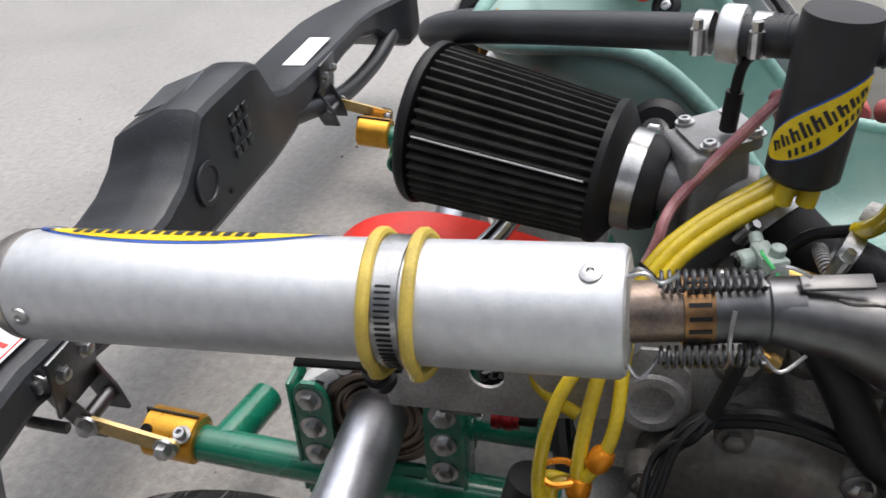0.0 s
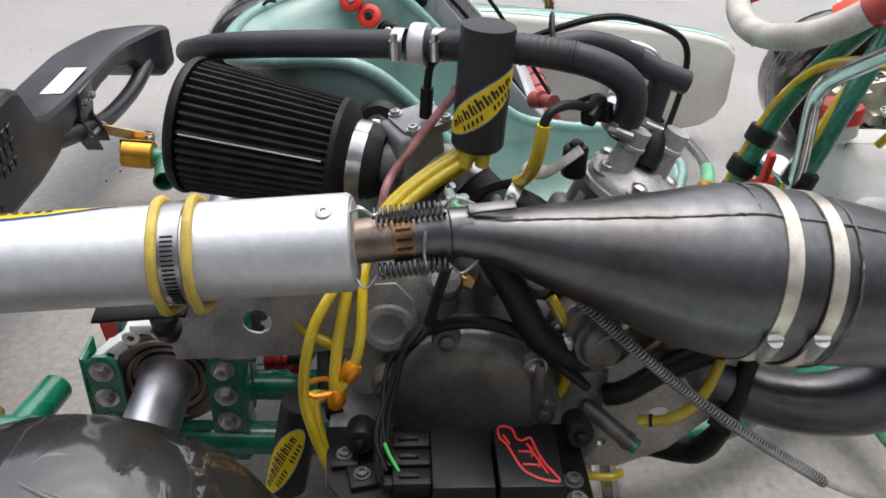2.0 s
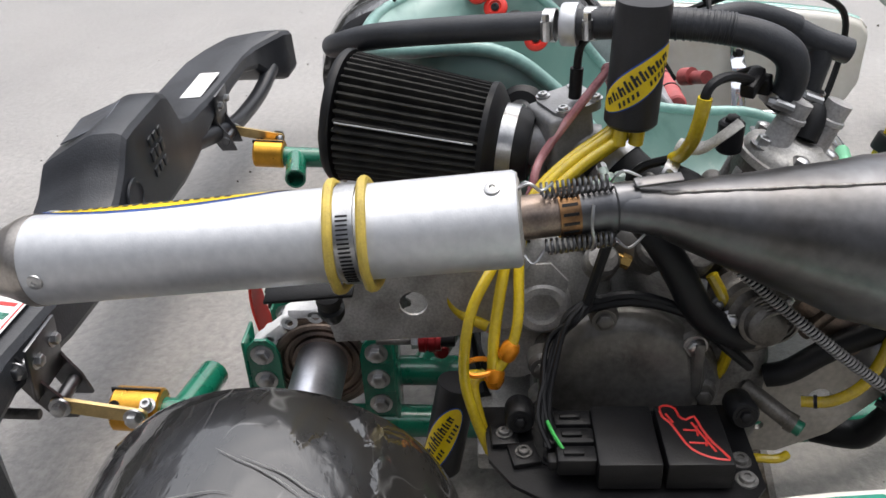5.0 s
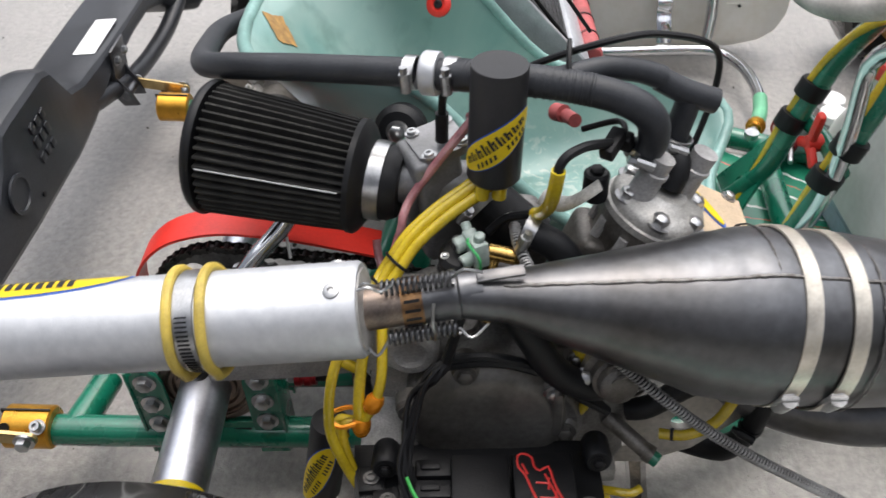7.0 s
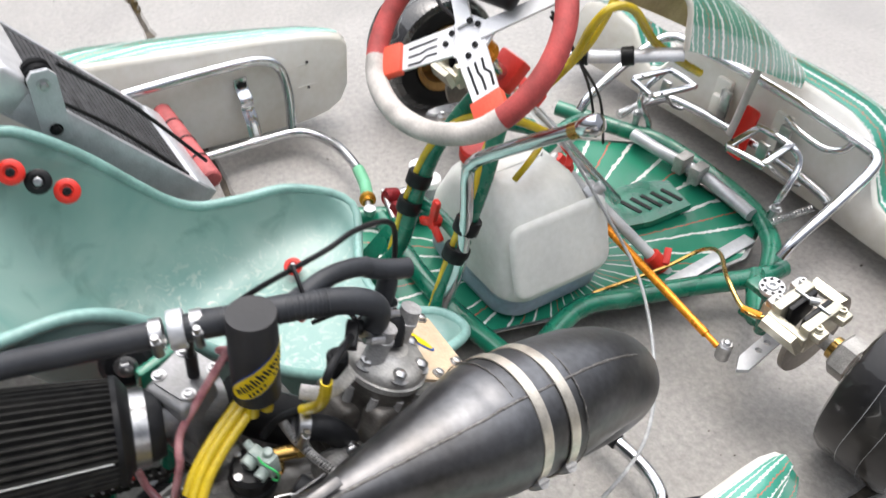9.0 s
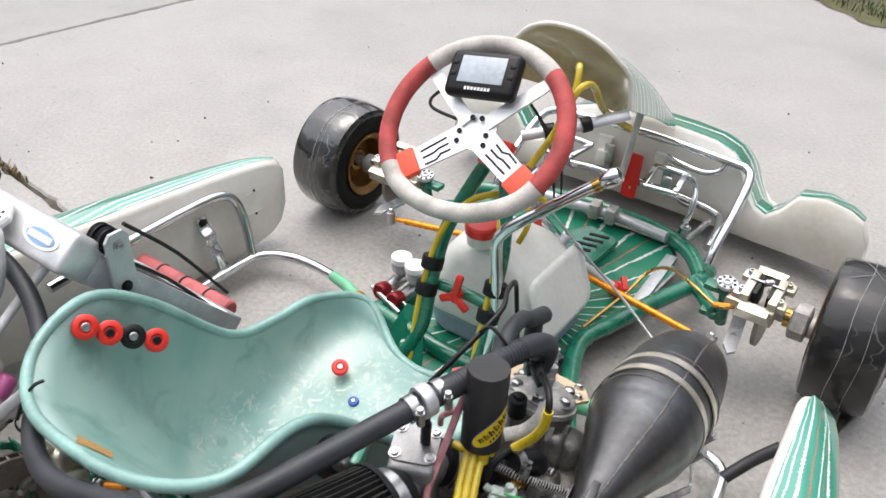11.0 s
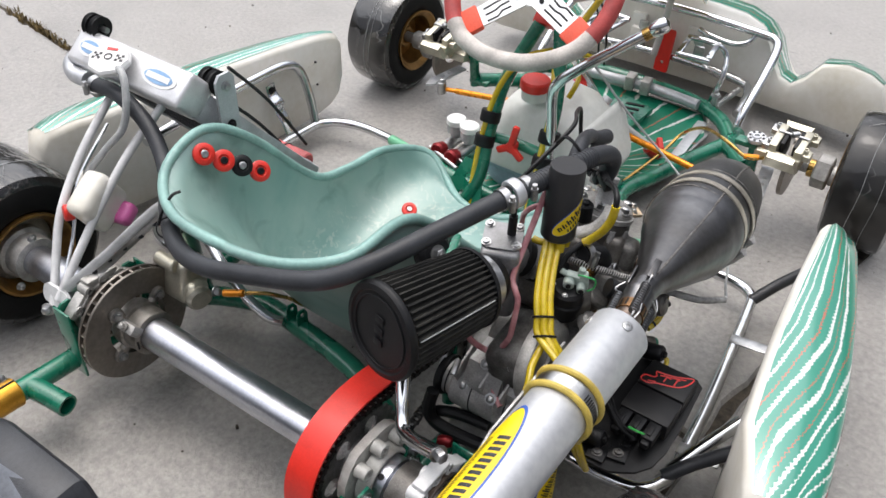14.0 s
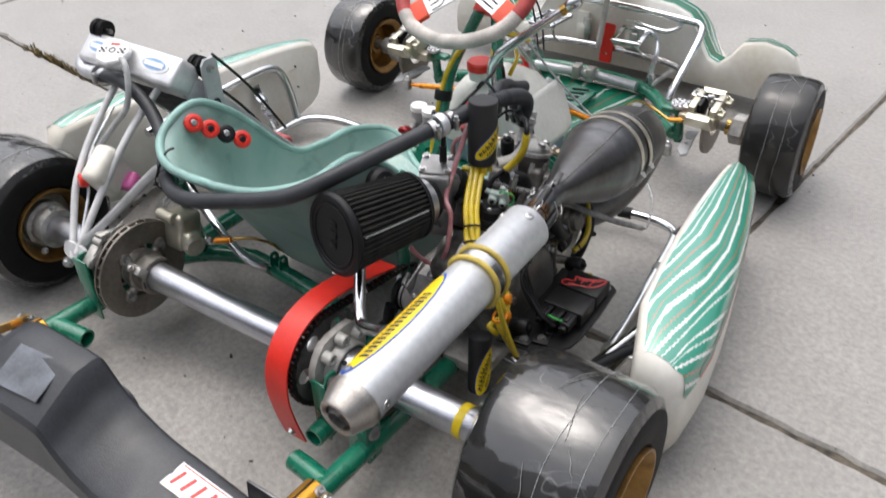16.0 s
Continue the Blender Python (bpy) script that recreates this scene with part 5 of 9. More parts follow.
for k in range(4):
    a = radians(90 * k + 38)
    y, z = DC0.y + 0.052 * math.cos(a), DC0.z + 0.052 * math.sin(a)
    part("carrier_lobe", join(lathe([(0, 0.0115), (0.008, 0.0115), (0.010, 0.009)], (DX + 0.005, y, z), (1, 0, 0), 16), rod((DX + 0.009, DC0.y + (y - DC0.y) * 0.55, DC0.z + (z - DC0.z) * 0.55), (DX + 0.009, y, z), 0.0075)), CARRIER, disc)
    part("bolt", bolt((DX + 0.014, y, z), (1, 0, 0), 0.0055, 0.005), STEEL, disc)
part("clamp_lug", join(rbox((0.034, 0.016, 0.020), (DX + 0.030, -0.022, 0.168), (40, 0, 0), 0.003), bolt((DX + 0.030, -0.030, 0.178), (0, -0.7, 0.7), 0.005, 0.006)), CAST, disc)
cal = part("rear_caliper", join(rbox((0.052, 0.050, 0.070), (-0.215, 0.090, 0.190), (-12, 0, 0), 0.010, 3), rbox((0.030, 0.034, 0.040), (-0.185, 0.082, 0.178), (-12, 0, 0), 0.012, 3)), CALIPER, kart, "champagne anodised rear brake caliper")
part("caliper_barrel", rod((-0.246, 0.072, 0.222), (-0.205, 0.072, 0.222), 0.011, edge=0.002), CALIPER, cal)
part("caliper_dome", lathe([(0, 0.020), (0.008, 0.020), (0.013, 0.015), (0.014, 0.0)], (-0.178, 0.078, 0.176), (0.95, -0.3, 0), 24), CALIPER, cal)
part("banjo_bolt", bolt((-0.164, 0.100, 0.178), (1, 0.2, 0), 0.006, 0.008), STEEL, cal)
part("orange_fitting", rod((-0.150, 0.104, 0.178), (-0.120, 0.118, 0.184), 0.0058, edge=0.001), ORANGE, cal, "orange hose fitting")
part("brake_line", tube([(-0.120, 0.118, 0.184), (-0.09, 0.135, 0.188), (-0.075, 0.16, 0.17), (-0.08, 0.25, 0.09), (-0.10, 0.5, 0.05)], 0.0030, 8, 5), BRASS, cal, "braided brown brake line")
part("caliper_bracket", rbox((0.014, 0.070, 0.022), (-0.246, 0.118, 0.135), (20, 0, 0), 0.002), GREEN, kart)
part("seat_stay", rod((-0.26, 0.155, 0.085), (-0.205, 0.10, 0.290), 0.012), GREEN, kart, "green seat stay")
part("seat_strut", tube([(-0.330, 0.20, 0.20), (-0.20, 0.16, 0.145), (-0.13, 0.155, 0.11), (-0.105, 0.17, 0.095)], 0.0085, 12, 4), CHROME, kart, "chrome seat strut")

# ---- rear bumper: moulded black beam with centre block ----
def beam(rows, name, label):
    """A moulded bar along x from (x, y_front, y_back, z_low, z_high, drop) rows; drop: how far the top falls towards the back."""
    rings = []
    fine = list(zip(*[spread(list(c), 3) for c in zip(*rows)]))
    for x, yf, yb, zl, zh, dr in fine:
        c = min(0.013, 0.28 * (zh - zl), 0.28 * (yf - yb))
        ym = yf - max(0.35 * (yf - yb), 2.2 * c)
        ring = [(yf, zl + c), (yf - 0.002, zh - 1.5 * c), (yf - 0.2 * c, zh - 0.7 * c), (yf - 0.6 * c, zh - 0.2 * c), (yf - 1.2 * c, zh), (ym, zh - 0.03 * dr), (ym - 0.6 * c, zh - 0.10 * dr), (yb + 1.2 * c, zh - dr), (yb + 0.4 * c, zh - dr - 0.5 * c), (yb, zh - dr - 1.3 * c),
                (yb, zl + c), (yb + 0.3 * c, zl + 0.3 * c), (yb + c, zl), (yf - c, zl), (yf - 0.3 * c, zl + 0.3 * c)]
        rings.append([Vector((x, y, z)) for y, z in ring])
    return part(name, skin(rings), BLACKP, kart, label, sharp=21)


bumper = beam([(-0.66, -0.20, -0.31, 0.115, 0.196, 0.010), (-0.635, -0.21, -0.335, 0.105, 0.202, 0.010), (-0.60, -0.232, -0.352, 0.118, 0.198, 0.008), (-0.56, -0.248, -0.362, 0.150, 0.197, 0.006), (-0.50, -0.256, -0.368, 0.166, 0.197, 0.006), (-0.42, -0.258, -0.370, 0.166, 0.196, 0.006), (-0.30, -0.258, -0.372, 0.158, 0.199, 0.008), (-0.200, -0.258, -0.374, 0.136, 0.206, 0.012),
               (-0.150, -0.255, -0.375, 0.135, 0.222, 0.018), (-0.108, -0.252, -0.373, 0.136, 0.276, 0.030), (-0.085, -0.251, -0.370, 0.138, 0.284, 0.032), (0.02, -0.250, -0.368, 0.140, 0.284, 0.032), (0.044, -0.250, -0.368, 0.140, 0.282, 0.032), (0.050, -0.250, -0.368, 0.140, 0.276, 0.031), (0.070, -0.251, -0.369, 0.140, 0.250, 0.027), (0.100, -0.252, -0.371, 0.140, 0.226, 0.021), (0.138, -0.254, -0.373, 0.140, 0.211, 0.016),
               (0.175, -0.257, -0.375, 0.138, 0.206, 0.012), (0.26, -0.26, -0.375, 0.140, 0.199, 0.008), (0.36, -0.268, -0.375, 0.150, 0.198, 0.006), (0.42, -0.262, -0.372, 0.148, 0.197, 0.006), (0.45, -0.240, -0.368, 0.120, 0.199, 0.008), (0.48, -0.216, -0.362, 0.100, 0.200, 0.010), (0.54, -0.210, -0.352, 0.092, 0.201, 0.012), (0.61, -0.205, -0.340, 0.092, 0.200, 0.014), (0.68, -0.200, -0.320, 0.096, 0.196, 0.014), (0.72, -0.206, -0.295, 0.112, 0.185, 0.012)],
              "rear_bumper", "scuffed black moulded rear bumper with raised centre")
for s in (-1,):
    part("lower_bar", tube([(s * 0.20, -0.275, 0.158), (s * 0.28, -0.268, 0.138), (s * 0.36, -0.262, 0.118), (s * 0.44, -0.258, 0.108), (s * 0.54, -0.250, 0.112), (s * 0.61, -0.240, 0.135)], 0.0175, 14, 5, flat=0.8), BLACKP, bumper)
TAPE = material("metallic_tape", (0.13, 0.14, 0.16), 0.32, 0.5, 0.25, 22, bump=0.35, bump_scale=60, second=(0.06, 0.063, 0.07))
part("white_sticker", rbox((0.115, 0.034, 0.0012), (-0.345, -0.290, 0.2005), (2, 0, 0), 0.0003, 1), WHITE, bumper, "blank white sticker")
st = part("white_sticker", rbox((0.170, 0.038, 0.0012), (0.295, -0.303, 0.2020), (2, 0, -3), 0.0003, 1), WHITE, bumper, "white sticker with red and green marks")
for k in range(8):
    part("letter_bar", rbox((0.0055 if k != 4 else 0.010, 0.022, 0.0008), (0.224 + 0.0195 * k, -0.3000 - 0.001 * k, 0.2030), (2, 0, -14), 0, 1), REDPRINT if k not in (4, 5) else GREEN, bumper)
part("sticker_line", rbox((0.158, 0.0016, 0.0008), (0.295, -0.287, 0.2034), (2, 0, -3), 0, 1), REDPRINT, bumper)
part("grey_patch", rbox((0.085, 0.060, 0.0015), (-0.02, -0.322, 0.2715), (21, 0, 6), 0.0005, 1), TAPE, bumper, "worn metallic tape patch")
part("moulded_boss", lathe([(0, 0.025), (0.003, 0.025), (0.003, 0.020), (0.001, 0.019)], (0.062, -0.251, 0.205), (0, 1, 0), 28), BLACKP, bumper)
for x in (-0.015, -0.032, -0.049):
    for z, h in ((0.246, 0.012), (0.226, 0.016), (0.204, 0.012)):
        part("moulded_bar", rbox((0.011, 0.003, h), (x, -0.2505, z), (0, 12, 0), 0.001), BLACKP, bumper)
part("drain_hole", rod((0.017, -0.251, 0.171), (0.017, -0.2485, 0.171), 0.0035), BLACK, bumper)


def bumper_mount(s):
    """Gold clamp block on the frame tube with its hinged plates."""
    g = part("bumper_clamp", rod((s * 0.312, -0.160, 0.089), (s * 0.312, -0.209, 0.093), 0.0228, seg=36, edge=0.0022), GOLD, kart, "gold anodised split bumper clamp")
    part("clamp_slit", rbox((0.0018, 0.0496, 0.006), (s * 0.309, -0.1845, 0.1125), (-4, 0, 0), 0), BLACK, g)
    part("bolt", bolt((s * 0.326, -0.168, 0.107), (s * 0.5, 0, 1), 0.0056, 0.007, True, True), STEEL, g)
    part("clamp_hole", rod((s * 0.322, -0.201, 0.104), (s * 0.3285, -0.201, 0.1105), 0.0052), BLACK, g)
    arm = part("hinge_arm", plate(rounded(0.094, 0.016, 0.006), 0.004, Matrix.Translation((s * 0.340 - 0.002, 0, 0)) @ Matrix(((0, 0, 1, 0), (-0.979, 0.204, 0, -0.2102), (0.204, 0.979, 0, 0.1146), (0, 0, 0, 1))), holes=[(-0.036, 0, 0.004), (0.036, 0, 0.004)]), GOLDPALE, kart, "flat pale gold hinge arm")
    for y, z in ((-0.1750, 0.1073), (-0.2455, 0.1220)):
        part("bolt", bolt((s * 0.344, y, z), (s, 0, 0), 0.0075, 0.007), STEEL, arm)
        part("washer", lathe([(0, 0.0045), (0, 0.0105), (0.0015, 0.0105), (0.0015, 0.0045)], (s * 0.3425, y, z), (s, 0, 0), 20, closed=True), STEEL, arm)
    for dx, lean in ((0.018, 0.010), (-0.018, -0.004)):
        line = [(0.016, 0.0), (0.006, 0.024), (-0.006, 0.050), (-0.014, 0.082)]
        mid = [(q.x, q.y) for q in curve_points([(*q, 0) for q in line], 4)]
        hp = skin([[Vector((s * (0.318 + dx + lean * z / 0.08) + t, -0.262 + y + o, 0.104 + z)) for t, o in ((-0.0018, -w), (0.0018, -w), (0.0018, w), (-0.0018, w))] for (y, z), w in zip(mid, spread([0.012, 0.015, 0.012, 0.007], 4))])
        part("hinge_plate", hp, PIPE, arm, "dark worn hinge blade")
    part("hinge_pin", join(rod((s * 0.290, -0.266, 0.172), (s * 0.352, -0.268, 0.174), 0.0042), bolt((s * 0.352, -0.268, 0.174), (s, 0, 0), 0.007, 0.006)), STEEL, arm)
    part("hinge_spacer", rod((s * 0.296, -0.250, 0.121), (s * 0.342, -0.250, 0.121), 0.0075, edge=0.001), PIPE, arm)
    part("hinge_stop", rod((s * 0.338, -0.272, 0.108), (s * 0.338, -0.312, 0.110), 0.0055, edge=0.001), CASE, arm)
    part("fixing_plate", rbox((0.060, 0.004, 0.062), (s * 0.325, -0.2565, 0.168), (-6, 0, 0), 0.0015), PIPE, bumper, "dark steel fixing plate")
    for dx in (-0.018, 0.016):
        part("bolt", bolt((s * 0.325 + dx, -0.2545, 0.178), (0, 1, 0), 0.0062, 0.006), STEEL, bumper)


for s in (1, -1):
    bumper_mount(s)


# ---- engine ----
case = part("crankcase", join(rbox((0.165, 0.205, 0.120), (0.290, 0.315, 0.148), (0, 0, 0), 0.018, 3), rbox((0.070, 0.10, 0.085), (0.292, 0.235, 0.215), (10, 0, 0), 0.018, 3),
                              lathe([(-0.07, 0.066), (-0.064, 0.072), (0.08, 0.072), (0.088, 0.066)], (0.30, 0.300, 0.172), (1, 0, 0), 36)), CASE, kart, "grimy two-stroke engine crankcase")
BA = Vector((1, 0.02, 0.03)).normalized()
bar_end = part("case_barrel", lathe([(0, 0.020), (0.002, 0.025), (0.018, 0.025), (0.020, 0.030), (0.024, 0.033), (0.092, 0.033), (0.096, 0.029), (0.100, 0.024), (0.116, 0.024), (0.118, 0.018), (0.118, 0.0)], (0.198, 0.196, 0.150), BA, 36), CASTD, case, "cast case barrel with flanged ends")
for a, r in ((0.012, 0.0262), (0.055, 0.0338), (0.104, 0.0252)):
    part("case_joint", lathe([(-0.0009, r - 0.002), (-0.0009, r), (0.0009, r), (0.0009, r - 0.002)], Vector((0.198, 0.196, 0.150)) + BA * a, BA, 32, closed=True), BLACK, case)
part("end_flange", lathe([(-0.006, 0.020), (-0.006, 0.028), (0.000, 0.030), (0.004, 0.030), (0.006, 0.026)], (0.198, 0.196, 0.150), BA, 32), BLACK, case, "black end flange")
part("case_web", plate([(-0.03, -0.028), (0.06, -0.030), (0.065, 0.012), (0.03, 0.045), (-0.015, 0.040), (-0.032, 0.01)], 0.055, Matrix.Translation((0.236, 0.205, 0.170)) @ YZ), CASTD, case)
part("case_web", plate([(-0.012, -0.01), (0.05, -0.02), (0.06, 0.04), (0.005, 0.06), (-0.014, 0.03)], 0.03, Matrix.Translation((0.30, 0.195, 0.160)) @ YZ), CASTD, case)
for x in (0.228, 0.268, 0.300):
    part("case_rib", rbox((0.004, 0.055, 0.030), (x, 0.196, 0.192), (25, 0, 0), 0.0015), CASTD, case)
for x, y, z in ((0.240, 0.172, 0.175), (0.285, 0.170, 0.180), (0.318, 0.190, 0.200), (0.262, 0.190, 0.215)):
    part("case_bolt", bolt((x, y, z), (0.1, -0.7, 0.6), 0.0055, 0.006), STEEL, case)
part("case_stud", tube([(0.236, 0.150, 0.212), (0.234, 0.158, 0.215), (0.230, 0.172, 0.217)], 0.0042, 10, 3), STEEL, case)
part("lower_bracket", tube([(0.200, 0.158, 0.150), (0.199, 0.150, 0.118), (0.215, 0.150, 0.098), (0.262, 0.155, 0.094), (0.30, 0.165, 0.090)], 0.0095, 10, 4), BLACK, case, "black cast lower bracket")
part("lower_bracket", tube([(0.205, 0.162, 0.108), (0.235, 0.165, 0.120), (0.285, 0.172, 0.122)], 0.008, 10, 4), BLACK, case)
part("red_coupling", lathe([(0, 0.006), (0.004, 0.0085), (0.016, 0.0085), (0.020, 0.006)], (0.238, 0.118, 0.112), (0.9, 0.3, 0.1), 20), REDMAT, kart, "red anodised coupling")
part("gear_cover", lathe([(0, 0.058), (0.006, 0.060), (0.016, 0.058), (0.022, 0.050), (0.024, 0.0)], (0.318, 0.222, 0.235), (1, 0, 0.12), 40), CAST, case, "round cast cover")
part("bearing_boss", lathe([(0, 0.026), (0.012, 0.025), (0.016, 0.021), (0.016, 0.015), (0.010, 0.014), (0.010, 0.009), (0.002, 0.008)], (0.342, 0.219, 0.237), (1, 0, 0.12), 32), CASTD, case, "rusty ring boss with centre hole")
part("boss_core", rod((0.340, 0.219, 0.237), (0.349, 0.219, 0.238), 0.008), COPPER, case)
cover = part("clutch_cover", lathe([(0, 0.071), (0.010, 0.071), (0.015, 0.0685), (0.021, 0.060), (0.0235, 0.0545), (0.0248, 0.030), (0.0235, 0.0)], (0.378, 0.285, 0.185), (1, 0, 0.10), 48), COVER, kart, "worn dark clutch cover")
for a in (105, 35, -10, 165, 200, 330):
    y, z = 0.285 + 0.070 * math.cos(radians(a)), 0.185 + 0.070 * math.sin(radians(a))
    part("cover_lug", lathe([(0, 0.013), (0.014, 0.012), (0.017, 0.009)], (0.376, y, z), (1, 0, 0.1), 18), COVER, cover)
    part("bolt", bolt((0.393, y, z), (1, 0, 0.1), 0.007, 0.005), STEEL if a == 35 else COVER, cover)
part("cover_rib", rbox((0.012, 0.010, 0.055), (0.396, 0.345, 0.205), (0, 0, 0), 0.004), COVER, cover)
# black electronics tray, ignition boxes, loom
TRAY_Z = 0.1655
tray = part("electronics_tray", plate([(0.398, 0.166), (0.460, 0.171), (0.487, 0.189), (0.501, 0.210), (0.506, 0.240), (0.506, 0.300), (0.501, 0.372), (0.490, 0.381), (0.398, 0.381)], 0.004, pose(0, 0, TRAY_Z - 0.004)), BLACK, kart, "black electronics mounting plate")
for x, y in ((0.460, 0.220), (0.484, 0.368), (0.464, 0.368)):
    part("bolt", bolt((x, y, TRAY_Z), (0, 0, 1), 0.006, 0.004, True, True), CASE if y > 0.3 else BLACK, tray)
for x, y, turn in ((0.458, 0.199, 12), (0.436, 0.184, 4)):
    part("strip_plate", rbox((0.024, 0.022, 0.005), (x, y, TRAY_Z + 0.0025), (0, 0, turn), 0.001), BLACK, tray)
    part("bolt", bolt((x, y, TRAY_Z + 0.005), (0, 0, 1), 0.0048, 0.003, True, True), CASE, tray)
for y, z in ((0.197, 0.176), (0.377, 0.180)):
    part("rubber_mount", lathe([(0, 0.0105), (0.003, 0.012), (0.026, 0.012), (0.029, 0.010), (0.029, 0.007), (0.026, 0.007), (0.026, 0.0)], (0.408, y, z), (1, 0, 0.25), 24), RUBBER, tray, "black rubber mount")
    part("bolt", bolt((0.4355, y, z + 0.007), (1, 0, 0.25), 0.005, 0.004), BLACK, tray)
EM = pose(0.4635, 0.296, 0.182)
box1 = part("ignition_box", moved(rbox((0.066, 0.050, 0.026), (0, 0.033, 0.0), edge=0.0022), EM), BLACK, kart, "black ignition box with a red outline mark")
part("ignition_box", moved(rbox((0.066, 0.048, 0.026), (0, -0.019, 0.0), edge=0.0022), EM), BLACK, kart, "black ignition module")


def red_mark():
    pts = [(-0.030, 0.0127), (-0.0318, 0.0186), (-0.028, 0.0245), (-0.0196, 0.0257), (-0.0153, 0.0304), (-0.019, 0.0375), (-0.0055, 0.0403), (0.0098, 0.0454), (0.0263, 0.054), (0.0281, 0.0501), (0.025, 0.0391),
           (0.0171, 0.0285), (0.0037, 0.0226), (-0.0116, 0.0178), (-0.0189, 0.0127)]
    out = tube([EM @ Vector((x, y, 0.0128)) for x, y in pts], 0.0012, 6, 2, closed=True)
    bars = [tube([EM @ Vector((x0, y0, 0.0128)), EM @ Vector((x1, y1, 0.0128))], 0.0011, 6, 1) for x0, y0, x1, y1 in
            ((-0.004, 0.026, -0.003, 0.037), (0.010, 0.028, 0.011, 0.041), (-0.012, 0.034, 0.020, 0.046), (-0.022, 0.016, -0.012, 0.020), (-0.008, 0.037, 0.003, 0.036), (0.004, 0.042, 0.014, 0.040))]
    return out, bars


mark, bars = red_mark()
part("red_outline", mark, REDPRINT, box1, "red outlined mark")
for b in bars:
    part("mark_bar", b, REDPRINT, box1)
for k in range(3):
    c = part("connector", moved(join(rbox((0.017, 0.030, 0.016), (-0.022 + 0.020 * k, -0.058, 0.003), edge=0.002), rbox((0.011, 0.008, 0.010), (-0.022 + 0.020 * k, -0.076, 0.002), edge=0.002)), EM), BLACK, kart, "black wiring connector")
    part("latch", moved(rbox((0.006, 0.016, 0.003), (-0.022 + 0.020 * k, -0.060, 0.012), edge=0.001), EM), BLACK, c)
for k in range(8):
    j = random.Random(k)
    o = lambda: j.uniform(-0.006, 0.006)
    part("loom_wire", tube([(0.464 + o(), 0.216 + 0.0015 * k, 0.186), (0.440 + o(), 0.216 + o(), 0.206), (0.412 + o(), 0.226 + o(), 0.243), (0.402 + o(), 0.242 + o(), 0.262), (0.392, 0.255 + o(), 0.274)], 0.0022, 7, 5), BLACK, kart, "thin black loom wire")
for k in range(4):
    j = random.Random(40 + k)
    o = lambda: j.uniform(-0.004, 0.004)
    part("loom_wire", tube([(0.392 + o(), 0.252, 0.268 + o()), (0.402 + o(), 0.285, 0.278 + o()), (0.400 + o(), 0.33, 0.264 + o()), (0.400 + o(), 0.362, 0.236 + o()), (0.396, 0.388, 0.205)], 0.0042, 8, 5), RUBBER, kart, "black wiring loom")
part("loom_rise", tube([(0.395, 0.252, 0.272), (0.392, 0.262, 0.31), (0.388, 0.272, 0.345)], 0.0045, 8, 4), RUBBER, kart)
part("green_wire", tube([(0.458, 0.217, 0.204), (0.466, 0.221, 0.199), (0.476, 0.228, 0.192), (0.485, 0.234, 0.186)], 0.0016, 6, 5), material("green_wire", (0.05, 0.45, 0.08), 0.4), kart, "bright green wire")
# water pump, outlets and big hoses on the right
PX = Vector((0.9, 0.1, 0.25)).normalized()
pump = part("water_pump", join(lathe([(0, 0.036), (0.010, 0.036), (0.012, 0.033), (0.016, 0.031), (0.018, 0.026), (0.026, 0.0255), (0.028, 0.020), (0.036, 0.0195), (0.0375, 0.0165), (0.046, 0.016), (0.049, 0.013), (0.050, 0.008), (0.050, 0.0)], (0.372, 0.385, 0.248), PX, 32), rbox((0.05, 0.05, 0.06), (0.35, 0.39, 0.25), (0, 0, 15), 0.01)), OILY, kart, "dark ribbed water pump housing")
for a in range(20, 380, 72):
    _, us, uu = frame_of(PX)
    part("pump_bolt", bolt(Vector((0.372, 0.385, 0.248)) + PX * 0.013 + 0.030 * (math.cos(radians(a)) * us + math.sin(radians(a)) * uu), PX, 0.0040, 0.004), STEEL, pump)
part("pump_inlet", join(rod((0.372, 0.395, 0.165), (0.400, 0.430, 0.147), 0.0078), rod((0.398, 0.427, 0.148), (0.402, 0.433, 0.146), 0.0088)), OILY, pump)
part("green_cap", rod((0.401, 0.431, 0.146), (0.4065, 0.438, 0.1435), 0.0070, edge=0.001), GREEN, pump)
part("pump_neck", lathe([(0, 0.019), (0.014, 0.019), (0.020, 0.015), (0.023, 0.011), (0.0235, 0.0)], (0.360, 0.398, 0.232), (0.9, 0.1, -0.1), 24), OILY, pump)
part("pump_collar", lathe([(0, 0.016), (0.010, 0.016), (0.014, 0.012), (0.015, 0.0)], (0.366, 0.388, 0.268), (0.9, 0.2, 0.1), 24), OILY, pump)
part("pump_hose", tube([(0.370, 0.290, 0.338), (0.392, 0.306, 0.324), (0.400, 0.322, 0.298), (0.402, 0.338, 0.268), (0.401, 0.358, 0.249), (0.396, 0.378, 0.238), (0.384, 0.394, 0.232)], 0.0125, 14, 6), RUBBER, kart, "thick black hose behind the exhaust pipe")
for k in range(6):
    part("hose_rib", lathe([(-0.0012, 0.0150), (-0.0008, 0.0172), (0.0008, 0.0172), (0.0012, 0.0150)], (0.398 + 0.0035 * k, 0.392 + 0.001 * k, 0.262 - 0.0005 * k), (0.9, 0.1, -0.1), 24, closed=True), OILY, pump)
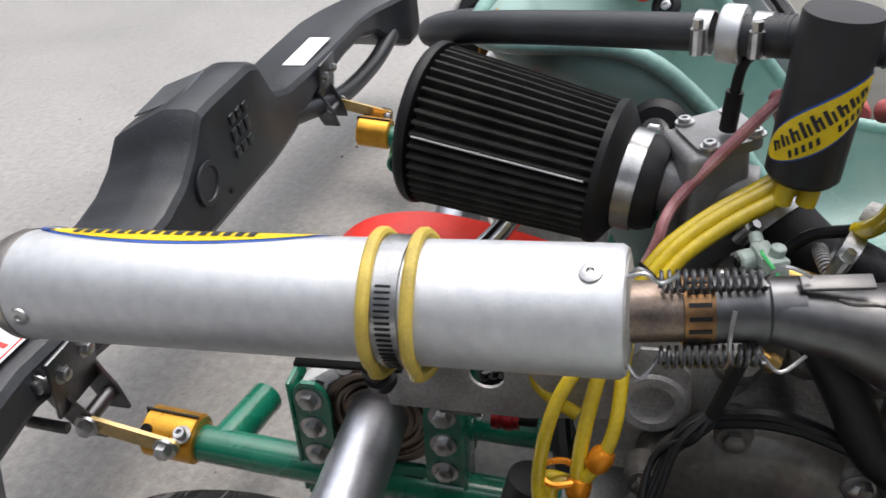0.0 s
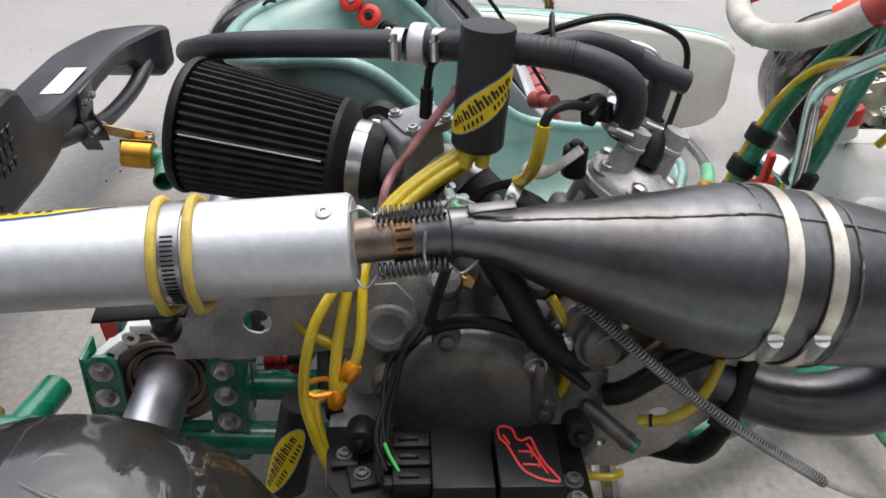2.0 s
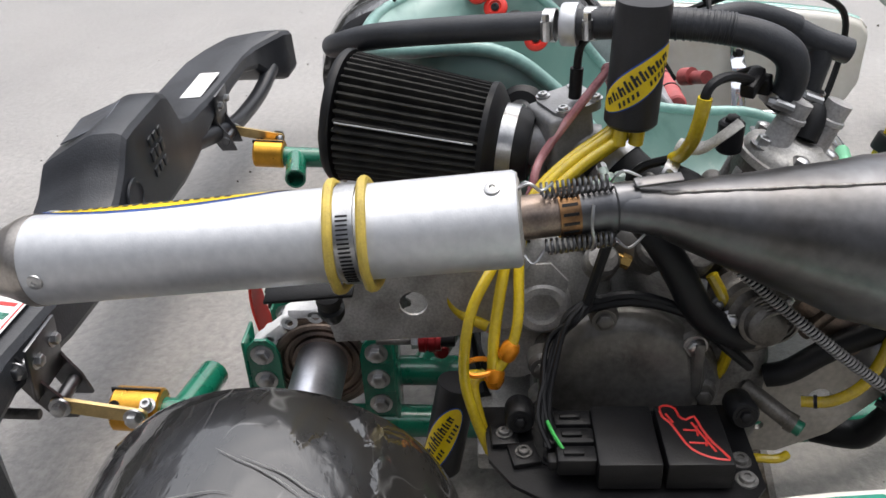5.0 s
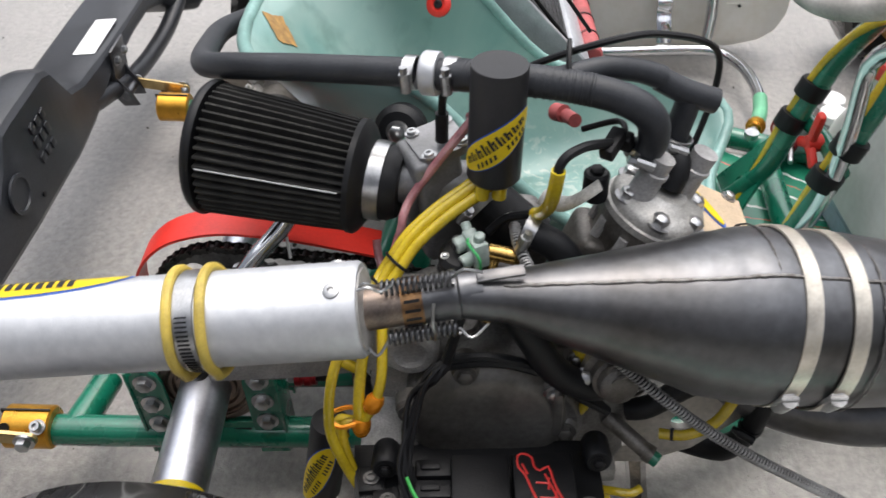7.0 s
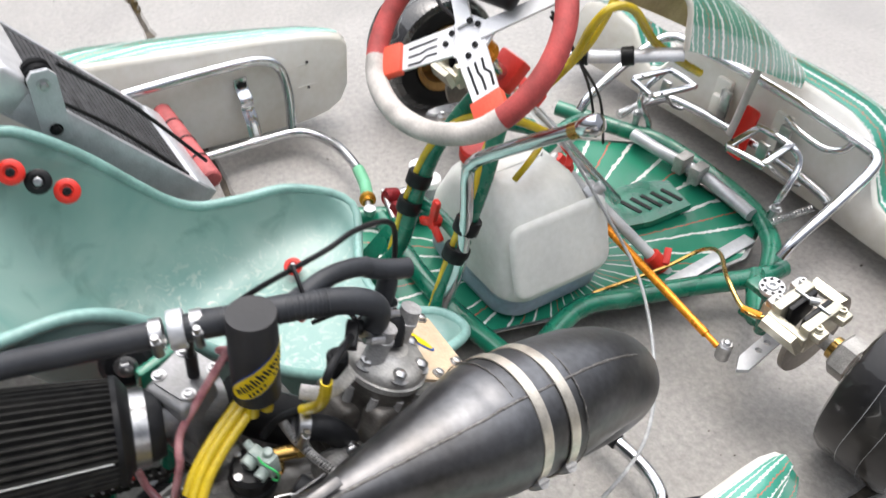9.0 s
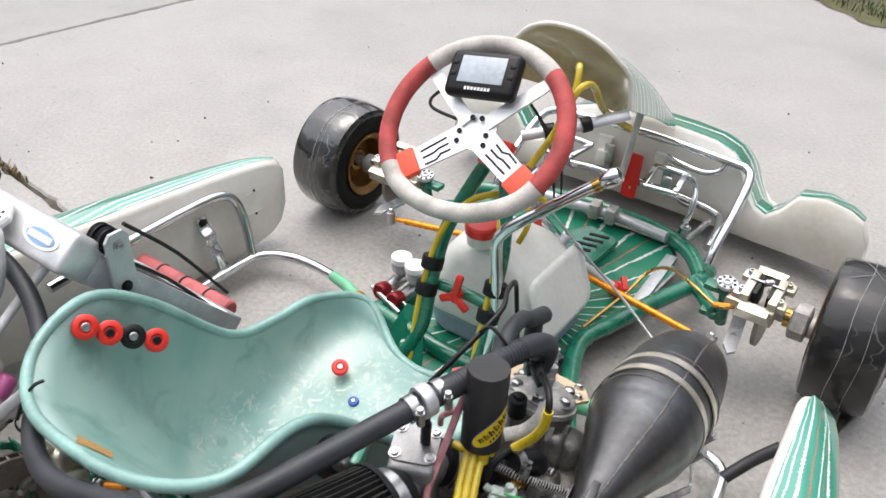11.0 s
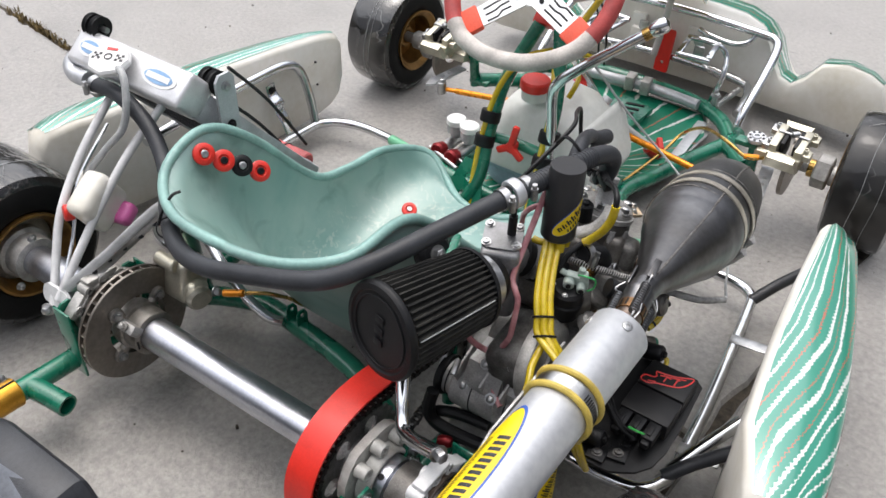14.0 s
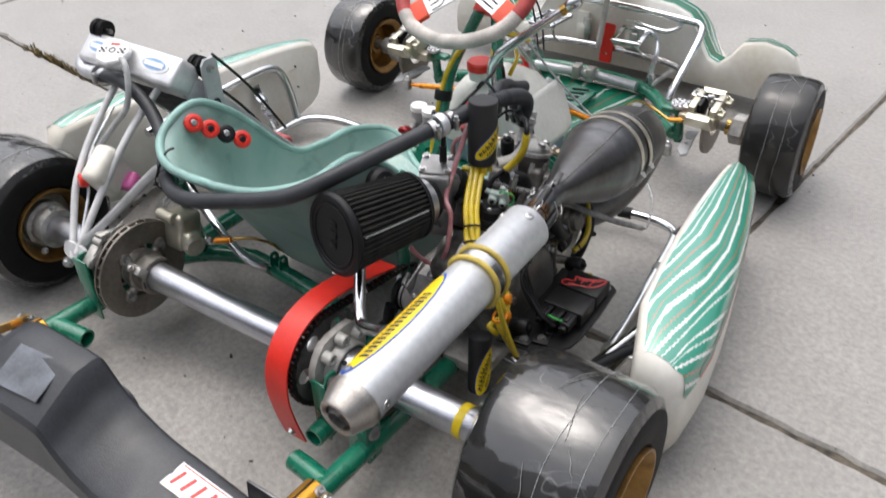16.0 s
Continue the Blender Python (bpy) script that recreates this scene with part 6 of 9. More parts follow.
CLUTCH = [(0.300, 0.312, 0.3342), (0.330, 0.314, 0.336), (0.368, 0.328, 0.330), (0.404, 0.367, 0.303), (0.442, 0.464, 0.230), (0.454, 0.584, 0.149), (0.432, 0.679, 0.100), (0.400, 0.765, 0.108), (0.322, 0.853, 0.112), (0.200, 0.935, 0.135), (0.107, 0.927, 0.210), (0.043, 0.882, 0.308), (0.02, 0.840, 0.36)]
part("clutch_cable", tube(CLUTCH, 0.0025, 10, 7), CLEAR, kart, "pale grey clutch cable, coil-wrapped at the engine")
part("coil_sleeve", tube(CLUTCH[:6], 0.0034, 10, 7), RUBBER, kart, "dark spring sleeve on the clutch cable")
cl = curve_points(CLUTCH[:6], 5)
for a, b in zip(cl, cl[1:]):
    part("coil_wrap", spring(a, b, 0.0042, 0.0009, max(2, round((b - a).length / 0.0032))), CASTD, kart, "grey spring coil")
part("lower_hose", tube([(0.372, 0.412, 0.176), (0.376, 0.430, 0.184), (0.367, 0.466, 0.201), (0.366, 0.510, 0.222)], 0.0105, 14, 6), RUBBER, kart, "black coolant hose low on the engine")
part("lower_hose", tube([(0.358, 0.545, 0.215), (0.362, 0.540, 0.190), (0.373, 0.533, 0.165), (0.368, 0.527, 0.125), (0.355, 0.515, 0.090), (0.335, 0.48, 0.080)], [0.0092, 0.0092, 0.0095, 0.010, 0.0135, 0.0135], 14, 6), RUBBER, kart, "black coolant hose low on the engine")
part("hose_band", hose_clamp((0.371, 0.530, 0.145), (0.1, 0.15, 1), 0.0102, 0.006), RUBBER, kart)
part("yellow_sleeve", tube([(0.388, 0.440, 0.160), (0.394, 0.462, 0.165), (0.392, 0.485, 0.178), (0.384, 0.500, 0.198), (0.376, 0.508, 0.218)], 0.0050, 12, 5), YELLOW, kart, "yellow sleeve on a hose")
part("cable_tie", lathe([(-0.0015, 0.0050), (-0.0015, 0.0060), (0.0015, 0.0060), (0.0015, 0.0050)], (0.391, 0.451, 0.162), (0.3, 0.9, 0.2), 16, closed=True), BLACK, kart)
part("drain_hose", tube([(0.378, 0.352, 0.285), (0.385, 0.364, 0.262), (0.386, 0.372, 0.225), (0.380, 0.370, 0.190), (0.372, 0.360, 0.165)], 0.0050, 10, 5), YELLOW, kart, "stained yellow drain hose behind the cover")
part("drain_hose", tube([(0.422, 0.374, 0.128), (0.430, 0.390, 0.136), (0.436, 0.408, 0.140), (0.432, 0.418, 0.141)], 0.0038, 10, 5), YELLOW, kart, "yellow drain hose")
part("drain_hose", tube([(0.428, 0.386, 0.134), (0.434, 0.392, 0.118), (0.430, 0.386, 0.090), (0.42, 0.38, 0.07)], 0.0036, 10, 5), YELLOW, kart, "yellow drain hose")
MOUNT = material("bare_alloy_plate", (0.52, 0.50, 0.46), 0.45, 0.45, 0.2, 14, bump=0.08, grain=0.1, second=(0.34, 0.31, 0.27))
part("engine_mount", plate([(-0.085, -0.035), (0.0, -0.042), (0.045, -0.020), (0.090, 0.030), (0.115, 0.085), (0.112, 0.112), (0.085, 0.100), (0.03, 0.060), (-0.04, 0.035), (-0.085, 0.02)], 0.006, Matrix.Translation((0.352, 0.44, 0.115)) @ YZ, holes=[(0.030, 0.022, 0.011), (-0.02, -0.010, 0.005)]), MOUNT, kart, "bare alloy engine mount plate")
part("engine_base", rbox((0.16, 0.25, 0.020), (0.300, 0.285, 0.082), edge=0.003), CAST, kart, "machined alloy engine mount")
# cylinder and head
CA = Vector((0.286, 0.392, 0.236))
CX = Vector((0.02, 0.36, 0.93)).normalized()
cyl = part("cylinder", join(lathe([(0, 0.050), (0.02, 0.048), (0.03, 0.041), (0.085, 0.041), (0.092, 0.044), (0.104, 0.044)], CA, CX, 36), rbox((0.092, 0.085, 0.045), (0.285, 0.402, 0.262), (-21, 0, 0), 0.012, 3),
                            rbox((0.030, 0.060, 0.060), (0.322, 0.412, 0.290), (-21, 0, 10), 0.010, 3), rbox((0.060, 0.030, 0.062), (0.286, 0.372, 0.292), (-21, 0, 0), 0.010, 3)), OILY, kart, "cast alloy cylinder")
for k in range(10):
    w = radians(36 * k)
    _, cs, cu = frame_of(CX)
    part("cylinder_stud", rod(CA + CX * 0.030 + 0.0425 * (math.cos(w) * cs + math.sin(w) * cu), CA + CX * 0.096 + 0.0425 * (math.cos(w) * cs + math.sin(w) * cu), 0.0046, seg=10), CASTD, cyl)
head_c = CA + CX * 0.104
head = part("cylinder_head", lathe([(0, 0.0425), (0.001, 0.0455), (0.007, 0.0455), (0.008, 0.043), (0.013, 0.0425), (0.018, 0.039), (0.021, 0.034), (0.024, 0.022), (0.028, 0.018), (0.028, 0.0)], head_c, CX, 44), CAST, kart, "cast alloy cylinder head with domed nuts")
hd, hs, hu = frame_of(CX)
for k in range(6):
    a = radians(60 * k + 12)
    part("head_nut", bolt(head_c + CX * 0.015 + 0.0345 * (math.cos(a) * hs + math.sin(a) * hu), CX, 0.0075, 0.008), STEEL, head)
part("spark_plug_cap", tube([head_c + CX * 0.03, head_c + CX * 0.05 + Vector((-0.01, 0, 0)), head_c + CX * 0.062 + Vector((-0.03, -0.012, 0))], 0.011, 12, 5), RUBBER, head)
for o, h in ((Vector((0.006, -0.022, 0.008)), 0.045), (Vector((-0.012, 0.016, -0.006)), 0.050)):
    part("water_neck", lathe([(0, 0.015), (0.006, 0.012), (h * 0.6, 0.011), (h * 0.62, 0.0125), (h * 0.7, 0.0125), (h * 0.72, 0.011), (h, 0.011)], head_c + o + CX * 0.016, CX, 20), CASTD, head, "alloy water neck")
part("gasket_plate", plate([(-0.055, -0.03), (0.045, -0.045), (0.060, 0.02), (0.04, 0.055), (-0.04, 0.06)], 0.004, Matrix.Translation((0.268, 0.470, 0.318)) @ Matrix.Rotation(radians(-24), 4, "X")), material("tan_heat_plate", (0.62, 0.48, 0.33), 0.5, 0.1), kart, "tan heat plate with an oval decal")
for dx, dy in ((-0.04, 0.048), (0.035, 0.045), (0.048, 0.01)):
    part("plate_bolt", bolt(Matrix.Translation((0.268, 0.470, 0.318)) @ Matrix.Rotation(radians(-24), 4, "X") @ Vector((dx, dy, 0.004)), (0, 0.4, 0.9), 0.005, 0.004), STEEL, kart)
part("decal_border", plate(oval(0.013, 0.052), 0.0008, Matrix.Translation((0.259, 0.487, 0.3153)) @ Matrix.Rotation(radians(-24), 4, "X") @ Matrix.Rotation(radians(-62), 4, "Z")), BLUEPRINT, kart)
part("decal_field", plate(oval(0.0095, 0.046), 0.0008, Matrix.Translation((0.259, 0.4873, 0.3162)) @ Matrix.Rotation(radians(-24), 4, "X") @ Matrix.Rotation(radians(-62), 4, "Z")), YELPRINT, kart)
for x, y, z, sx, sy, sz in ((0.345, 0.345, 0.29, 0.03, 0.06, 0.05), (0.25, 0.315, 0.275, 0.07, 0.05, 0.07), (0.335, 0.42, 0.275, 0.035, 0.05, 0.07)):
    part("casting_lug", rbox((sx, sy, sz), (x, y, z), (-18, 8, 10), 0.012, 3), CASE, kart)
part("exhaust_flange", join(rod((0.318, 0.452, 0.232), (0.338, 0.500, 0.192), 0.029), rbox((0.07, 0.012, 0.055), (0.322, 0.462, 0.224), (-40, 0, 0), 0.004)), RUSTY, kart)
part("stay_lever", tube([(0.296, 0.334, 0.362), (0.312, 0.350, 0.366), (0.322, 0.362, 0.380), (0.322, 0.376, 0.392)], 0.0075, 10, 4, flat=0.3), CAST, kart, "bent flat alloy can bracket")
part("stay_bolt", join(rod((0.285, 0.380, 0.350), (0.285, 0.380, 0.378), 0.011, edge=0.002), bolt((0.285, 0.380, 0.376), (0.2, 0, 1), 0.006, 0.005)), RUBBER, kart)
# carburettor
part("carburettor", join(rbox((0.050, 0.044, 0.092), (0.240, 0.244, 0.334), (8, 0, 24), 0.006, 3), rbox((0.040, 0.040, 0.060), (0.243, 0.244, 0.292), (8, 0, 24), 0.010, 3), rbox((0.014, 0.012, 0.030), (0.252, 0.222, 0.318), (8, 0, 24), 0.003), rod((0.252, 0.226, 0.288), (0.254, 0.219, 0.287), 0.007, seg=6), rod((0.236, 0.222, 0.300), (0.235, 0.213, 0.300), 0.0055), rod((0.24, 0.205, 0.345), (0.246, 0.275, 0.338), 0.022)), CARB, kart, "alloy slide carburettor")
ct = part("carburettor_top", plate(rounded(0.050, 0.046, 0.010), 0.008, pose(0.238, 0.248, 0.376, 8, 0, 24)), CARB, kart, "carburettor top plate with screws")
for dx, dy in ((-0.019, -0.016), (0.019, -0.016), (-0.019, 0.016), (0.019, 0.016)):
    part("bolt", bolt((0.238 + dx * 0.91 - dy * 0.41, 0.248 + dy * 0.91 + dx * 0.41, 0.384 + dy * 0.14), (0, -0.14, 1), 0.0045, 0.003, True, True), STEEL, ct)
part("throttle_boot", join(tube([(0.2475, 0.252, 0.388), (0.2475, 0.253, 0.415)], 0.0058, 12, 2), tube([(0.2475, 0.253, 0.413), (0.249, 0.256, 0.436), (0.258, 0.270, 0.450)], 0.0036, 10, 4)), RUBBER, kart, "black throttle cable boot")
part("manifold", tube([(0.246, 0.275, 0.338), (0.262, 0.302, 0.315), (0.275, 0.33, 0.295)], 0.026, 18, 5), RUBBER, kart, "rubber intake manifold")
part("manifold_clamp", hose_clamp((0.254, 0.289, 0.327), (0.5, 0.6, -0.5), 0.0262), STEEL, kart)
part("engine_hose", tube([(0.318, 0.318, 0.345), (0.330, 0.345, 0.335), (0.33, 0.365, 0.30)], 0.013, 14, 5), RUBBER, kart)
part("hose_band", hose_clamp((0.320, 0.322, 0.345), (0.3, 0.8, -0.3), 0.0132), STEEL, kart)
part("brass_valve", join(rod((0.3262, 0.288, 0.3300), (0.3300, 0.314, 0.3250), 0.0072, seg=18, edge=0.001), rod((0.3294, 0.310, 0.3258), (0.3306, 0.319, 0.3240), 0.0090, seg=6, edge=0.0008), rod((0.327, 0.294, 0.329), (0.333, 0.290, 0.312), 0.0055)), BRASS, kart, "polished brass valve")
part("brass_elbow", join(rod((0.356, 0.264, 0.299), (0.362, 0.284, 0.290), 0.0048, edge=0.0008), rod((0.3615, 0.282, 0.291), (0.363, 0.289, 0.288), 0.0062, seg=6)), BRASS, kart)
VERD = material("verdigris", (0.42, 0.47, 0.44), 0.6, 0.3, 0.3, 120, bump=0.4, second=(0.24, 0.30, 0.27))
tap = part("petcock", join(rbox((0.026, 0.012, 0.014), (0.331, 0.277, 0.341), (4, 10, 24), 0.002), rbox((0.011, 0.013, 0.022), (0.341, 0.281, 0.340), (0, -8, 24), 0.002), rod((0.325, 0.272, 0.340), (0.3295, 0.261, 0.3385), 0.0072, edge=0.0012),
                           rod((0.340, 0.276, 0.336), (0.345, 0.266, 0.334), 0.0058, edge=0.001), rod((0.320, 0.272, 0.346), (0.313, 0.270, 0.350), 0.0042, edge=0.0008), rod((0.336, 0.280, 0.346), (0.337, 0.281, 0.357), 0.0046, edge=0.0008)), VERD, kart, "corroded alloy tap with open ports")
for a, b in (((0.3292, 0.2615, 0.3386), (0.3300, 0.2596, 0.3384)), ((0.3447, 0.2668, 0.3342), (0.3454, 0.2650, 0.3338))):
    part("port", rod(a, b, 0.0034, seg=12), BLACK, tap)
part("green_wire", tube([(0.336, 0.272, 0.352), (0.346, 0.272, 0.355), (0.356, 0.280, 0.348), (0.355, 0.281, 0.334), (0.348, 0.278, 0.328)], 0.0012, 6, 4), material("green_lead", (0.05, 0.40, 0.12), 0.4), kart)
fuel_pump = part("fuel_pump", lathe([(0, 0.019), (0.002, 0.0215), (0.020, 0.0215), (0.022, 0.0235), (0.027, 0.0235), (0.029, 0.0215), (0.043, 0.021), (0.047, 0.017), (0.048, 0.0)], (0.322, 0.270, 0.284), (0.10, -0.05, 1), 28), BLACK, kart, "black round diaphragm pump")
for a in (20, 110, 200, 290):
    part("bolt", bolt((0.325 + 0.0165 * math.cos(radians(a)), 0.268 + 0.0165 * math.sin(radians(a)), 0.329), (0.10, -0.05, 1), 0.0026, 0.002), STEEL, fuel_pump)
part("starter_motor", join(lathe([(0, 0.018), (0.01, 0.025), (0.06, 0.025), (0.066, 0.018)], (0.318, 0.262, 0.298), (0.2, 0.9, -0.25), 24)), COVER, kart, "dark starter housing")
for x, y, z, r in ((0.345, 0.31, 0.285, 0.016), (0.365, 0.34, 0.29, 0.014), (0.36, 0.265, 0.285, 0.015), (0.31, 0.24, 0.27, 0.02)):
    part("engine_cap", lathe([(0, r), (0.012, r), (0.016, r * 0.8), (0.018, 0.0)], (x, y, z), (0.6, 0.1, 0.8), 18), CASE, kart)
for x, y, z in ((0.352, 0.20, 0.285), (0.405, 0.20, 0.150), (0.40, 0.365, 0.255), (0.345, 0.36, 0.31), (0.30, 0.19, 0.235)):
    part("engine_bolt", bolt((x, y, z), (0.8, -0.1, 0.5), 0.006, 0.006), STEEL, kart)

# ---- catch cans, yellow hoses ----
def can(base, axis, r, h, decal_up, label, turn=(0.74, 0.67)):
    tc, ts = turn
    a, d = Vector(base), Vector(axis).normalized()
    c = part("catch_can", lathe([(0, r * 0.9), (0.003, r), (h - 0.002, r), (h, r * 0.97), (h, r * 0.9), (h - 0.001, 0.0)], a, d, 44), CANBLK, kart, label)
    mid = a + d * h * 0.42
    u = Vector(decal_up)

    def band(w, hgt, lift, m, name, lab=""):
        pts = []
        for x, y in oval(w, hgt, 40):
            pts.append((x * tc - y * ts, x * ts + y * tc))
        part(name, wrap_decal([(b_, a_) for a_, b_ in pts], mid, d, r, u, lift, 0.003), m, c, lab)
    band(0.084, 0.027, 0.0004, BLUEPRINT, "decal_border")
    band(0.082, 0.0245, 0.0008, YELPRINT, "decal_field", "yellow oval decal")

    def bar(x0, y0, w, h, lean=0.14):
        q = [(x0, y0), (x0 + w, y0), (x0 + w + lean * h, y0 + h), (x0 + lean * h, y0 + h)]
        q = [(x * tc - y * ts, x * ts + y * tc) for x, y in q]
        part("decal_bar", wrap_decal([(b_, a_) for a_, b_ in q], mid, d, r, u, 0.0012, 0.003), BLKPRINT, c)
    for k in range(9):
        hgt = 0.0105 - 0.0009 * abs(k - 4) ** 1.2
        x0 = -0.0325 + 0.0072 * k
        bar(x0, -0.0015, 0.0024, hgt)
        bar(x0 + 0.0036, -0.0015, 0.0018, hgt * 0.75)
        if k % 2 == 0:
            bar(x0 + 0.001, hgt * 0.35, 0.0052, 0.0016)
    for k in range(12):
        if k not in (5, 6):
            bar(-0.025 + 0.0043 * k, -0.0085, 0.0022, 0.0042, 0.4)
    return c


can((0.290, 0.2943, 0.380), (0.0, 0.043, 1), 0.0222, 0.1025, (0.97, -0.05, 0.0), "black cylindrical catch can with a yellow oval decal")
can((0.392, 0.126, 0.088), (-0.10, 0.20, 0.97), 0.0178, 0.095, (0.88, -0.42, 0.0), "second black catch can hanging by the bearing", (0.26, 0.966))
for k, (dx, dy, c) in enumerate(((0.010, -0.008, 0), (0.010, 0.006, 1), (-0.006, 0.008, 2))):
    part("can_spout", rod((0.290 + dx, 0.292 + dy, 0.366), (0.290 + dx, 0.294 + dy, 0.382), 0.0062), YELLOW, kart, "short yellow spout under the can")
HR = 0.0046
BUNDLE = [(0.2900, 0.2930, 0.383), (0.2913, 0.2801, 0.3697), (0.302, 0.252, 0.354), (0.3142, 0.2271, 0.3367), (0.3251, 0.2121, 0.3203), (0.336, 0.199, 0.304)]


def yellow(pts, o=None, r=HR, label="glossy yellow overflow hose"):
    start = [(x + o[0], y + o[1], z + o[2]) for x, y, z in BUNDLE] if o else []
    part("yellow_hose", tube(start + pts, [0.0046] * len(start) + [r] * len(pts), 12, 6), YELLOW, kart, label)


yellow([(0.369, 0.178, 0.292), (0.397, 0.159, 0.265), (0.417, 0.152, 0.221), (0.425, 0.160, 0.180), (0.430, 0.172, 0.145)], (-0.0066, -0.0044, 0.0))
yellow([(0.362, 0.188, 0.290), (0.388, 0.179, 0.250), (0.402, 0.176, 0.225), (0.408, 0.176, 0.208)], (0.0, 0.0, 0.003), 0.005)
yellow([(0.360, 0.199, 0.288), (0.389, 0.197, 0.252), (0.402, 0.190, 0.230), (0.408, 0.178, 0.212)], (0.0066, 0.0044, 0.0))
yellow([(0.408, 0.176, 0.203), (0.402, 0.168, 0.204), (0.406, 0.160, 0.200), (0.414, 0.161, 0.185), (0.424, 0.168, 0.158), (0.430, 0.174, 0.142)])
yellow([(0.398, 0.172, 0.200), (0.392, 0.156, 0.196), (0.398, 0.156, 0.190), (0.402, 0.160, 0.182)])
yellow([(0.338, 0.170, 0.278), (0.346, 0.150, 0.268), (0.348, 0.138, 0.250), (0.350, 0.148, 0.232), (0.358, 0.172, 0.222)], (-0.001, 0.003, -0.008), 0.005, "looped yellow hose")
part("yellow_hose", tube([(0.288, 0.296, 0.382), (0.282, 0.290, 0.370), (0.272, 0.288, 0.364), (0.260, 0.290, 0.362)], 0.0048, 12, 5), YELLOW, kart, "stained yellow hose stub under the can")
part("hose_bulb", lathe([(0, 0.006), (0.004, 0.008), (0.012, 0.008), (0.016, 0.006)], (0.400, 0.193, 0.236), (0.25, -0.45, -0.75), 18), ORANGE, kart, "orange hose joint")
part("hose_bulb", lathe([(0, 0.006), (0.004, 0.0082), (0.012, 0.0082), (0.018, 0.006)], (0.407, 0.178, 0.216), (0.1, -0.1, -0.95), 18), ORANGE, kart, "orange hose joint")
part("hose_tie", tube([(0.402, 0.150, 0.215), (0.414, 0.160, 0.213), (0.408, 0.178, 0.215), (0.396, 0.168, 0.217)], 0.0022, 6, 4, closed=True), ORANGE, kart, "orange hose tie")
for c in ((0.3251, 0.2121, 0.3190), (0.336, 0.199, 0.3025)):
    TD = Vector((0.45, -0.65, -0.62)).normalized()
    TS = (Vector((0.833, 0.553, 0)) - TD * TD.dot(Vector((0.833, 0.553, 0)))).normalized()
    part("zip_tie", tube([Vector(c) + math.cos(a) * TS * 0.0136 + math.sin(a) * TD.cross(TS) * 0.0086 for a in (2 * math.pi * k / 20 for k in range(20))], 0.0015, 6, 1, closed=True), BLACK, kart, "black cable tie round the hoses")
part("pink_hose", tube([(0.266, 0.300, 0.440), (0.268, 0.284, 0.428), (0.269, 0.252, 0.386), (0.2696, 0.226, 0.348), (0.280, 0.217, 0.334), (0.286, 0.214, 0.322), (0.288, 0.204, 0.290), (0.286, 0.200, 0.268), (0.270, 0.199, 0.232)], 0.0040, 10, 6), PINK, kart, "translucent pink breather hose")
part("pink_hose", tube([(0.268, 0.199, 0.228), (0.270, 0.192, 0.205), (0.282, 0.180, 0.185), (0.300, 0.170, 0.175)], 0.0040, 10, 6), PINK, kart, "translucent pink breather hose")
part("pink_hose", tube([(0.268, 0.199, 0.230), (0.254, 0.192, 0.238), (0.240, 0.186, 0.248), (0.228, 0.184, 0.262)], 0.0040, 10, 6), PINK, kart, "translucent pink breather hose")
part("pink_hose", tube([(0.266, 0.289, 0.420), (0.258, 0.276, 0.418), (0.246, 0.282, 0.400), (0.240, 0.290, 0.380)], 0.0036, 10, 5), PINK, kart, "translucent pink breather hose")
part("hose_tee", join(rod((0.2645, 0.1985, 0.222), (0.272, 0.1995, 0.240), 0.0050), rod((0.268, 0.199, 0.230), (0.260, 0.195, 0.234), 0.0046)), CLEAR, kart)
part("sensor_sleeve", tube([(0.313, 0.327, 0.357), (0.320, 0.332, 0.364), (0.332, 0.336, 0.380), (0.340, 0.338, 0.400), (0.342, 0.340, 0.421)], 0.0058, 12, 5), YELLOW, kart, "yellow sleeve over a sensor lead")
part("sensor_lead", tube([(0.302, 0.290, 0.330), (0.303, 0.305, 0.346), (0.311, 0.325, 0.356), (0.320, 0.332, 0.3645), (0.332, 0.336, 0.3805), (0.340, 0.338, 0.4005), (0.341, 0.342, 0.428), (0.328, 0.360, 0.432), (0.306, 0.385, 0.420)], 0.0040, 10, 5), RUBBER, kart)
part("sensor_lead", tube([(0.300, 0.390, 0.416), (0.288, 0.398, 0.420), (0.272, 0.394, 0.418), (0.255, 0.37, 0.40)], 0.0026, 8, 5), BLACK, kart)
part("sensor_plug", join(rbox((0.012, 0.026, 0.013), (0.304, 0.386, 0.418), (20, 0, 55), 0.002), rbox((0.016, 0.011, 0.016), (0.291, 0.397, 0.412), (20, 0, 55), 0.002)), BLACK, kart, "black sensor plug")
part("red_clip", join(rod((0.225, 0.36, 0.395), (0.245, 0.365, 0.402), 0.006), rod((0.214, 0.352, 0.392), (0.224, 0.358, 0.396), 0.008)), PINKRED, kart, "dull red hose clip")

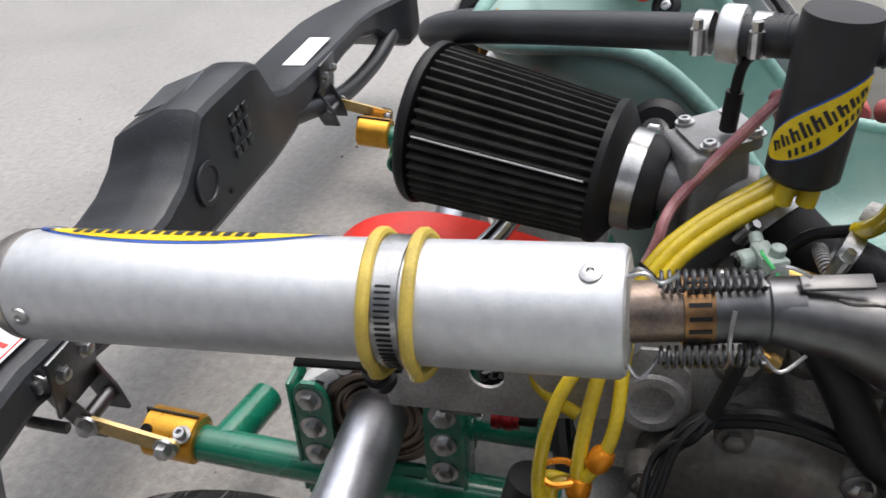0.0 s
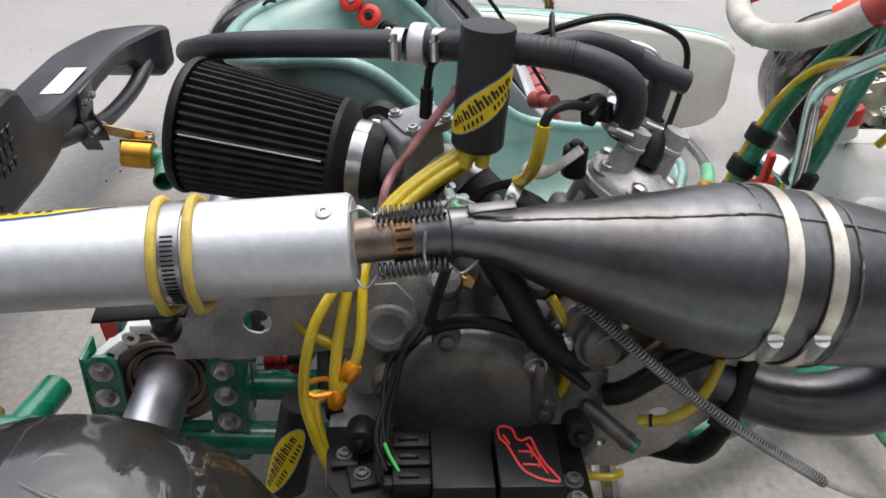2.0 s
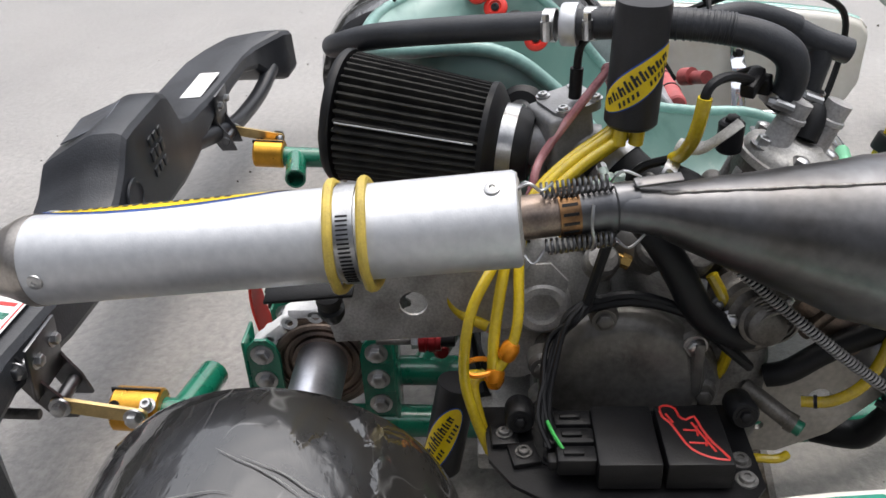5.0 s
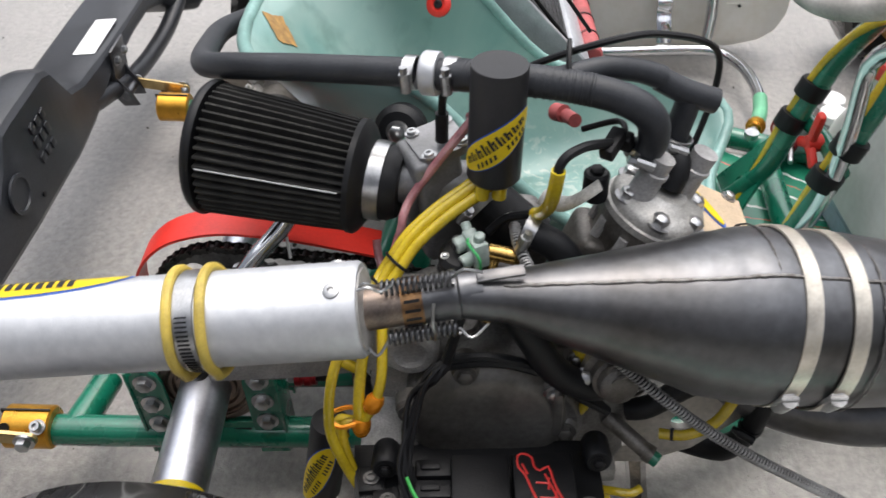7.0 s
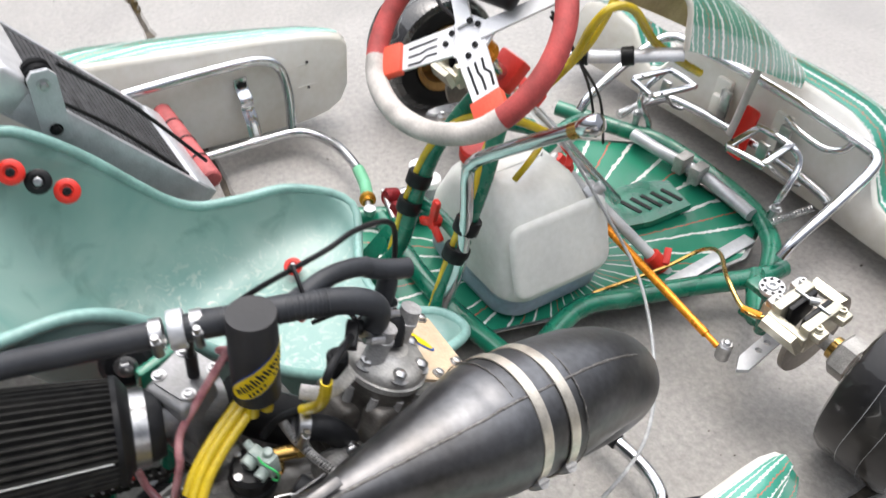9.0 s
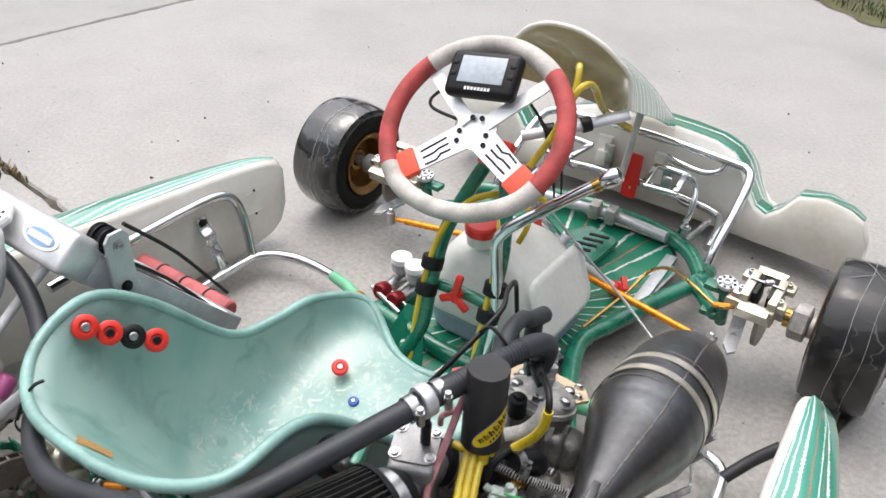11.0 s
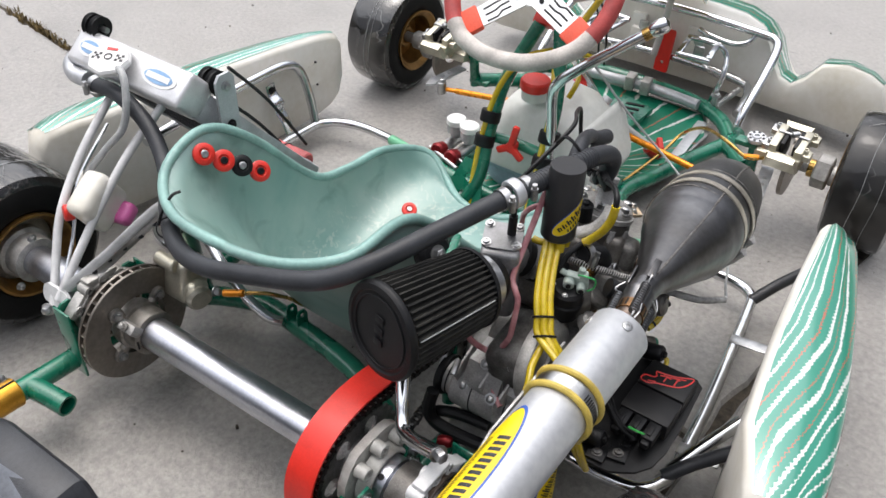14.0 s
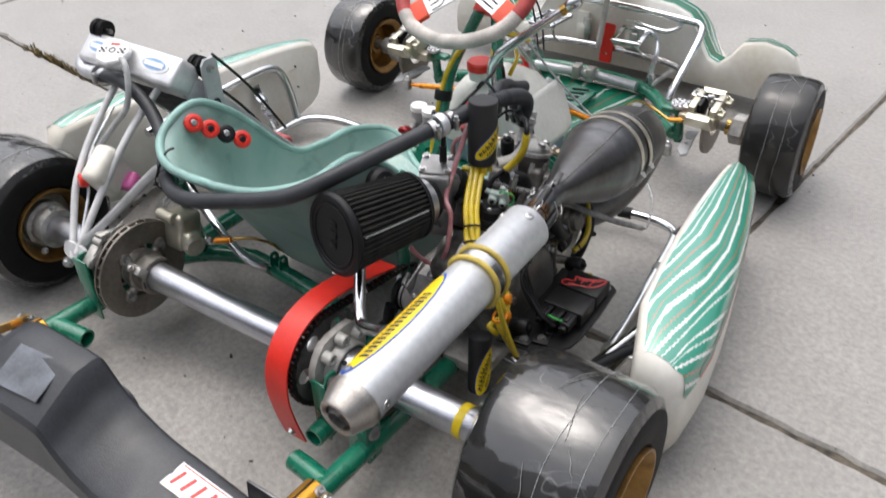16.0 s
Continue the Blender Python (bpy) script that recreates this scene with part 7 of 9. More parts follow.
# ---- big water hoses ----
main_hose = part("water_hose", tube([(-0.472, 0.172, 0.392), (-0.40, 0.166, 0.400), (-0.333, 0.160, 0.374), (-0.270, 0.132, 0.340), (-0.205, 0.078, 0.326), (-0.125, 0.026, 0.334), (-0.045, 0.002, 0.354), (0.040, 0.008, 0.378), (0.130, 0.026, 0.405), (0.176, 0.066, 0.426), (0.207, 0.135, 0.439),
                                     (0.243, 0.228, 0.4515)], 0.0120, 20, 7), HOSE, kart, "thick black rubber water hose round the seat")
part("water_hose", tube([(0.2515, 0.252, 0.4535), (0.266, 0.290, 0.458), (0.280, 0.34, 0.459), (0.291, 0.388, 0.452), (0.296, 0.414, 0.437), (0.292, 0.420, 0.412), (0.285, 0.413, 0.392)], 0.0128, 20, 7), HOSE, kart, "black rubber water hose to the cylinder head")
part("water_hose", tube([(0.276, 0.345, 0.460), (0.266, 0.380, 0.4625), (0.259, 0.408, 0.456), (0.256, 0.430, 0.447)], [0.0100, 0.0095, 0.0095, 0.0098], 18, 6), HOSE, kart, "short black branch of the water hose")
part("water_hose", tube([(0.2589, 0.4527, 0.430), (0.2590, 0.4515, 0.418), (0.2600, 0.4475, 0.400), (0.2610, 0.4455, 0.382)], [0.0098, 0.0105, 0.0108, 0.0108], 18, 5), HOSE, kart, "black rubber tee hose")
part("tee_end", tube([(0.2555, 0.428, 0.446), (0.2575, 0.445, 0.437), (0.2588, 0.460, 0.431), (0.2592, 0.475, 0.426)], [0.0100, 0.0104, 0.0106, 0.0106], 18, 4), HOSE, kart, "black rubber tee hose end")
part("joiner", lathe([(-0.0070, 0.0128), (-0.0070, 0.0172), (-0.0058, 0.0180), (0.0052, 0.0180), (0.0064, 0.0172), (0.0064, 0.0128)], (0.2485, 0.2465, 0.4530), (0.3, 0.95, 0.05), 32, closed=True), ALU, kart, "polished alloy hose joiner")
for c in ((0.2435, 0.230, 0.4515), (0.2535, 0.263, 0.4545)):
    part("hose_clamp", hose_clamp(c, (0.3, 0.95, 0.05), 0.0130, 0.010), STEEL, kart, "steel worm-drive clamp")
for c, ax in (((0.286, 0.414, 0.397), CX), ((0.2605, 0.4465, 0.392), CX)):
    part("hose_clamp", hose_clamp(c, ax, 0.0132, 0.010), STEEL, kart, "steel worm-drive clamp")
part("cable_tie", lathe([(-0.002, 0.017), (-0.002, 0.0185), (0.002, 0.0185), (0.002, 0.017)], (-0.165, 0.049, 0.328), (1, -0.6, 0.1), 20, closed=True), BLACK, kart, "black cable tie on the hose")
part("cable_tie", tube([(-0.170, 0.036, 0.338), (-0.166, 0.044, 0.358), (-0.162, 0.060, 0.376), (-0.158, 0.072, 0.378)], 0.0022, 7, 4), BLACK, kart)
part("thin_cable", tube([(0.217, 0.300, 0.420), (0.234, 0.330, 0.450), (0.246, 0.390, 0.476), (0.228, 0.435, 0.470), (0.212, 0.482, 0.448), (0.214, 0.488, 0.41), (0.230, 0.472, 0.356)], 0.0030, 8, 7), BLACK, kart, "thin black cable looping over the engine")
part("tall_tie", tube([(0.282, 0.352, 0.466), (0.272, 0.352, 0.476), (0.256, 0.354, 0.482), (0.243, 0.356, 0.468)], 0.0022, 6, 4), BLACK, kart)
# moulded ribs on the hose past the joiner
rib_line = curve_points([(0.2565, 0.268, 0.4555), (0.266, 0.290, 0.458), (0.280, 0.34, 0.459), (0.288, 0.372, 0.456)], 8)
for a, b in zip(rib_line, rib_line[1:]):
    part("hose_rib", lathe([(-0.0012, 0.0124), (-0.0007, 0.0133), (0.0007, 0.0133), (0.0012, 0.0124)], a, b - a, 20, closed=True), HOSE, kart)
# right seat mount
part("seat_mount_pad", lathe([(0, 0.026), (0.012, 0.026), (0.018, 0.020), (0.018, 0.0)], (0.150, 0.212, 0.338), (0.9, -0.2, 0.35), 28), RUBBER, kart, "black rubber seat pad")
part("seat_mount_bolt", bolt((0.166, 0.208, 0.344), (0.9, -0.2, 0.35), 0.008, 0.008), STEEL, kart)
part("seat_bracket", join(rbox((0.012, 0.05, 0.08), (0.165, 0.235, 0.305), (0, 10, 20), 0.004), rod((0.168, 0.24, 0.27), (0.20, 0.20, 0.09), 0.011)), GREEN, kart, "green seat bracket")


# ---- radiator on the left ----
RTOP, RBOT = Vector((-0.415, 0.215, 0.405)), Vector((-0.415, 0.455, 0.135))
RD = (RBOT - RTOP).normalized()
RN = Vector((1, 0, 0)).cross(RD).normalized()
RM = Matrix((Vector((1, 0, 0)), RD, RN)).transposed().to_4x4()
RM.translation = RTOP
PALEBLUE = material("pale_blue_decal", (0.25, 0.42, 0.66), 0.4, 0.0, 0.1, 30)
WHITEALU = material("pale_welded_alloy", (0.80, 0.80, 0.81), 0.38, 0.6, 0.1, 30, bump=0.1)
radiator = part("radiator", moved(rbox((0.235, 0.30, 0.036), (0, 0.175, 0), edge=0.002), RM), RADCORE, kart, "tilted alloy radiator with a cord-driven blind")
part("header_tank", moved(rbox((0.262, 0.056, 0.060), (0, -0.002, 0.006), edge=0.009, seg=3), RM), WHITEALU, radiator, "bright alloy header tank")
part("lower_tank", moved(rbox((0.255, 0.045, 0.050), (0, 0.335, 0.0), edge=0.006), RM), ALU, radiator)
for x in (-0.124, 0.124):
    part("side_frame", moved(rbox((0.012, 0.33, 0.044), (x, 0.175, 0), edge=0.002), RM), GREYT, radiator, "grey radiator side frame")
for k in range(26):
    part("fin", moved(rbox((0.230, 0.0016, 0.0385), (0, 0.035 + 0.0108 * k, 0), edge=0), RM), RADCORE, radiator)
for x, w in ((-0.085, 0.055), (0.075, 0.075)):
    part("oval_decal", moved(plate(oval(w, 0.030), 0.001, Matrix.Identity(4)), RM @ pose(x, -0.0305, 0.008, 90)), WHITE, radiator, "white and blue oval decal")
    part("decal_ring", moved(plate(oval(w * 0.8, 0.021), 0.0008, Matrix.Identity(4)), RM @ pose(x, -0.0317, 0.008, 90)), PALEBLUE, radiator)
    part("decal_bar", moved(rbox((w * 0.66, 0.0008, 0.009), (x, -0.0330, 0.008), edge=0), RM), WHITE, radiator)
# octagonal pressure cap
cap = part("pressure_cap", lathe([(0, 0.018), (0.010, 0.018), (0.010, 0.033), (0.017, 0.034), (0.021, 0.031), (0.022, 0.0)], (-0.425, 0.185, 0.430), (0.12, -0.30, 0.95), 8), WHITE, radiator, "octagonal alloy pressure cap with a chequered face")
pc, pd = Vector((-0.425, 0.185, 0.430)), Vector((0.12, -0.30, 0.95)).normalized()
_, ps, pu = frame_of(pd)
part("cap_ring", lathe([(0, 0.0065), (0.0008, 0.0065), (0.0008, 0.0045), (0, 0.0045)], pc + pd * 0.0222, pd, 24, closed=True), BLKPRINT, cap)
for sgn in (1, -1):
    for i in range(3):
        for j in range(3):
            if (i + j) % 2 == 0:
                c = pc + pd * 0.0222 + ps * sgn * (0.014 + 0.0045 * i) + pu * (0.0045 * (j - 1))
                part("check", moved(rbox((0.0042, 0.0042, 0.0006), edge=0), Matrix.Translation(c) @ Matrix((ps, pu, pd)).transposed().to_4x4()), BLKPRINT, cap)
part("cap_bar", moved(rbox((0.018, 0.005, 0.0006), edge=0), Matrix.Translation(pc + pd * 0.0224 + pu * 0.016) @ Matrix((ps, pu, pd)).transposed().to_4x4()), REDPRINT, cap)
part("overflow_hose", tube([(-0.400, 0.175, 0.440), (-0.375, 0.165, 0.440), (-0.358, 0.150, 0.410), (-0.36, 0.135, 0.37), (-0.385, 0.115, 0.335), (-0.40, 0.085, 0.30), (-0.385, 0.07, 0.285)], 0.0055, 10, 6), CLEAR, radiator, "clear overflow hose")
part("inlet_elbow", tube([(-0.535, 0.205, 0.412), (-0.545, 0.190, 0.400), (-0.53, 0.180, 0.388), (-0.49, 0.178, 0.390)], 0.0135, 14, 5), ALU, radiator)
part("hose_clamp", hose_clamp((-0.462, 0.174, 0.391), (1, -0.2, -0.05), 0.0156, 0.011), STEEL, radiator)
# blind: pulleys, post, cords and roll
for x, y, z in ((-0.276, 0.262, 0.418), (-0.500, 0.232, 0.452)):
    for dx in (0, -0.016):
        part("pulley", lathe([(-0.005, 0.008), (-0.005, 0.019), (-0.002, 0.016), (0.002, 0.016), (0.005, 0.019), (0.005, 0.008)], (x - 0.012 + dx, y, z), (1, 0, 0), 24, closed=True), BLACK, radiator, "black cord pulley")
    part("pulley_pin", rod((x - 0.036, y, z), (x + 0.006, y, z), 0.0045), STEEL, radiator)
part("pulley_post", plate([(-0.018, -0.085), (0.018, -0.085), (0.018, 0.010), (0.010, 0.020), (-0.010, 0.020), (-0.018, 0.010)], 0.005, Matrix.Translation((-0.272, 0.262, 0.418)) @ YZ), GREYT, radiator, "grey pulley post")
part("post_bolt", bolt((-0.267, 0.262, 0.418), (1, 0, 0), 0.006, 0.005), STEEL, radiator)
part("post_bolt", bolt((-0.267, 0.262, 0.352), (1, 0, 0), 0.006, 0.005), BLACK, radiator)
for dz, dx in ((0.016, 0), (-0.016, 0.0)):
    part("cord", tube([(-0.284 + dx, 0.270 + dz, 0.418 + dz), (-0.300, 0.36 + dz * 0.8, 0.318 + dz), (-0.318, 0.458 + dz * 0.6, 0.180 + dz)], 0.0030, 8, 4), BLACK, radiator, "black rubber cord")
part("blind_roll", rod((-0.560, 0.476, 0.150), (-0.325, 0.476, 0.150), 0.0165, seg=20, edge=0.003), PINKRED, radiator, "rolled faded red blind")
for x in (-0.50, -0.44, -0.38):
    part("roll_tie", lathe([(-0.002, 0.0166), (-0.002, 0.0178), (0.002, 0.0178), (0.002, 0.0166)], (x, 0.476, 0.150), (1, 0, 0.1), 20, closed=True), BLACK, radiator)
# white support tubes and overflow bottle
for pts in ([(-0.357, -0.050, 0.150), (-0.385, -0.010, 0.205), (-0.405, 0.03, 0.262), (-0.425, 0.10, 0.325), (-0.440, 0.185, 0.385)], [(-0.345, -0.045, 0.165), (-0.345, -0.01, 0.205), (-0.348, 0.06, 0.275), (-0.350, 0.13, 0.335), (-0.345, 0.20, 0.385)]):
    part("support_tube", tube(pts, 0.0066, 12, 5), WHITET, kart, "white painted radiator stay")
part("stay_foot", plate(rounded(0.06, 0.030, 0.012), 0.006, pose(-0.352, -0.040, 0.165, 70, 0, 0)), WHITET, kart)
part("stay_bolt", bolt((-0.350, -0.062, 0.156), (0.4, -0.9, 0.2), 0.007, 0.008), STEEL, kart)
for z, m in ((0.0, STEEL), (0.014, WHITET)):
    part("brace_strip", tube([(-0.335, -0.035, 0.170 + z), (-0.290, 0.02, 0.225 + z), (-0.245, 0.085, 0.288 + z), (-0.215, 0.13, 0.31 + z)], 0.0078, 10, 3, flat=0.25), m, kart, "flat perforated seat brace")
for k in range(7):
    t = 0.12 + 0.12 * k
    part("brace_hole", rod((-0.335 + 0.12 * t, -0.035 + 0.165 * t, 0.1745 + 0.14 * t), (-0.333 + 0.12 * t, -0.040 + 0.165 * t, 0.1785 + 0.14 * t), 0.0045, seg=10), BLACK, kart)
bottle = part("overflow_bottle", rbox((0.042, 0.074, 0.076), (-0.368, 0.069, 0.271), (30, 0, 12), 0.013, 3), MILK, kart, "milky overflow bottle with pink fluid")
part("bottle_cap", rod((-0.380, 0.036, 0.266), (-0.386, 0.022, 0.268), 0.0125, seg=18, edge=0.002), RED, bottle, "red bottle cap")
part("pink_fluid", rbox((0.043, 0.036, 0.027), (-0.356, 0.096, 0.240), (30, 0, 12), 0.009, 3), material("pink_fluid", (0.72, 0.16, 0.42), 0.3), bottle, "pink fluid level")
part("bottle_wire", tube([(-0.345, -0.040, 0.172), (-0.372, 0.02, 0.236), (-0.392, 0.06, 0.300), (-0.405, 0.14, 0.360)], 0.0028, 8, 5), CHROME, kart, "thin bright stay wire")

# ---- nerf bars ----
SLEEVE = material("pale_green_sleeve", (0.16, 0.46, 0.27), 0.4)


def bar(pts, r=0.0098, label="chrome side bar", mat=None, sub=7):
    return part("side_bar", tube(pts, r, 16, sub), mat or CHROME, kart, label)


bar([(0.300, 0.750, 0.052), (0.343, 0.757, 0.051), (0.400, 0.763, 0.05), (0.440, 0.759, 0.05), (0.464, 0.744, 0.05), (0.474, 0.712, 0.05), (0.491, 0.554, 0.05), (0.503, 0.420, 0.05), (0.507, 0.318, 0.05), (0.502, 0.284, 0.05), (0.482, 0.258, 0.05), (0.446, 0.248, 0.05), (0.40, 0.244, 0.052), (0.33, 0.245, 0.058)])
bar([(0.472, 0.728, 0.052), (0.500, 0.765, 0.078), (0.530, 0.790, 0.105)], mat=BLACKP, label="black pod stay")
bar([(0.503, 0.305, 0.054), (0.525, 0.345, 0.075), (0.560, 0.40, 0.110)], label="chrome pod stay")
bar([(0.500, 0.292, 0.054), (0.530, 0.322, 0.074), (0.572, 0.35, 0.105)], mat=BLACKP, label="black pod stay")
for y, x in ((0.610, 0.508), (0.350, 0.528)):
    part("pod_tab", rbox((0.062, 0.022, 0.003), (x, y, 0.062), (0, -8, 0), 0.001), STEEL, kart)
part("side_bar_collar", rod((0.338, 0.756, 0.051), (0.366, 0.760, 0.051), 0.0124, edge=0.001), RUBBER, kart, "black rubber collar on the bar end")
part("side_bar_clamp", join(rod((0.262, 0.744, 0.056), (0.336, 0.7558, 0.0515), 0.0134), rod((0.215, 0.724, 0.060), (0.275, 0.748, 0.055), 0.0150)), SLEEVE, kart, "green bar socket wrapped in green tape")
bar([(-0.262, 0.728, 0.060), (-0.300, 0.745, 0.056), (-0.355, 0.761, 0.050), (-0.42, 0.765, 0.049), (-0.470, 0.758, 0.048), (-0.512, 0.735, 0.047), (-0.528, 0.690, 0.047), (-0.530, 0.55, 0.047), (-0.530, 0.38, 0.048), (-0.515, 0.27, 0.050), (-0.46, 0.22, 0.056), (-0.32, 0.21, 0.066)])
bar([(-0.566, 0.30, 0.188), (-0.568, 0.45, 0.196), (-0.570, 0.61, 0.198), (-0.570, 0.680, 0.192), (-0.566, 0.712, 0.168), (-0.552, 0.720, 0.115), (-0.530, 0.712, 0.052)])
part("pod_strap", tube([(-0.582, 0.636, 0.160), (-0.578, 0.637, 0.140), (-0.560, 0.638, 0.122), (-0.562, 0.638, 0.105), (-0.548, 0.638, 0.086), (-0.535, 0.638, 0.058)], 0.013, 10, 5, flat=0.16, up=(1, 0, 0.3)), CHROME, kart, "bent steel pod strap")
part("strap_bolt", bolt((-0.580, 0.637, 0.148), (1, 0, 0.3), 0.007, 0.004), BLACK, kart)
part("green_sleeve", tube([(-0.350, 0.760, 0.051), (-0.300, 0.745, 0.056), (-0.262, 0.728, 0.060)], 0.0115, 14, 4), SLEEVE, kart, "pale green sleeve on the bar end")
part("gold_fitting", lathe([(0, 0.010), (0.006, 0.015), (0.012, 0.015), (0.016, 0.010), (0.024, 0.010)], (-0.262, 0.728, 0.060), (0.85, -0.40, 0.15), 12), GOLD, kart, "gold anodised fitting")
part("rod_end", join(rod((-0.242, 0.718, 0.064), (-0.212, 0.704, 0.068), 0.006), rod((-0.210, 0.703, 0.058), (-0.210, 0.703, 0.080), 0.0105)), STEEL, kart)
for y, z in ((0.775, 0.160), (0.776, 0.104)):
    part("pod_hole", rod((-0.5815, y, z), (-0.5765, y, z), 0.0026), BLACK, pods[1])
for dz in (-0.024, 0.024):
    part("pod_line", rbox((0.0015, 0.044, 0.002), (-0.5785, 0.775, 0.132 + dz), edge=0), MILK, pods[1])

# ---- fuel tank ----
def tank():
    rows = [(0.048, -0.095, 0.092, 0.775, 0.952), (0.054, -0.110, 0.110, 0.757, 0.948), (0.066, -0.117, 0.118, 0.752, 0.955), (0.090, -0.119, 0.120, 0.751, 0.955), (0.097, -0.120, 0.121, 0.750, 0.955), (0.101, -0.123, 0.126, 0.747, 0.958), (0.106, -0.125, 0.1285, 0.746, 0.960),
            (0.113, -0.125, 0.1285, 0.746, 0.960), (0.165, -0.118, 0.116, 0.752, 0.948), (0.212, -0.100, 0.092, 0.762, 0.928), (0.236, -0.082, 0.070, 0.772, 0.92), (0.247, -0.065, 0.052, 0.780, 0.905), (0.252, -0.050, 0.036, 0.790, 0.890)]
    rings = []
    for z, x0, x1, y0, y1 in rows:
        r = 0.045
        rings.append([Vector(((x0 + x1) / 2 + x, (y0 + y1) / 2 + y, z)) for x, y in rounded(x1 - x0, y1 - y0, r, 6)])
    bm = skin(rings)
    for f in bm.faces:
        f.material_index = 1 if f.calc_center_median().z < 0.108 else 0
    t = part("fuel_tank", bm, [MILKTANK, FUEL], kart, "milky translucent fuel tank, part filled", sharp=60)
    panel = []
    for o, w, h in ((-0.004, 0.188, 0.122), (0.0, 0.184, 0.118), (0.0025, 0.177, 0.111), (0.0032, 0.166, 0.100)):
        panel.append([Matrix.Translation((0.1105 + o, 0.851, 0.168)) @ Matrix.Rotation(radians(-19), 4, "Y") @ Vector((0, x, y)) for x, y in rounded(w, h, 0.022, 5)])
    part("tank_panel", skin(panel), MILKTANK, t, "raised flat panel of the tank", sharp=60)
    part("filler_neck", rod((-0.019, 0.778, 0.262), (-0.019, 0.776, 0.284), 0.026), MILKTANK, t)
    part("filler_cap", lathe([(0, 0.027), (0.002, 0.029), (0.016, 0.029), (0.020, 0.026), (0.021, 0.0)], (-0.019, 0.776, 0.280), (0, 0, 1), 14), RED, t, "ribbed red filler cap")
    return t


tank()
part("tank_hose", tube([(0.04, 0.80, 0.27), (0.045, 0.82, 0.30), (0.02, 0.86, 0.30)], 0.005, 10, 5), YELLOW, kart)

# ---- steering ----
SPOKE = material("bright_satin_alloy", (0.84, 0.84, 0.85), 0.45, 0.45, 0.04, 30, bump=0.03)
C = Vector((-0.022, 0.744, 0.478))
SN = Vector((0, -0.72, 0.69)).normalized()
E1 = Vector((math.cos(radians(10)), 0, 0)) + math.sin(radians(10)) * Vector((0, 0.69, 0.72))
E1 = (E1 - SN * E1.dot(SN)).normalized()
E2 = SN.cross(E1)
SM = Matrix((E1, E2, SN)).transposed().to_4x4()
SM.translation = C


def ring_point(a):
    x, y = 0.147 * math.cos(radians(a)), 0.142 * math.sin(radians(a))
    if y < -0.098:
        y = -0.098 - (-0.098 - y) * 0.8
    return SM @ Vector((x, y, 0.012))


def grip(a0, a1, n):
    return tube([ring_point(a0 + (a1 - a0) * k / n) for k in range(n + 1)], 0.0148, 16, 2, caps=True)


steering = part("steering_wheel", join(plate([(-0.030, -0.030), (0.030, -0.030), (0.034, -0.012), (0.034, 0.030), (-0.034, 0.030), (-0.034, -0.012)], 0.004, SM)), SPOKE, kart, "flat-bottomed red and pale steering wheel with display")
for a0, a1, m, nm, lab in ((45, 135, WHEELGRIP, "grip", "pale suede grip"), (135, 212, REDGRIP, "grip", "worn red grip"), (212, 328, WHEELGRIP, "grip", "pale worn grip"), (-32, 45, REDGRIP, "grip", "worn red grip")):
    part(nm, grip(a0, a1, 22), m, steering, lab)
for a, wide in ((-36, True), (216, True), (42, False), (138, False)):
    ca, sa = math.cos(radians(a)), math.sin(radians(a))
    w = 0.022 if wide else 0.012
    q = [(0.020 * ca - w * sa, 0.020 * sa + w * ca), (0.020 * ca + w * sa, 0.020 * sa - w * ca), (0.142 * ca + w * 0.8 * sa, 0.142 * sa - w * 0.8 * ca), (0.142 * ca - w * 0.8 * sa, 0.142 * sa + w * 0.8 * ca)]
    sp = part("spoke", plate(q, 0.004, SM @ Matrix.Translation((0, 0, 0.0045))), SPOKE, steering, "flat alloy spoke")
    if wide:
        for k in (-1, 0, 1):
            pts = [(0.045, k * 0.011), (0.062, k * 0.010), (0.072, k * 0.013 + 0.003), (0.092, k * 0.012 + 0.003)]
            part("spoke_slot", tube([SM @ Vector((r * ca - o * sa, r * sa + o * ca, 0.0088)) for r, o in pts], 0.0018, 6, 1, flat=0.3), BLACK, steering)
        part("red_pad", moved(rbox((0.036, 0.046, 0.014), edge=0.003), SM @ Matrix.Translation((0.120 * ca, 0.120 * sa, 0.008)) @ Matrix.Rotation(radians(a), 4, "Z")), REDPAD, steering, "orange-red grip pad")
for x, y in ((-0.008, 0.020), (0.008, 0.020), (-0.024, -0.004), (-0.024, -0.020), (0.022, -0.006), (0.022, -0.022)):
    part("hub_bolt", bolt(SM @ Vector((x, y, 0.0085)), SN, 0.0042, 0.003, False, True), BLACK, steering)
disp = part("display", moved(rbox((0.118, 0.074, 0.026), (0, 0.082, 0.026), edge=0.010, seg=3), SM), BLACK, steering, "dark grey lap-timer display")
part("screen", moved(rbox((0.076, 0.044, 0.002), (0, 0.086, 0.0395), edge=0.001), SM), SCREEN, steering, "pale blue screen")
for k in range(8):
    part("name_bar", moved(rbox((0.0036, 0.005, 0.001), (-0.020 + 0.0056 * k, 0.055, 0.0394), edge=0), SM), WHITE, steering)
for x in (-0.048, 0.048):
    for y in (0.078, 0.096):
        part("button", moved(rbox((0.009, 0.007, 0.003), (x, y, 0.039), edge=0.001), SM), RUBBER, steering)
part("sensor_cable", tube([SM @ Vector(p) for p in ((-0.06, 0.10, 0.0), (-0.085, 0.065, -0.005), (-0.095, 0.045, 0.0), (-0.085, 0.030, 0.0), (-0.04, 0.018, 0.0))], 0.0028, 8, 5), BLACK, steering)
COL = Vector((0.005, 1.075, 0.10))
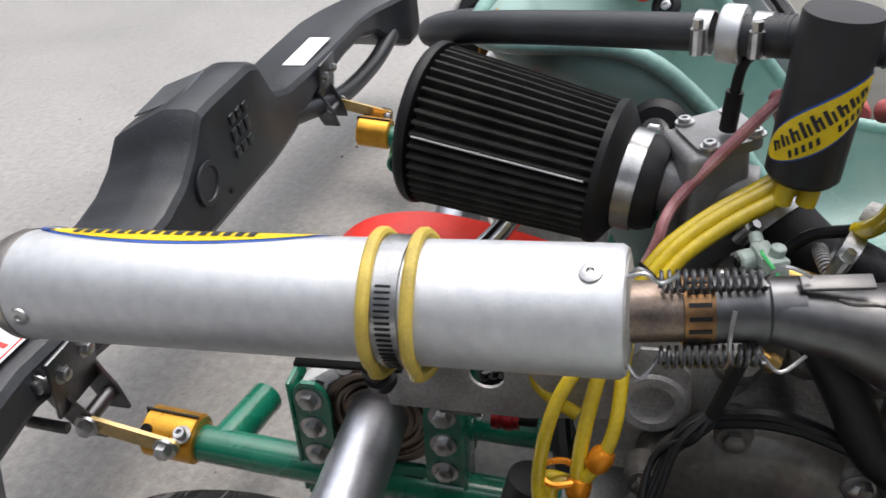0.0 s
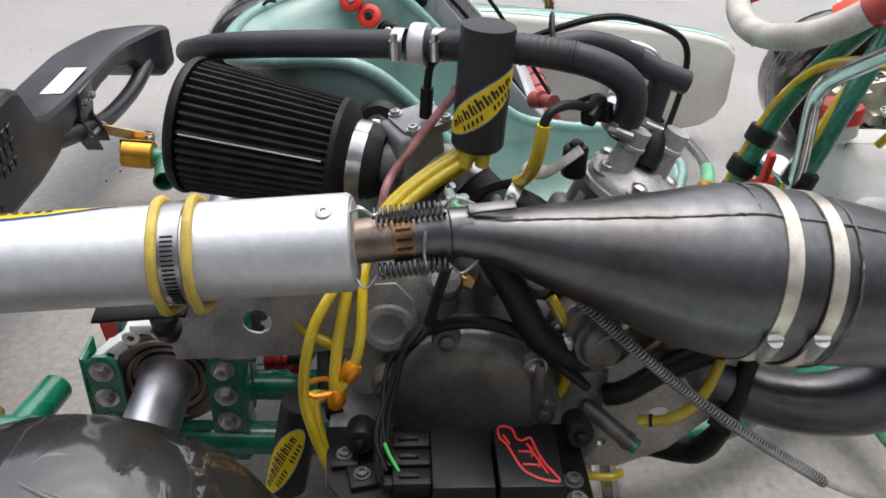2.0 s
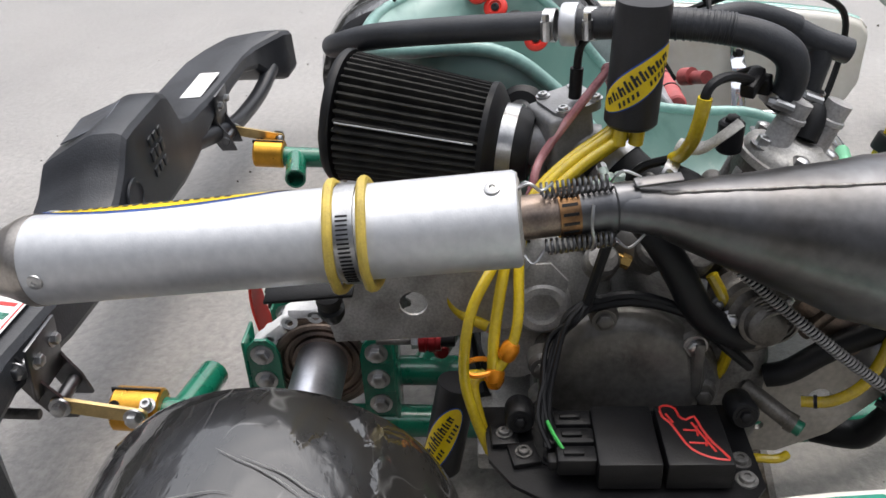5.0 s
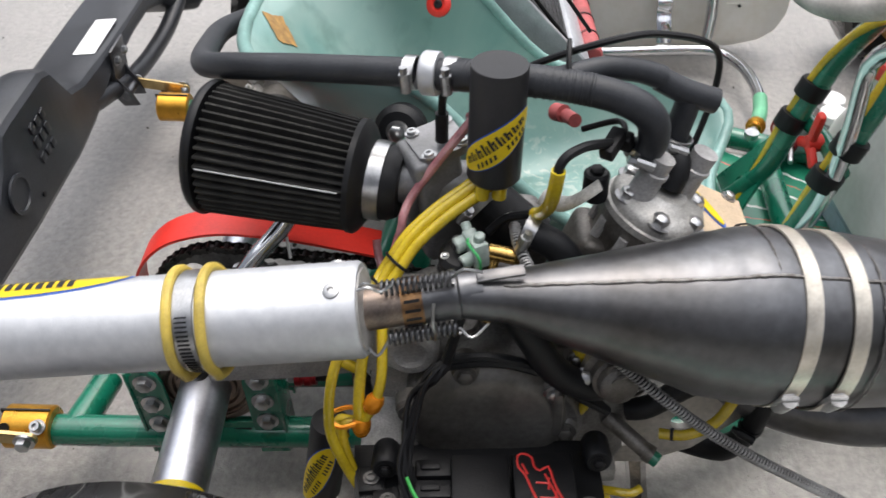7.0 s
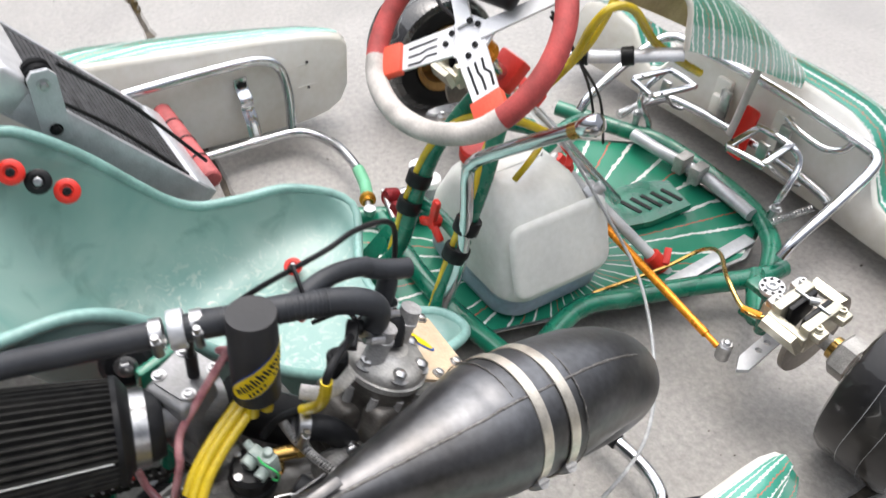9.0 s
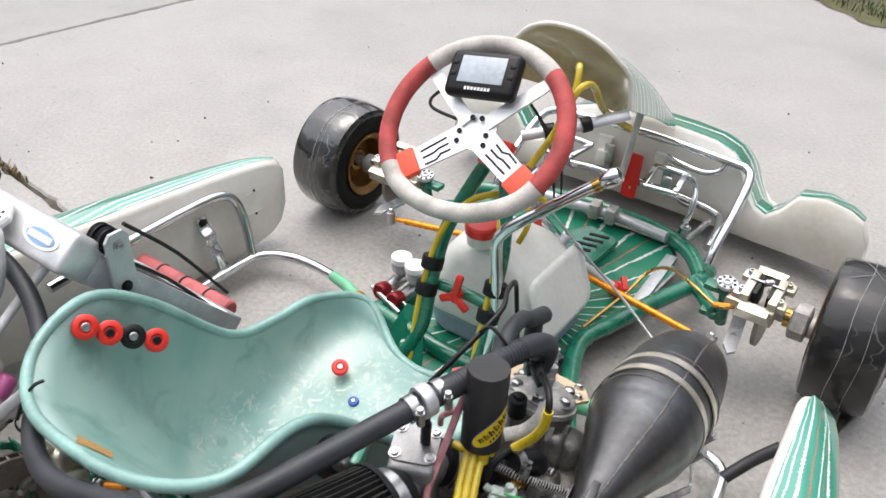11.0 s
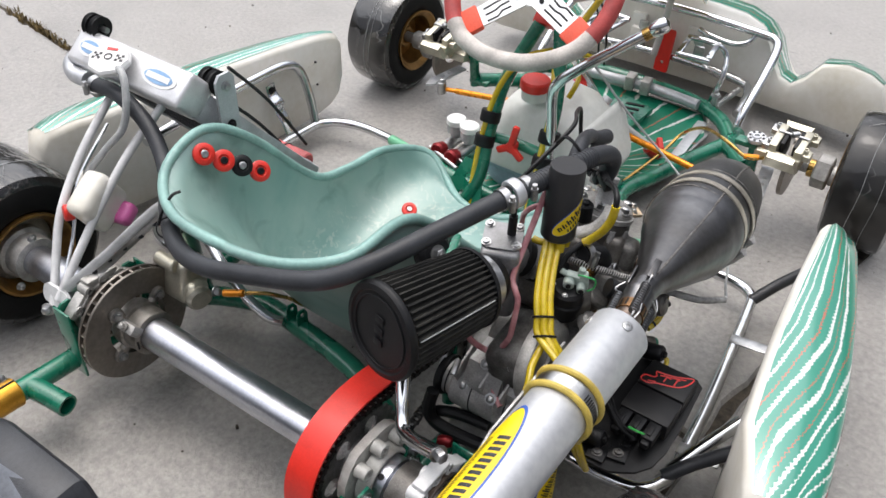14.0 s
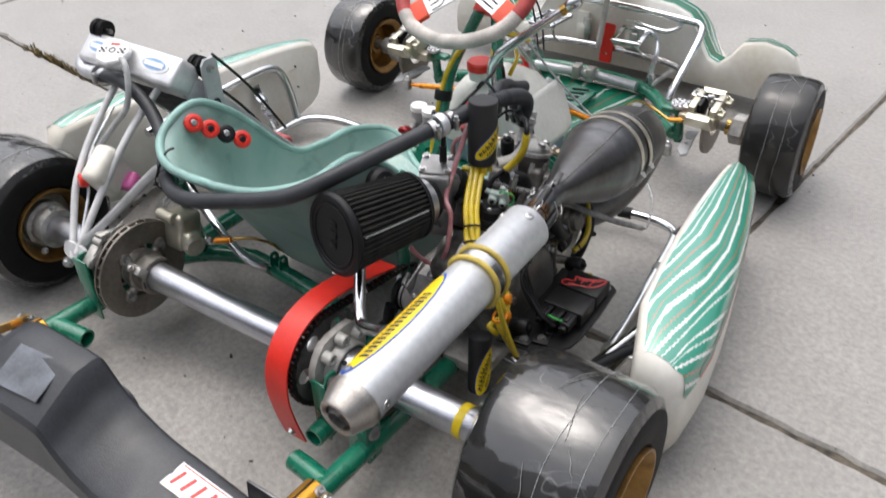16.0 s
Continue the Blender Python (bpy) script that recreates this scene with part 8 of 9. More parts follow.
part("steering_column", rod(C - SN * 0.004, COL, 0.0098, seg=16), CHROME, kart, "chrome steering column")
part("steering_boss", rod(C - SN * 0.045, C - SN * 0.002, 0.019, seg=20, edge=0.002), ORANGE, kart, "orange anodised steering boss")
part("column_block", rbox((0.050, 0.050, 0.022), C - SN * 0.095, (46, 0, 0), 0.004), RED, kart, "red column bearing block")
part("column_block", rbox((0.030, 0.024, 0.040), C - SN * 0.155 + Vector((0.008, 0, 0)), (46, 0, 0), 0.004), RED, kart, "red clamp on the steering column")
LK0, LK1 = Vector((-0.025, 0.930, 0.226)), Vector((0.150, 1.076, 0.042))
LKD = (LK1 - LK0).normalized()
part("linkage_bar", rod(LK0, LK1, 0.0095, edge=0.002), WHITET, kart, "bright alloy linkage bar")
part("bar_clamp", join(rod(LK1 - LKD * 0.048, LK1 - LKD * 0.012, 0.0155, edge=0.003), rbox((0.012, 0.030, 0.012), LK1 - LKD * 0.030 + Vector((0.008, 0.012, 0.012)), (30, 0, 40), 0.002)), RED, kart, "red clamp on the linkage bar")
part("bar_clamp", join(rod(LK0 + LKD * 0.006, LK0 + LKD * 0.040, 0.0155, edge=0.003), rbox((0.012, 0.030, 0.012), LK0 + LKD * 0.022 + Vector((0.008, 0.010, 0.012)), (30, 0, 40), 0.002)), RED, kart, "red clamp on the linkage bar")
part("linkage_fork", join(rbox((0.040, 0.030, 0.014), (0.034, 0.978, 0.172), (20, 40, 30), 0.005), rod((0.030, 0.965, 0.160), (0.040, 0.992, 0.188), 0.010, edge=0.002)), ALU, kart, "bright alloy steering fork")
for x, top in ((-0.066, -0.030), (0.054, 0.012)):
    part("column_support", tube([(x - 0.020 if x < 0 else x + 0.02, 0.640, 0.055), (x, 0.675, 0.12), (x, 0.700, 0.205), (x * 0.9, 0.735, 0.30), (top, 0.790, 0.400)], 0.0125, 14, 6), GREEN, kart, "green steering column support")
part("support_bridge", tube([(-0.066, 0.712, 0.190), (-0.016, 0.718, 0.190), (0.050, 0.712, 0.192)], 0.0105, 12, 4), GREEN, kart)
part("support_gusset", plate([(-0.05, 0.0), (0.05, 0.0), (0.02, 0.10), (-0.02, 0.10)], 0.004, pose(-0.088, 0.640, 0.052, 60, 0, 0), holes=[(0, 0.03, 0.010), (0, 0.065, 0.008)]), GREEN, kart)
for x in (-0.070, 0.056):
    for z in (0.19, 0.235):
        y = 0.696 + (z - 0.19) * 0.35
        part("tape_wrap", lathe([(-0.011, 0.0185), (-0.009, 0.0195), (0.009, 0.0195), (0.011, 0.0185)], (x, y - 0.004, z), (0, 0.33, 0.94), 18), BLACK, kart, "black tape wrap")
    part("yellow_hose", tube([(x + 0.004, 0.640, 0.05), (x - 0.006, 0.668, 0.12), (x - 0.004, 0.688, 0.20), (x * 0.9, 0.718, 0.29), (x * 0.5, 0.755, 0.345), (0.02, 0.80, 0.36), (0.05, 0.86, 0.33)], 0.0058, 10, 6), YELLOW, kart, "yellow breather hose")
part("butterfly_nut", join(rod((-0.016, 0.712, 0.192), (-0.016, 0.694, 0.190), 0.011), moved(rbox((0.014, 0.010, 0.044), (0, 0, 0.026), edge=0.004), pose(-0.016, 0.698, 0.192, 0, 12, 0)), moved(rbox((0.014, 0.010, 0.030), (0, 0, 0.018), edge=0.004), pose(-0.016, 0.698, 0.192, 0, 128, 0)),
                           moved(rbox((0.014, 0.010, 0.030), (0, 0, 0.018), edge=0.004), pose(-0.016, 0.698, 0.192, 0, 240, 0))), RED, kart, "red three-armed butterfly nut")
part("shift_lever", tube([(0.062, 0.66, 0.07), (0.066, 0.69, 0.16), (0.062, 0.70, 0.25), (0.056, 0.700, 0.325), (0.066, 0.700, 0.352), (0.086, 0.706, 0.374), (0.140, 0.730, 0.420), (0.190, 0.752, 0.460)], 0.0095, 14, 6), CHROME, kart, "bent chrome gear lever")
part("lever_tape", rod((0.182, 0.7485, 0.4535), (0.194, 0.7538, 0.463), 0.0105), BRASS, kart)
part("shift_knob", lathe([(0, 0.010), (0.006, 0.0125), (0.022, 0.014), (0.030, 0.011), (0.033, 0.0)], (0.191, 0.7525, 0.461), (0.72, 0.32, 0.60), 20), CHROME, kart, "chrome gear knob")

# ---- floor tray ----
FT = [(-0.225, 0.64), (-0.10, 0.62), (0.02, 0.62), (0.10, 0.70), (0.145, 0.87), (0.185, 1.05), (0.195, 1.22), (0.155, 1.31), (-0.155, 1.31), (-0.235, 1.20), (-0.19, 1.05), (-0.15, 0.87), (-0.20, 0.70)]
fl = plate(FT, 0.003, pose(0, 0, 0.042))
floor_tray = part("floor_tray", fl, STEEL, kart, "alloy floor tray with fanned green and white vinyl", smooth=False)
gv = plate([(x * 0.97, 0.95 + (y - 0.95) * 0.98) for x, y in FT], 0.0008, pose(0, 0, 0.0455))
uv = gv.loops.layers.uv.new("uv")
for f in gv.faces:
    for lp in f.loops:
        co = lp.vert.co
        lp[uv].uv = (co.x, co.y)


def fan():
    """Green vinyl with white and red ragged rays that spread from the seat's front."""
    m, n, link, b = node_mat("fanned_green_vinyl", 0.34)
    b.inputs["Coat Weight"].default_value = 0.3
    tc, sep = n.new("ShaderNodeTexCoord"), n.new("ShaderNodeSeparateXYZ")
    link(tc.outputs["Object"], sep.inputs["Vector"])
    wob = n.new("ShaderNodeTexNoise")
    wob.inputs["Scale"].default_value, wob.inputs["Detail"].default_value, wob.inputs["Roughness"].default_value = 45, 3, 0.8
    link(tc.outputs["Object"], wob.inputs["Vector"])

    def mn(op, a, c):
        x = n.new("ShaderNodeMath")
        x.operation = op
        for k, v in enumerate((a, c)):
            if isinstance(v, float):
                x.inputs[k].default_value = v
            else:
                link(v, x.inputs[k])
        return x.outputs[0]

    ang = mn("ARCTAN2", mn("SUBTRACT", sep.outputs["X"], 0.02), mn("SUBTRACT", sep.outputs["Y"], 0.92))
    ang = mn("ADD", ang, mn("MULTIPLY", mn("SUBTRACT", wob.outputs["Fac"], 0.5), 0.05))
    saw = mn("FRACT", mn("MULTIPLY", ang, 2.6), 0.0)
    ramp = n.new("ShaderNodeValToRGB")
    ramp.color_ramp.interpolation = "CONSTANT"
    e = ramp.color_ramp.elements
    green, white, red = (0.012, 0.20, 0.115, 1), (0.70, 0.72, 0.68, 1), (0.50, 0.10, 0.06, 1)
    e[0].position, e[0].color = 0.0, green
    e[1].position, e[1].color = 0.22, white
    for p, col in ((0.275, green), (0.52, red), (0.545, green), (0.76, white), (0.81, green)):
        e.new(p).color = col
    link(saw, ramp.inputs["Fac"])
    link(ramp.outputs["Color"], b.inputs["Base Color"])
    return m


part("tray_graphic", gv, fan(), floor_tray, "green vinyl with ragged white rays", smooth=False)
part("tray_edge", rbox((0.024, 0.210, 0.003), (0.172, 1.155, 0.052), (0, 0, 3), 0.001), ALU, floor_tray, "bare alloy tray edge")
HEEL = pose(0.004, 1.158, 0.052, 3, 0, -10)
heel = part("heel_rest", plate([(-0.050, -0.085), (0.044, -0.085), (0.052, -0.02), (0.042, 0.070), (-0.034, 0.074), (-0.054, 0.02)], 0.012, HEEL), GREEN, kart, "slotted green heel rest")
for k in range(5):
    part("heel_slot", moved(rbox((0.044, 0.008, 0.0016), edge=0), HEEL @ pose(0.004, -0.034 + 0.022 * k, 0.0128, 0, 0, 22)), BLACK, heel)
part("pedal_tube", tube([(-0.155, 1.275, 0.077), (-0.10, 1.283, 0.074), (-0.01, 1.302, 0.070), (0.06, 1.296, 0.073), (0.140, 1.285, 0.075)], 0.0125, 14, 4), GREYT, kart, "grey steering cross tube")
for x in (-0.035, 0.005):
    part("tube_clamp", rbox((0.022, 0.036, 0.036), (x, 1.290, 0.078), (0, 0, 8), 0.003), CAST, kart, "alloy tube clamp block")

# ---- front axle ends, brakes, tie rods ----
def spindle(s):
    y0 = 1.085 if s > 0 else 1.062
    yoke = part("kingpin_yoke", join(rod((s * 0.246, y0 + 0.090, 0.068), (s * 0.322, y0 - 0.004, 0.084), 0.0165), rod((s * 0.334, y0, 0.066), (s * 0.332, y0 - 0.016, 0.166), 0.0115), rbox((0.05, 0.026, 0.012), (s * 0.318, y0, 0.080), edge=0.003), rbox((0.05, 0.026, 0.012), (s * 0.318, y0 - 0.012, 0.146), edge=0.003)), GREEN, kart, "green kingpin yoke")
    part("caster_cap", lathe([(0, 0.017), (0.006, 0.019), (0.009, 0.018), (0.009, 0.010), (0.012, 0.008), (0.012, 0.005), (0.008, 0.0045)], (s * 0.332, y0 - 0.018, 0.160), (0, -0.15, 1), 24), ALU, yoke, "drilled alloy caster cap")
    for k in range(8):
        w = math.pi * k / 4
        part("cap_hole", rod((s * 0.332 + 0.0138 * math.cos(w), y0 - 0.0192 + 0.0138 * math.sin(w), 0.1670 + 0.0021 * math.sin(w)), (s * 0.332 + 0.0138 * math.cos(w), y0 - 0.0195 + 0.0138 * math.sin(w), 0.1696 + 0.0021 * math.sin(w)), 0.0030, seg=10), BLACK, yoke)
    sp = part("stub_axle", join(rod((s * 0.336, y0, 0.130), (s * 0.54, y0, 0.130), 0.0125), rod((s * 0.452, y0, 0.130), (s * 0.482, y0, 0.130), 0.034, seg=6, edge=0.003), rod((s * 0.482, y0, 0.130), (s * 0.512, y0, 0.130), 0.022, edge=0.003)), CAST, kart, "stub axle with grey hub")
    part("spacer", rod((s * 0.440, y0, 0.130), (s * 0.455, y0, 0.130), 0.018), BRASS, sp)
    part("front_disc", lathe([(-0.004, 0.028), (-0.004, 0.070), (0.004, 0.070), (0.004, 0.028)], (s * 0.408, y0, 0.130), (1, 0, 0), 40, closed=True), DISC, sp, "front brake disc")
    def wing(y, z, tilt, w0, w1, h):
        return moved(plate([(-w0 / 2, -h / 2), (w0 / 2, -h / 2), (w1 / 2, h / 2), (-w1 / 2, h / 2)], 0.012, Matrix.Identity(4)), pose(s * 0.400, y, z, tilt, 0, 0))
    cal = part("front_caliper", join(rbox((0.016, 0.070, 0.052), (s * 0.376, y0 - 0.036, 0.176), (12, 0, 0), 0.003, 2), rbox((0.016, 0.070, 0.052), (s * 0.424, y0 - 0.036, 0.176), (12, 0, 0), 0.003, 2),
                                     wing(y0 + 0.004, 0.196, 24, 0.046, 0.052, 0.014), wing(y0 - 0.082, 0.172, 118, 0.066, 0.050, 0.030), rbox((0.064, 0.012, 0.024), (s * 0.400, y0 - 0.072, 0.168), (12, 0, 0), 0.003)), CALIPER, kart, "champagne front brake caliper with black pads")
    for dx in (-0.012, 0.012):
        part("brake_pad", rbox((0.008, 0.052, 0.054), (s * 0.402 + dx, y0 - 0.034, 0.176), (12, 0, 0), 0.002), BLACK, cal)
    for dx, dy, dz in ((-0.034, 0.010, 0.026), (-0.034, -0.036, 0.016), (0.034, 0.010, 0.026), (0.034, -0.036, 0.016)):
        part("caliper_ear", join(rbox((0.024, 0.022, 0.014), (s * 0.400 + dx, y0 - 0.02 + dy, 0.178 + dz - 0.012), (12, 0, 0), 0.003), bolt((s * 0.400 + dx, y0 - 0.02 + dy, 0.178 + dz - 0.005), (0, -0.2, 1), 0.0055, 0.006, True, True)), CALIPER if dx > 0 else STEEL, cal)
    part("pad_pin", rod((s * 0.372, y0 - 0.034, 0.204), (s * 0.430, y0 - 0.034, 0.204), 0.0028), STEEL, cal)
    part("pad_clip", rod((s * 0.398, y0 - 0.038, 0.206), (s * 0.408, y0 - 0.030, 0.207), 0.006), STEEL, cal)
    part("caliper_arm", rbox((0.045, 0.030, 0.022), (s * 0.362, y0 - 0.030, 0.145), edge=0.005), CALIPER, cal)
    arm = part("steering_arm", plate([(-0.012, 0.0), (0.012, 0.0), (0.012, 0.10), (0.0, 0.125), (-0.012, 0.112)], 0.006, pose(s * 0.368, y0 - 0.006, 0.098, 0, 0, 180 + s * 8), holes=[(0, 0.045, 0.0055), (0, 0.068, 0.0055)]), ALU, kart, "drilled alloy steering arm")
    e = Vector((s * 0.350, y0 - 0.116, 0.098))
    part("rod_end", join(rod(e - Vector((0, 0, 0.012)), e + Vector((0, 0, 0.018)), 0.0105, edge=0.002), bolt(e + Vector((0, 0, 0.018)), (0, 0, 1), 0.006, 0.005)), STEEL, arm)
    inner = Vector((0.005 + s * 0.045, 0.985, 0.128))
    d = (inner - e).normalized()
    part("tie_rod", join(rod(e + d * 0.012, e + d * 0.040, 0.0048), rod(e + d * 0.036, inner, 0.0068, seg=14, edge=0.001)), ORANGE, kart, "orange anodised tie rod")
    return cal


for s in (1, -1):
    spindle(s)
part("column_fork", join(rbox((0.12, 0.030, 0.006), (0.008, 0.990, 0.118), (0, 0, 0), 0.002), rod((0.008, 1.00, 0.10), (0.008, 0.99, 0.140), 0.010)), STEEL, kart)
part("front_brake_line", tube([(0.365, 1.025, 0.152), (0.335, 1.010, 0.150), (0.28, 1.03, 0.160), (0.22, 1.09, 0.135), (0.17, 1.12, 0.090), (0.15, 1.06, 0.062), (0.13, 0.92, 0.055)], 0.0036, 8, 6), BRASS, kart, "braided brown brake line")
part("orange_fitting", rod((0.330, 1.010, 0.150), (0.356, 1.020, 0.152), 0.0055, seg=10), ORANGE, kart)
# brake master cylinders with white caps
for i, (x, y) in enumerate(((-0.212, 0.806), (-0.174, 0.799))):
    mc = part("brake_reservoir", lathe([(0, 0.011), (0.010, 0.012), (0.012, 0.019), (0.030, 0.019)], (x, y, 0.091), (0, 0, 1), 20), CLEAR, kart, "clear brake fluid reservoir")
    part("reservoir_cap", lathe([(0, 0.019), (0.002, 0.0205), (0.012, 0.0205), (0.014, 0.018)], (x, y, 0.121), (0, 0, 1), 20), WHITE, mc, "white reservoir cap")
    part("red_cup", lathe([(0, 0.014), (0.003, 0.0165), (0.022, 0.0165), (0.026, 0.012)], (x - 0.002, y - 0.045, 0.080), (0, -0.95, 0.3), 18), REDMAT, mc, "red anodised cylinder end")
    part("cylinder", rod((x, y + 0.04, 0.082), (x - 0.002, y - 0.046, 0.078), 0.013), STEEL, mc)
part("adjuster_rod", join(rod((-0.235, 0.745, 0.085), (-0.15, 0.720, 0.078), 0.005), rod((-0.195, 0.755, 0.085), (-0.13, 0.735, 0.080), 0.004)), STEEL, kart)

# ---- front bumper bars, pedals, fairing ----
bar([(0.254, 1.215, 0.095), (0.255, 1.240, 0.124), (0.257, 1.32, 0.170), (0.252, 1.395, 0.205), (0.236, 1.424, 0.214), (0.200, 1.432, 0.216), (0.0, 1.440, 0.220), (-0.200, 1.432, 0.216), (-0.236, 1.424, 0.214), (-0.252, 1.395, 0.205), (-0.257, 1.32, 0.170), (-0.255, 1.240, 0.124), (-0.254, 1.215, 0.095)], label="chrome front bumper bar")
bar([(0.225, 1.30, 0.075), (0.215, 1.39, 0.088), (0.175, 1.425, 0.094), (0.0, 1.436, 0.098), (-0.175, 1.425, 0.094), (-0.215, 1.39, 0.088), (-0.225, 1.30, 0.075)], label="chrome lower front bar")
bar([(0.190, 1.430, 0.212), (0.180, 1.420, 0.194), (0.150, 1.412, 0.184), (0.095, 1.415, 0.186), (0.06, 1.425, 0.190)], 0.0065, label="thin chrome bar")
for x in (-0.10, 0.045):
    part("fairing_clamp", join(rbox((0.036, 0.012, 0.085), (x, 1.444, 0.140), edge=0.003), rbox((0.022, 0.014, 0.040), (x, 1.434, 0.130), edge=0.002)), MILK, kart, "white fairing clamp")
    part("clamp_clip", rbox((0.024, 0.008, 0.060), (x + 0.018, 1.432, 0.140), edge=0.002), STEEL, kart)
def pedal(s):
    x0 = 0.012 if s > 0 else -0.020
    p = part("pedal", tube([(x0 + s * 0.075, 1.224, 0.212), (x0 + s * 0.140, 1.244, 0.205)], 0.0064, 12, 1), CHROME, kart, "bent chrome tube pedal")
    part("pedal_rung", tube([(x0 + s * 0.058, 1.322, 0.211), (x0 + s * 0.100, 1.325, 0.212), (x0 + s * 0.132, 1.328, 0.207), (x0 + s * 0.150, 1.332, 0.188), (x0 + s * 0.160, 1.310, 0.160), (x0 + s * 0.158, 1.300, 0.128), (x0 + s * 0.146, 1.318, 0.095), (x0 + s * 0.140, 1.325, 0.070)], 0.0064, 12, 5), CHROME, p)
    for x, y in ((0.068, 1.273), (0.132, 1.286)):
        part("pedal_link", rbox((0.012, 0.092, 0.008), (x0 + s * x, y, 0.211), (0, 0, s * 7), 0.0015), CHROME, p)
        part("link_hole", rod((x0 + s * x, y - 0.030, 0.2148), (x0 + s * x, y - 0.030, 0.2158), 0.0028, seg=10), BLACK, p)
    part("pedal_plate", rbox((0.020, 0.006, 0.030), (x0 + s * 0.100, 1.292, 0.196), (0, 0, 0), 0.001), STEEL, p)
    part("pedal_rod", tube([(x0 + s * 0.100, 1.292, 0.185), (x0 + s * 0.12, 1.35, 0.130), (x0 + s * 0.13, 1.40, 0.100)], 0.004, 8, 4), CHROME, p)
    part("pedal_spring", spring((x0 + s * 0.175, 1.27, 0.100), (x0 + s * 0.19, 1.36, 0.105), 0.006, 0.0011, 14), STEEL, p)
    part("pedal_stop", join(rod((x0 + s * 0.158, 1.300, 0.060), (x0 + s * 0.158, 1.300, 0.105), 0.007), bolt((x0 + s * 0.158, 1.300, 0.104), (0, 0, 1), 0.008, 0.006)), STEEL, p)


pedal(1)
pedal(-1)
part("red_clip", plate(rounded(0.036, 0.108, 0.006), 0.005, pose(-0.013, 1.424, 0.115, 84, 0, -3), holes=[(0.0, -0.030, 0.0045)]), RED, kart, "red plastic fairing clip")
part("panel_strut", tube([(-0.010, 1.398, 0.282), (-0.018, 1.402, 0.225), (-0.028, 1.408, 0.150), (-0.036, 1.412, 0.100)], 0.0085, 10, 4, flat=0.3, up=(0, 1, 0)), material("frosted_strip", (0.66, 0.60, 0.59), 0.32, 0.15), kart, "frosted pale strip under the front panel")
part("cable_tray", tube([(-0.02, 0.885, 0.420), (0.047, 0.937, 0.437), (0.116, 1.006, 0.456)], 0.011, 10, 5, flat=0.4), GREYT, kart, "grey support arm with tape")
for a, b in (((0.058, 0.948, 0.439), (0.070, 0.960, 0.443)), ((0.010, 0.908, 0.428), (0.024, 0.919, 0.431))):
    part("tape_wrap", rod(a, b, 0.0135, edge=0.001), BLACK, kart, "black tape wrap")
part("yellow_loop", tube([(0.030, 0.830, 0.400), (0.050, 0.862, 0.450), (0.066, 0.872, 0.505), (0.078, 0.890, 0.533), (0.080, 0.930, 0.520), (0.077, 0.985, 0.462), (0.086, 1.045, 0.418), (0.094, 1.082, 0.395)], 0.0062, 10, 7), YELLOW, kart, "yellow hose loop behind the steering wheel")
part("yellow_loop", tube([(0.048, 0.855, 0.440), (0.058, 0.880, 0.475), (0.060, 0.905, 0.520), (0.052, 0.925, 0.548), (0.040, 0.945, 0.540)], 0.0058, 10, 6), YELLOW, kart, "yellow hose loop behind the steering wheel")
part("thin_lead", tube([(0.0, 0.86, 0.50), (0.012, 0.90, 0.44), (0.010, 0.95, 0.36), (0.004, 0.99, 0.26)], 0.0022, 7, 6), BLACK, kart, "thin black lead")
part("thin_lead", tube([(0.010, 0.85, 0.50), (0.026, 0.90, 0.43), (0.024, 0.96, 0.35), (0.014, 1.0, 0.25)], 0.0022, 7, 6), BLACK, kart, "thin black lead")


def nose():
    """White moulded front fairing: its back is seen; the top carries green vinyl."""
    xs = [0.0, 0.08, 0.15, 0.195, 0.222, 0.245, 0.266, 0.292, 0.322, 0.350, 0.405, 0.455, 0.485, 0.503]
    top = [0.248, 0.247, 0.243, 0.228, 0.202, 0.158, 0.126, 0.116, 0.144, 0.186, 0.202, 0.198, 0.184, 0.140]
    back = [1.456, 1.455, 1.451, 1.447, 1.443, 1.440, 1.437, 1.434, 1.431, 1.428, 1.420, 1.412, 1.408, 1.408]
    rows = [(-x, t, b) for x, t, b in list(zip(xs, top, back))[:0:-1]] + list(zip(xs, top, back))
    rings = []
    for x, t, b in rows:
        bulge = 0.19 * (1 - (abs(x) / 0.62) ** 2.2)
        low = 0.035 + 0.02 * (abs(x) / 0.55) ** 2
        rings.append([Vector((x, b, low + 0.01)), Vector((x, b - 0.004, (low + t) / 2)), Vector((x, b, t - 0.010)), Vector((x, b + 0.008, t)), Vector((x, b + bulge * 0.35 + 0.01, t - 0.006)), Vector((x, b + bulge * 0.75 + 0.015, t - 0.045)),
                      Vector((x, b + bulge + 0.02, (low + t) / 2 - 0.02)), Vector((x, b + bulge * 0.9 + 0.02, low)), Vector((x, b + 0.01, low))])
    n = part("front_fairing", skin(rings), MILK, kart, "milky white front fairing, green vinyl on its outside", sharp=45)
    lay = []
    for x, t, b in rows[1:-1]:
        bulge = 0.19 * (1 - (abs(x) / 0.62) ** 2.2)
        lay.append([Vector((x, b + 0.010, t + 0.0015)), Vector((x, b + bulge * 0.35 + 0.01, t - 0.0045)), Vector((x, b + bulge * 0.75 + 0.0165, t - 0.0438))])
    bm = skin(lay, closed_ring=False)
    uv = bm.loops.layers.uv.new("uv")
    for f in bm.faces:
        for lp in f.loops:
            co = lp.vert.co
            lp[uv].uv = ((co.y - 1.39) * 4.2, co.x * 6)
    part("fairing_graphic", bm, VINYL, n, "striped green vinyl")
    return n


nose()


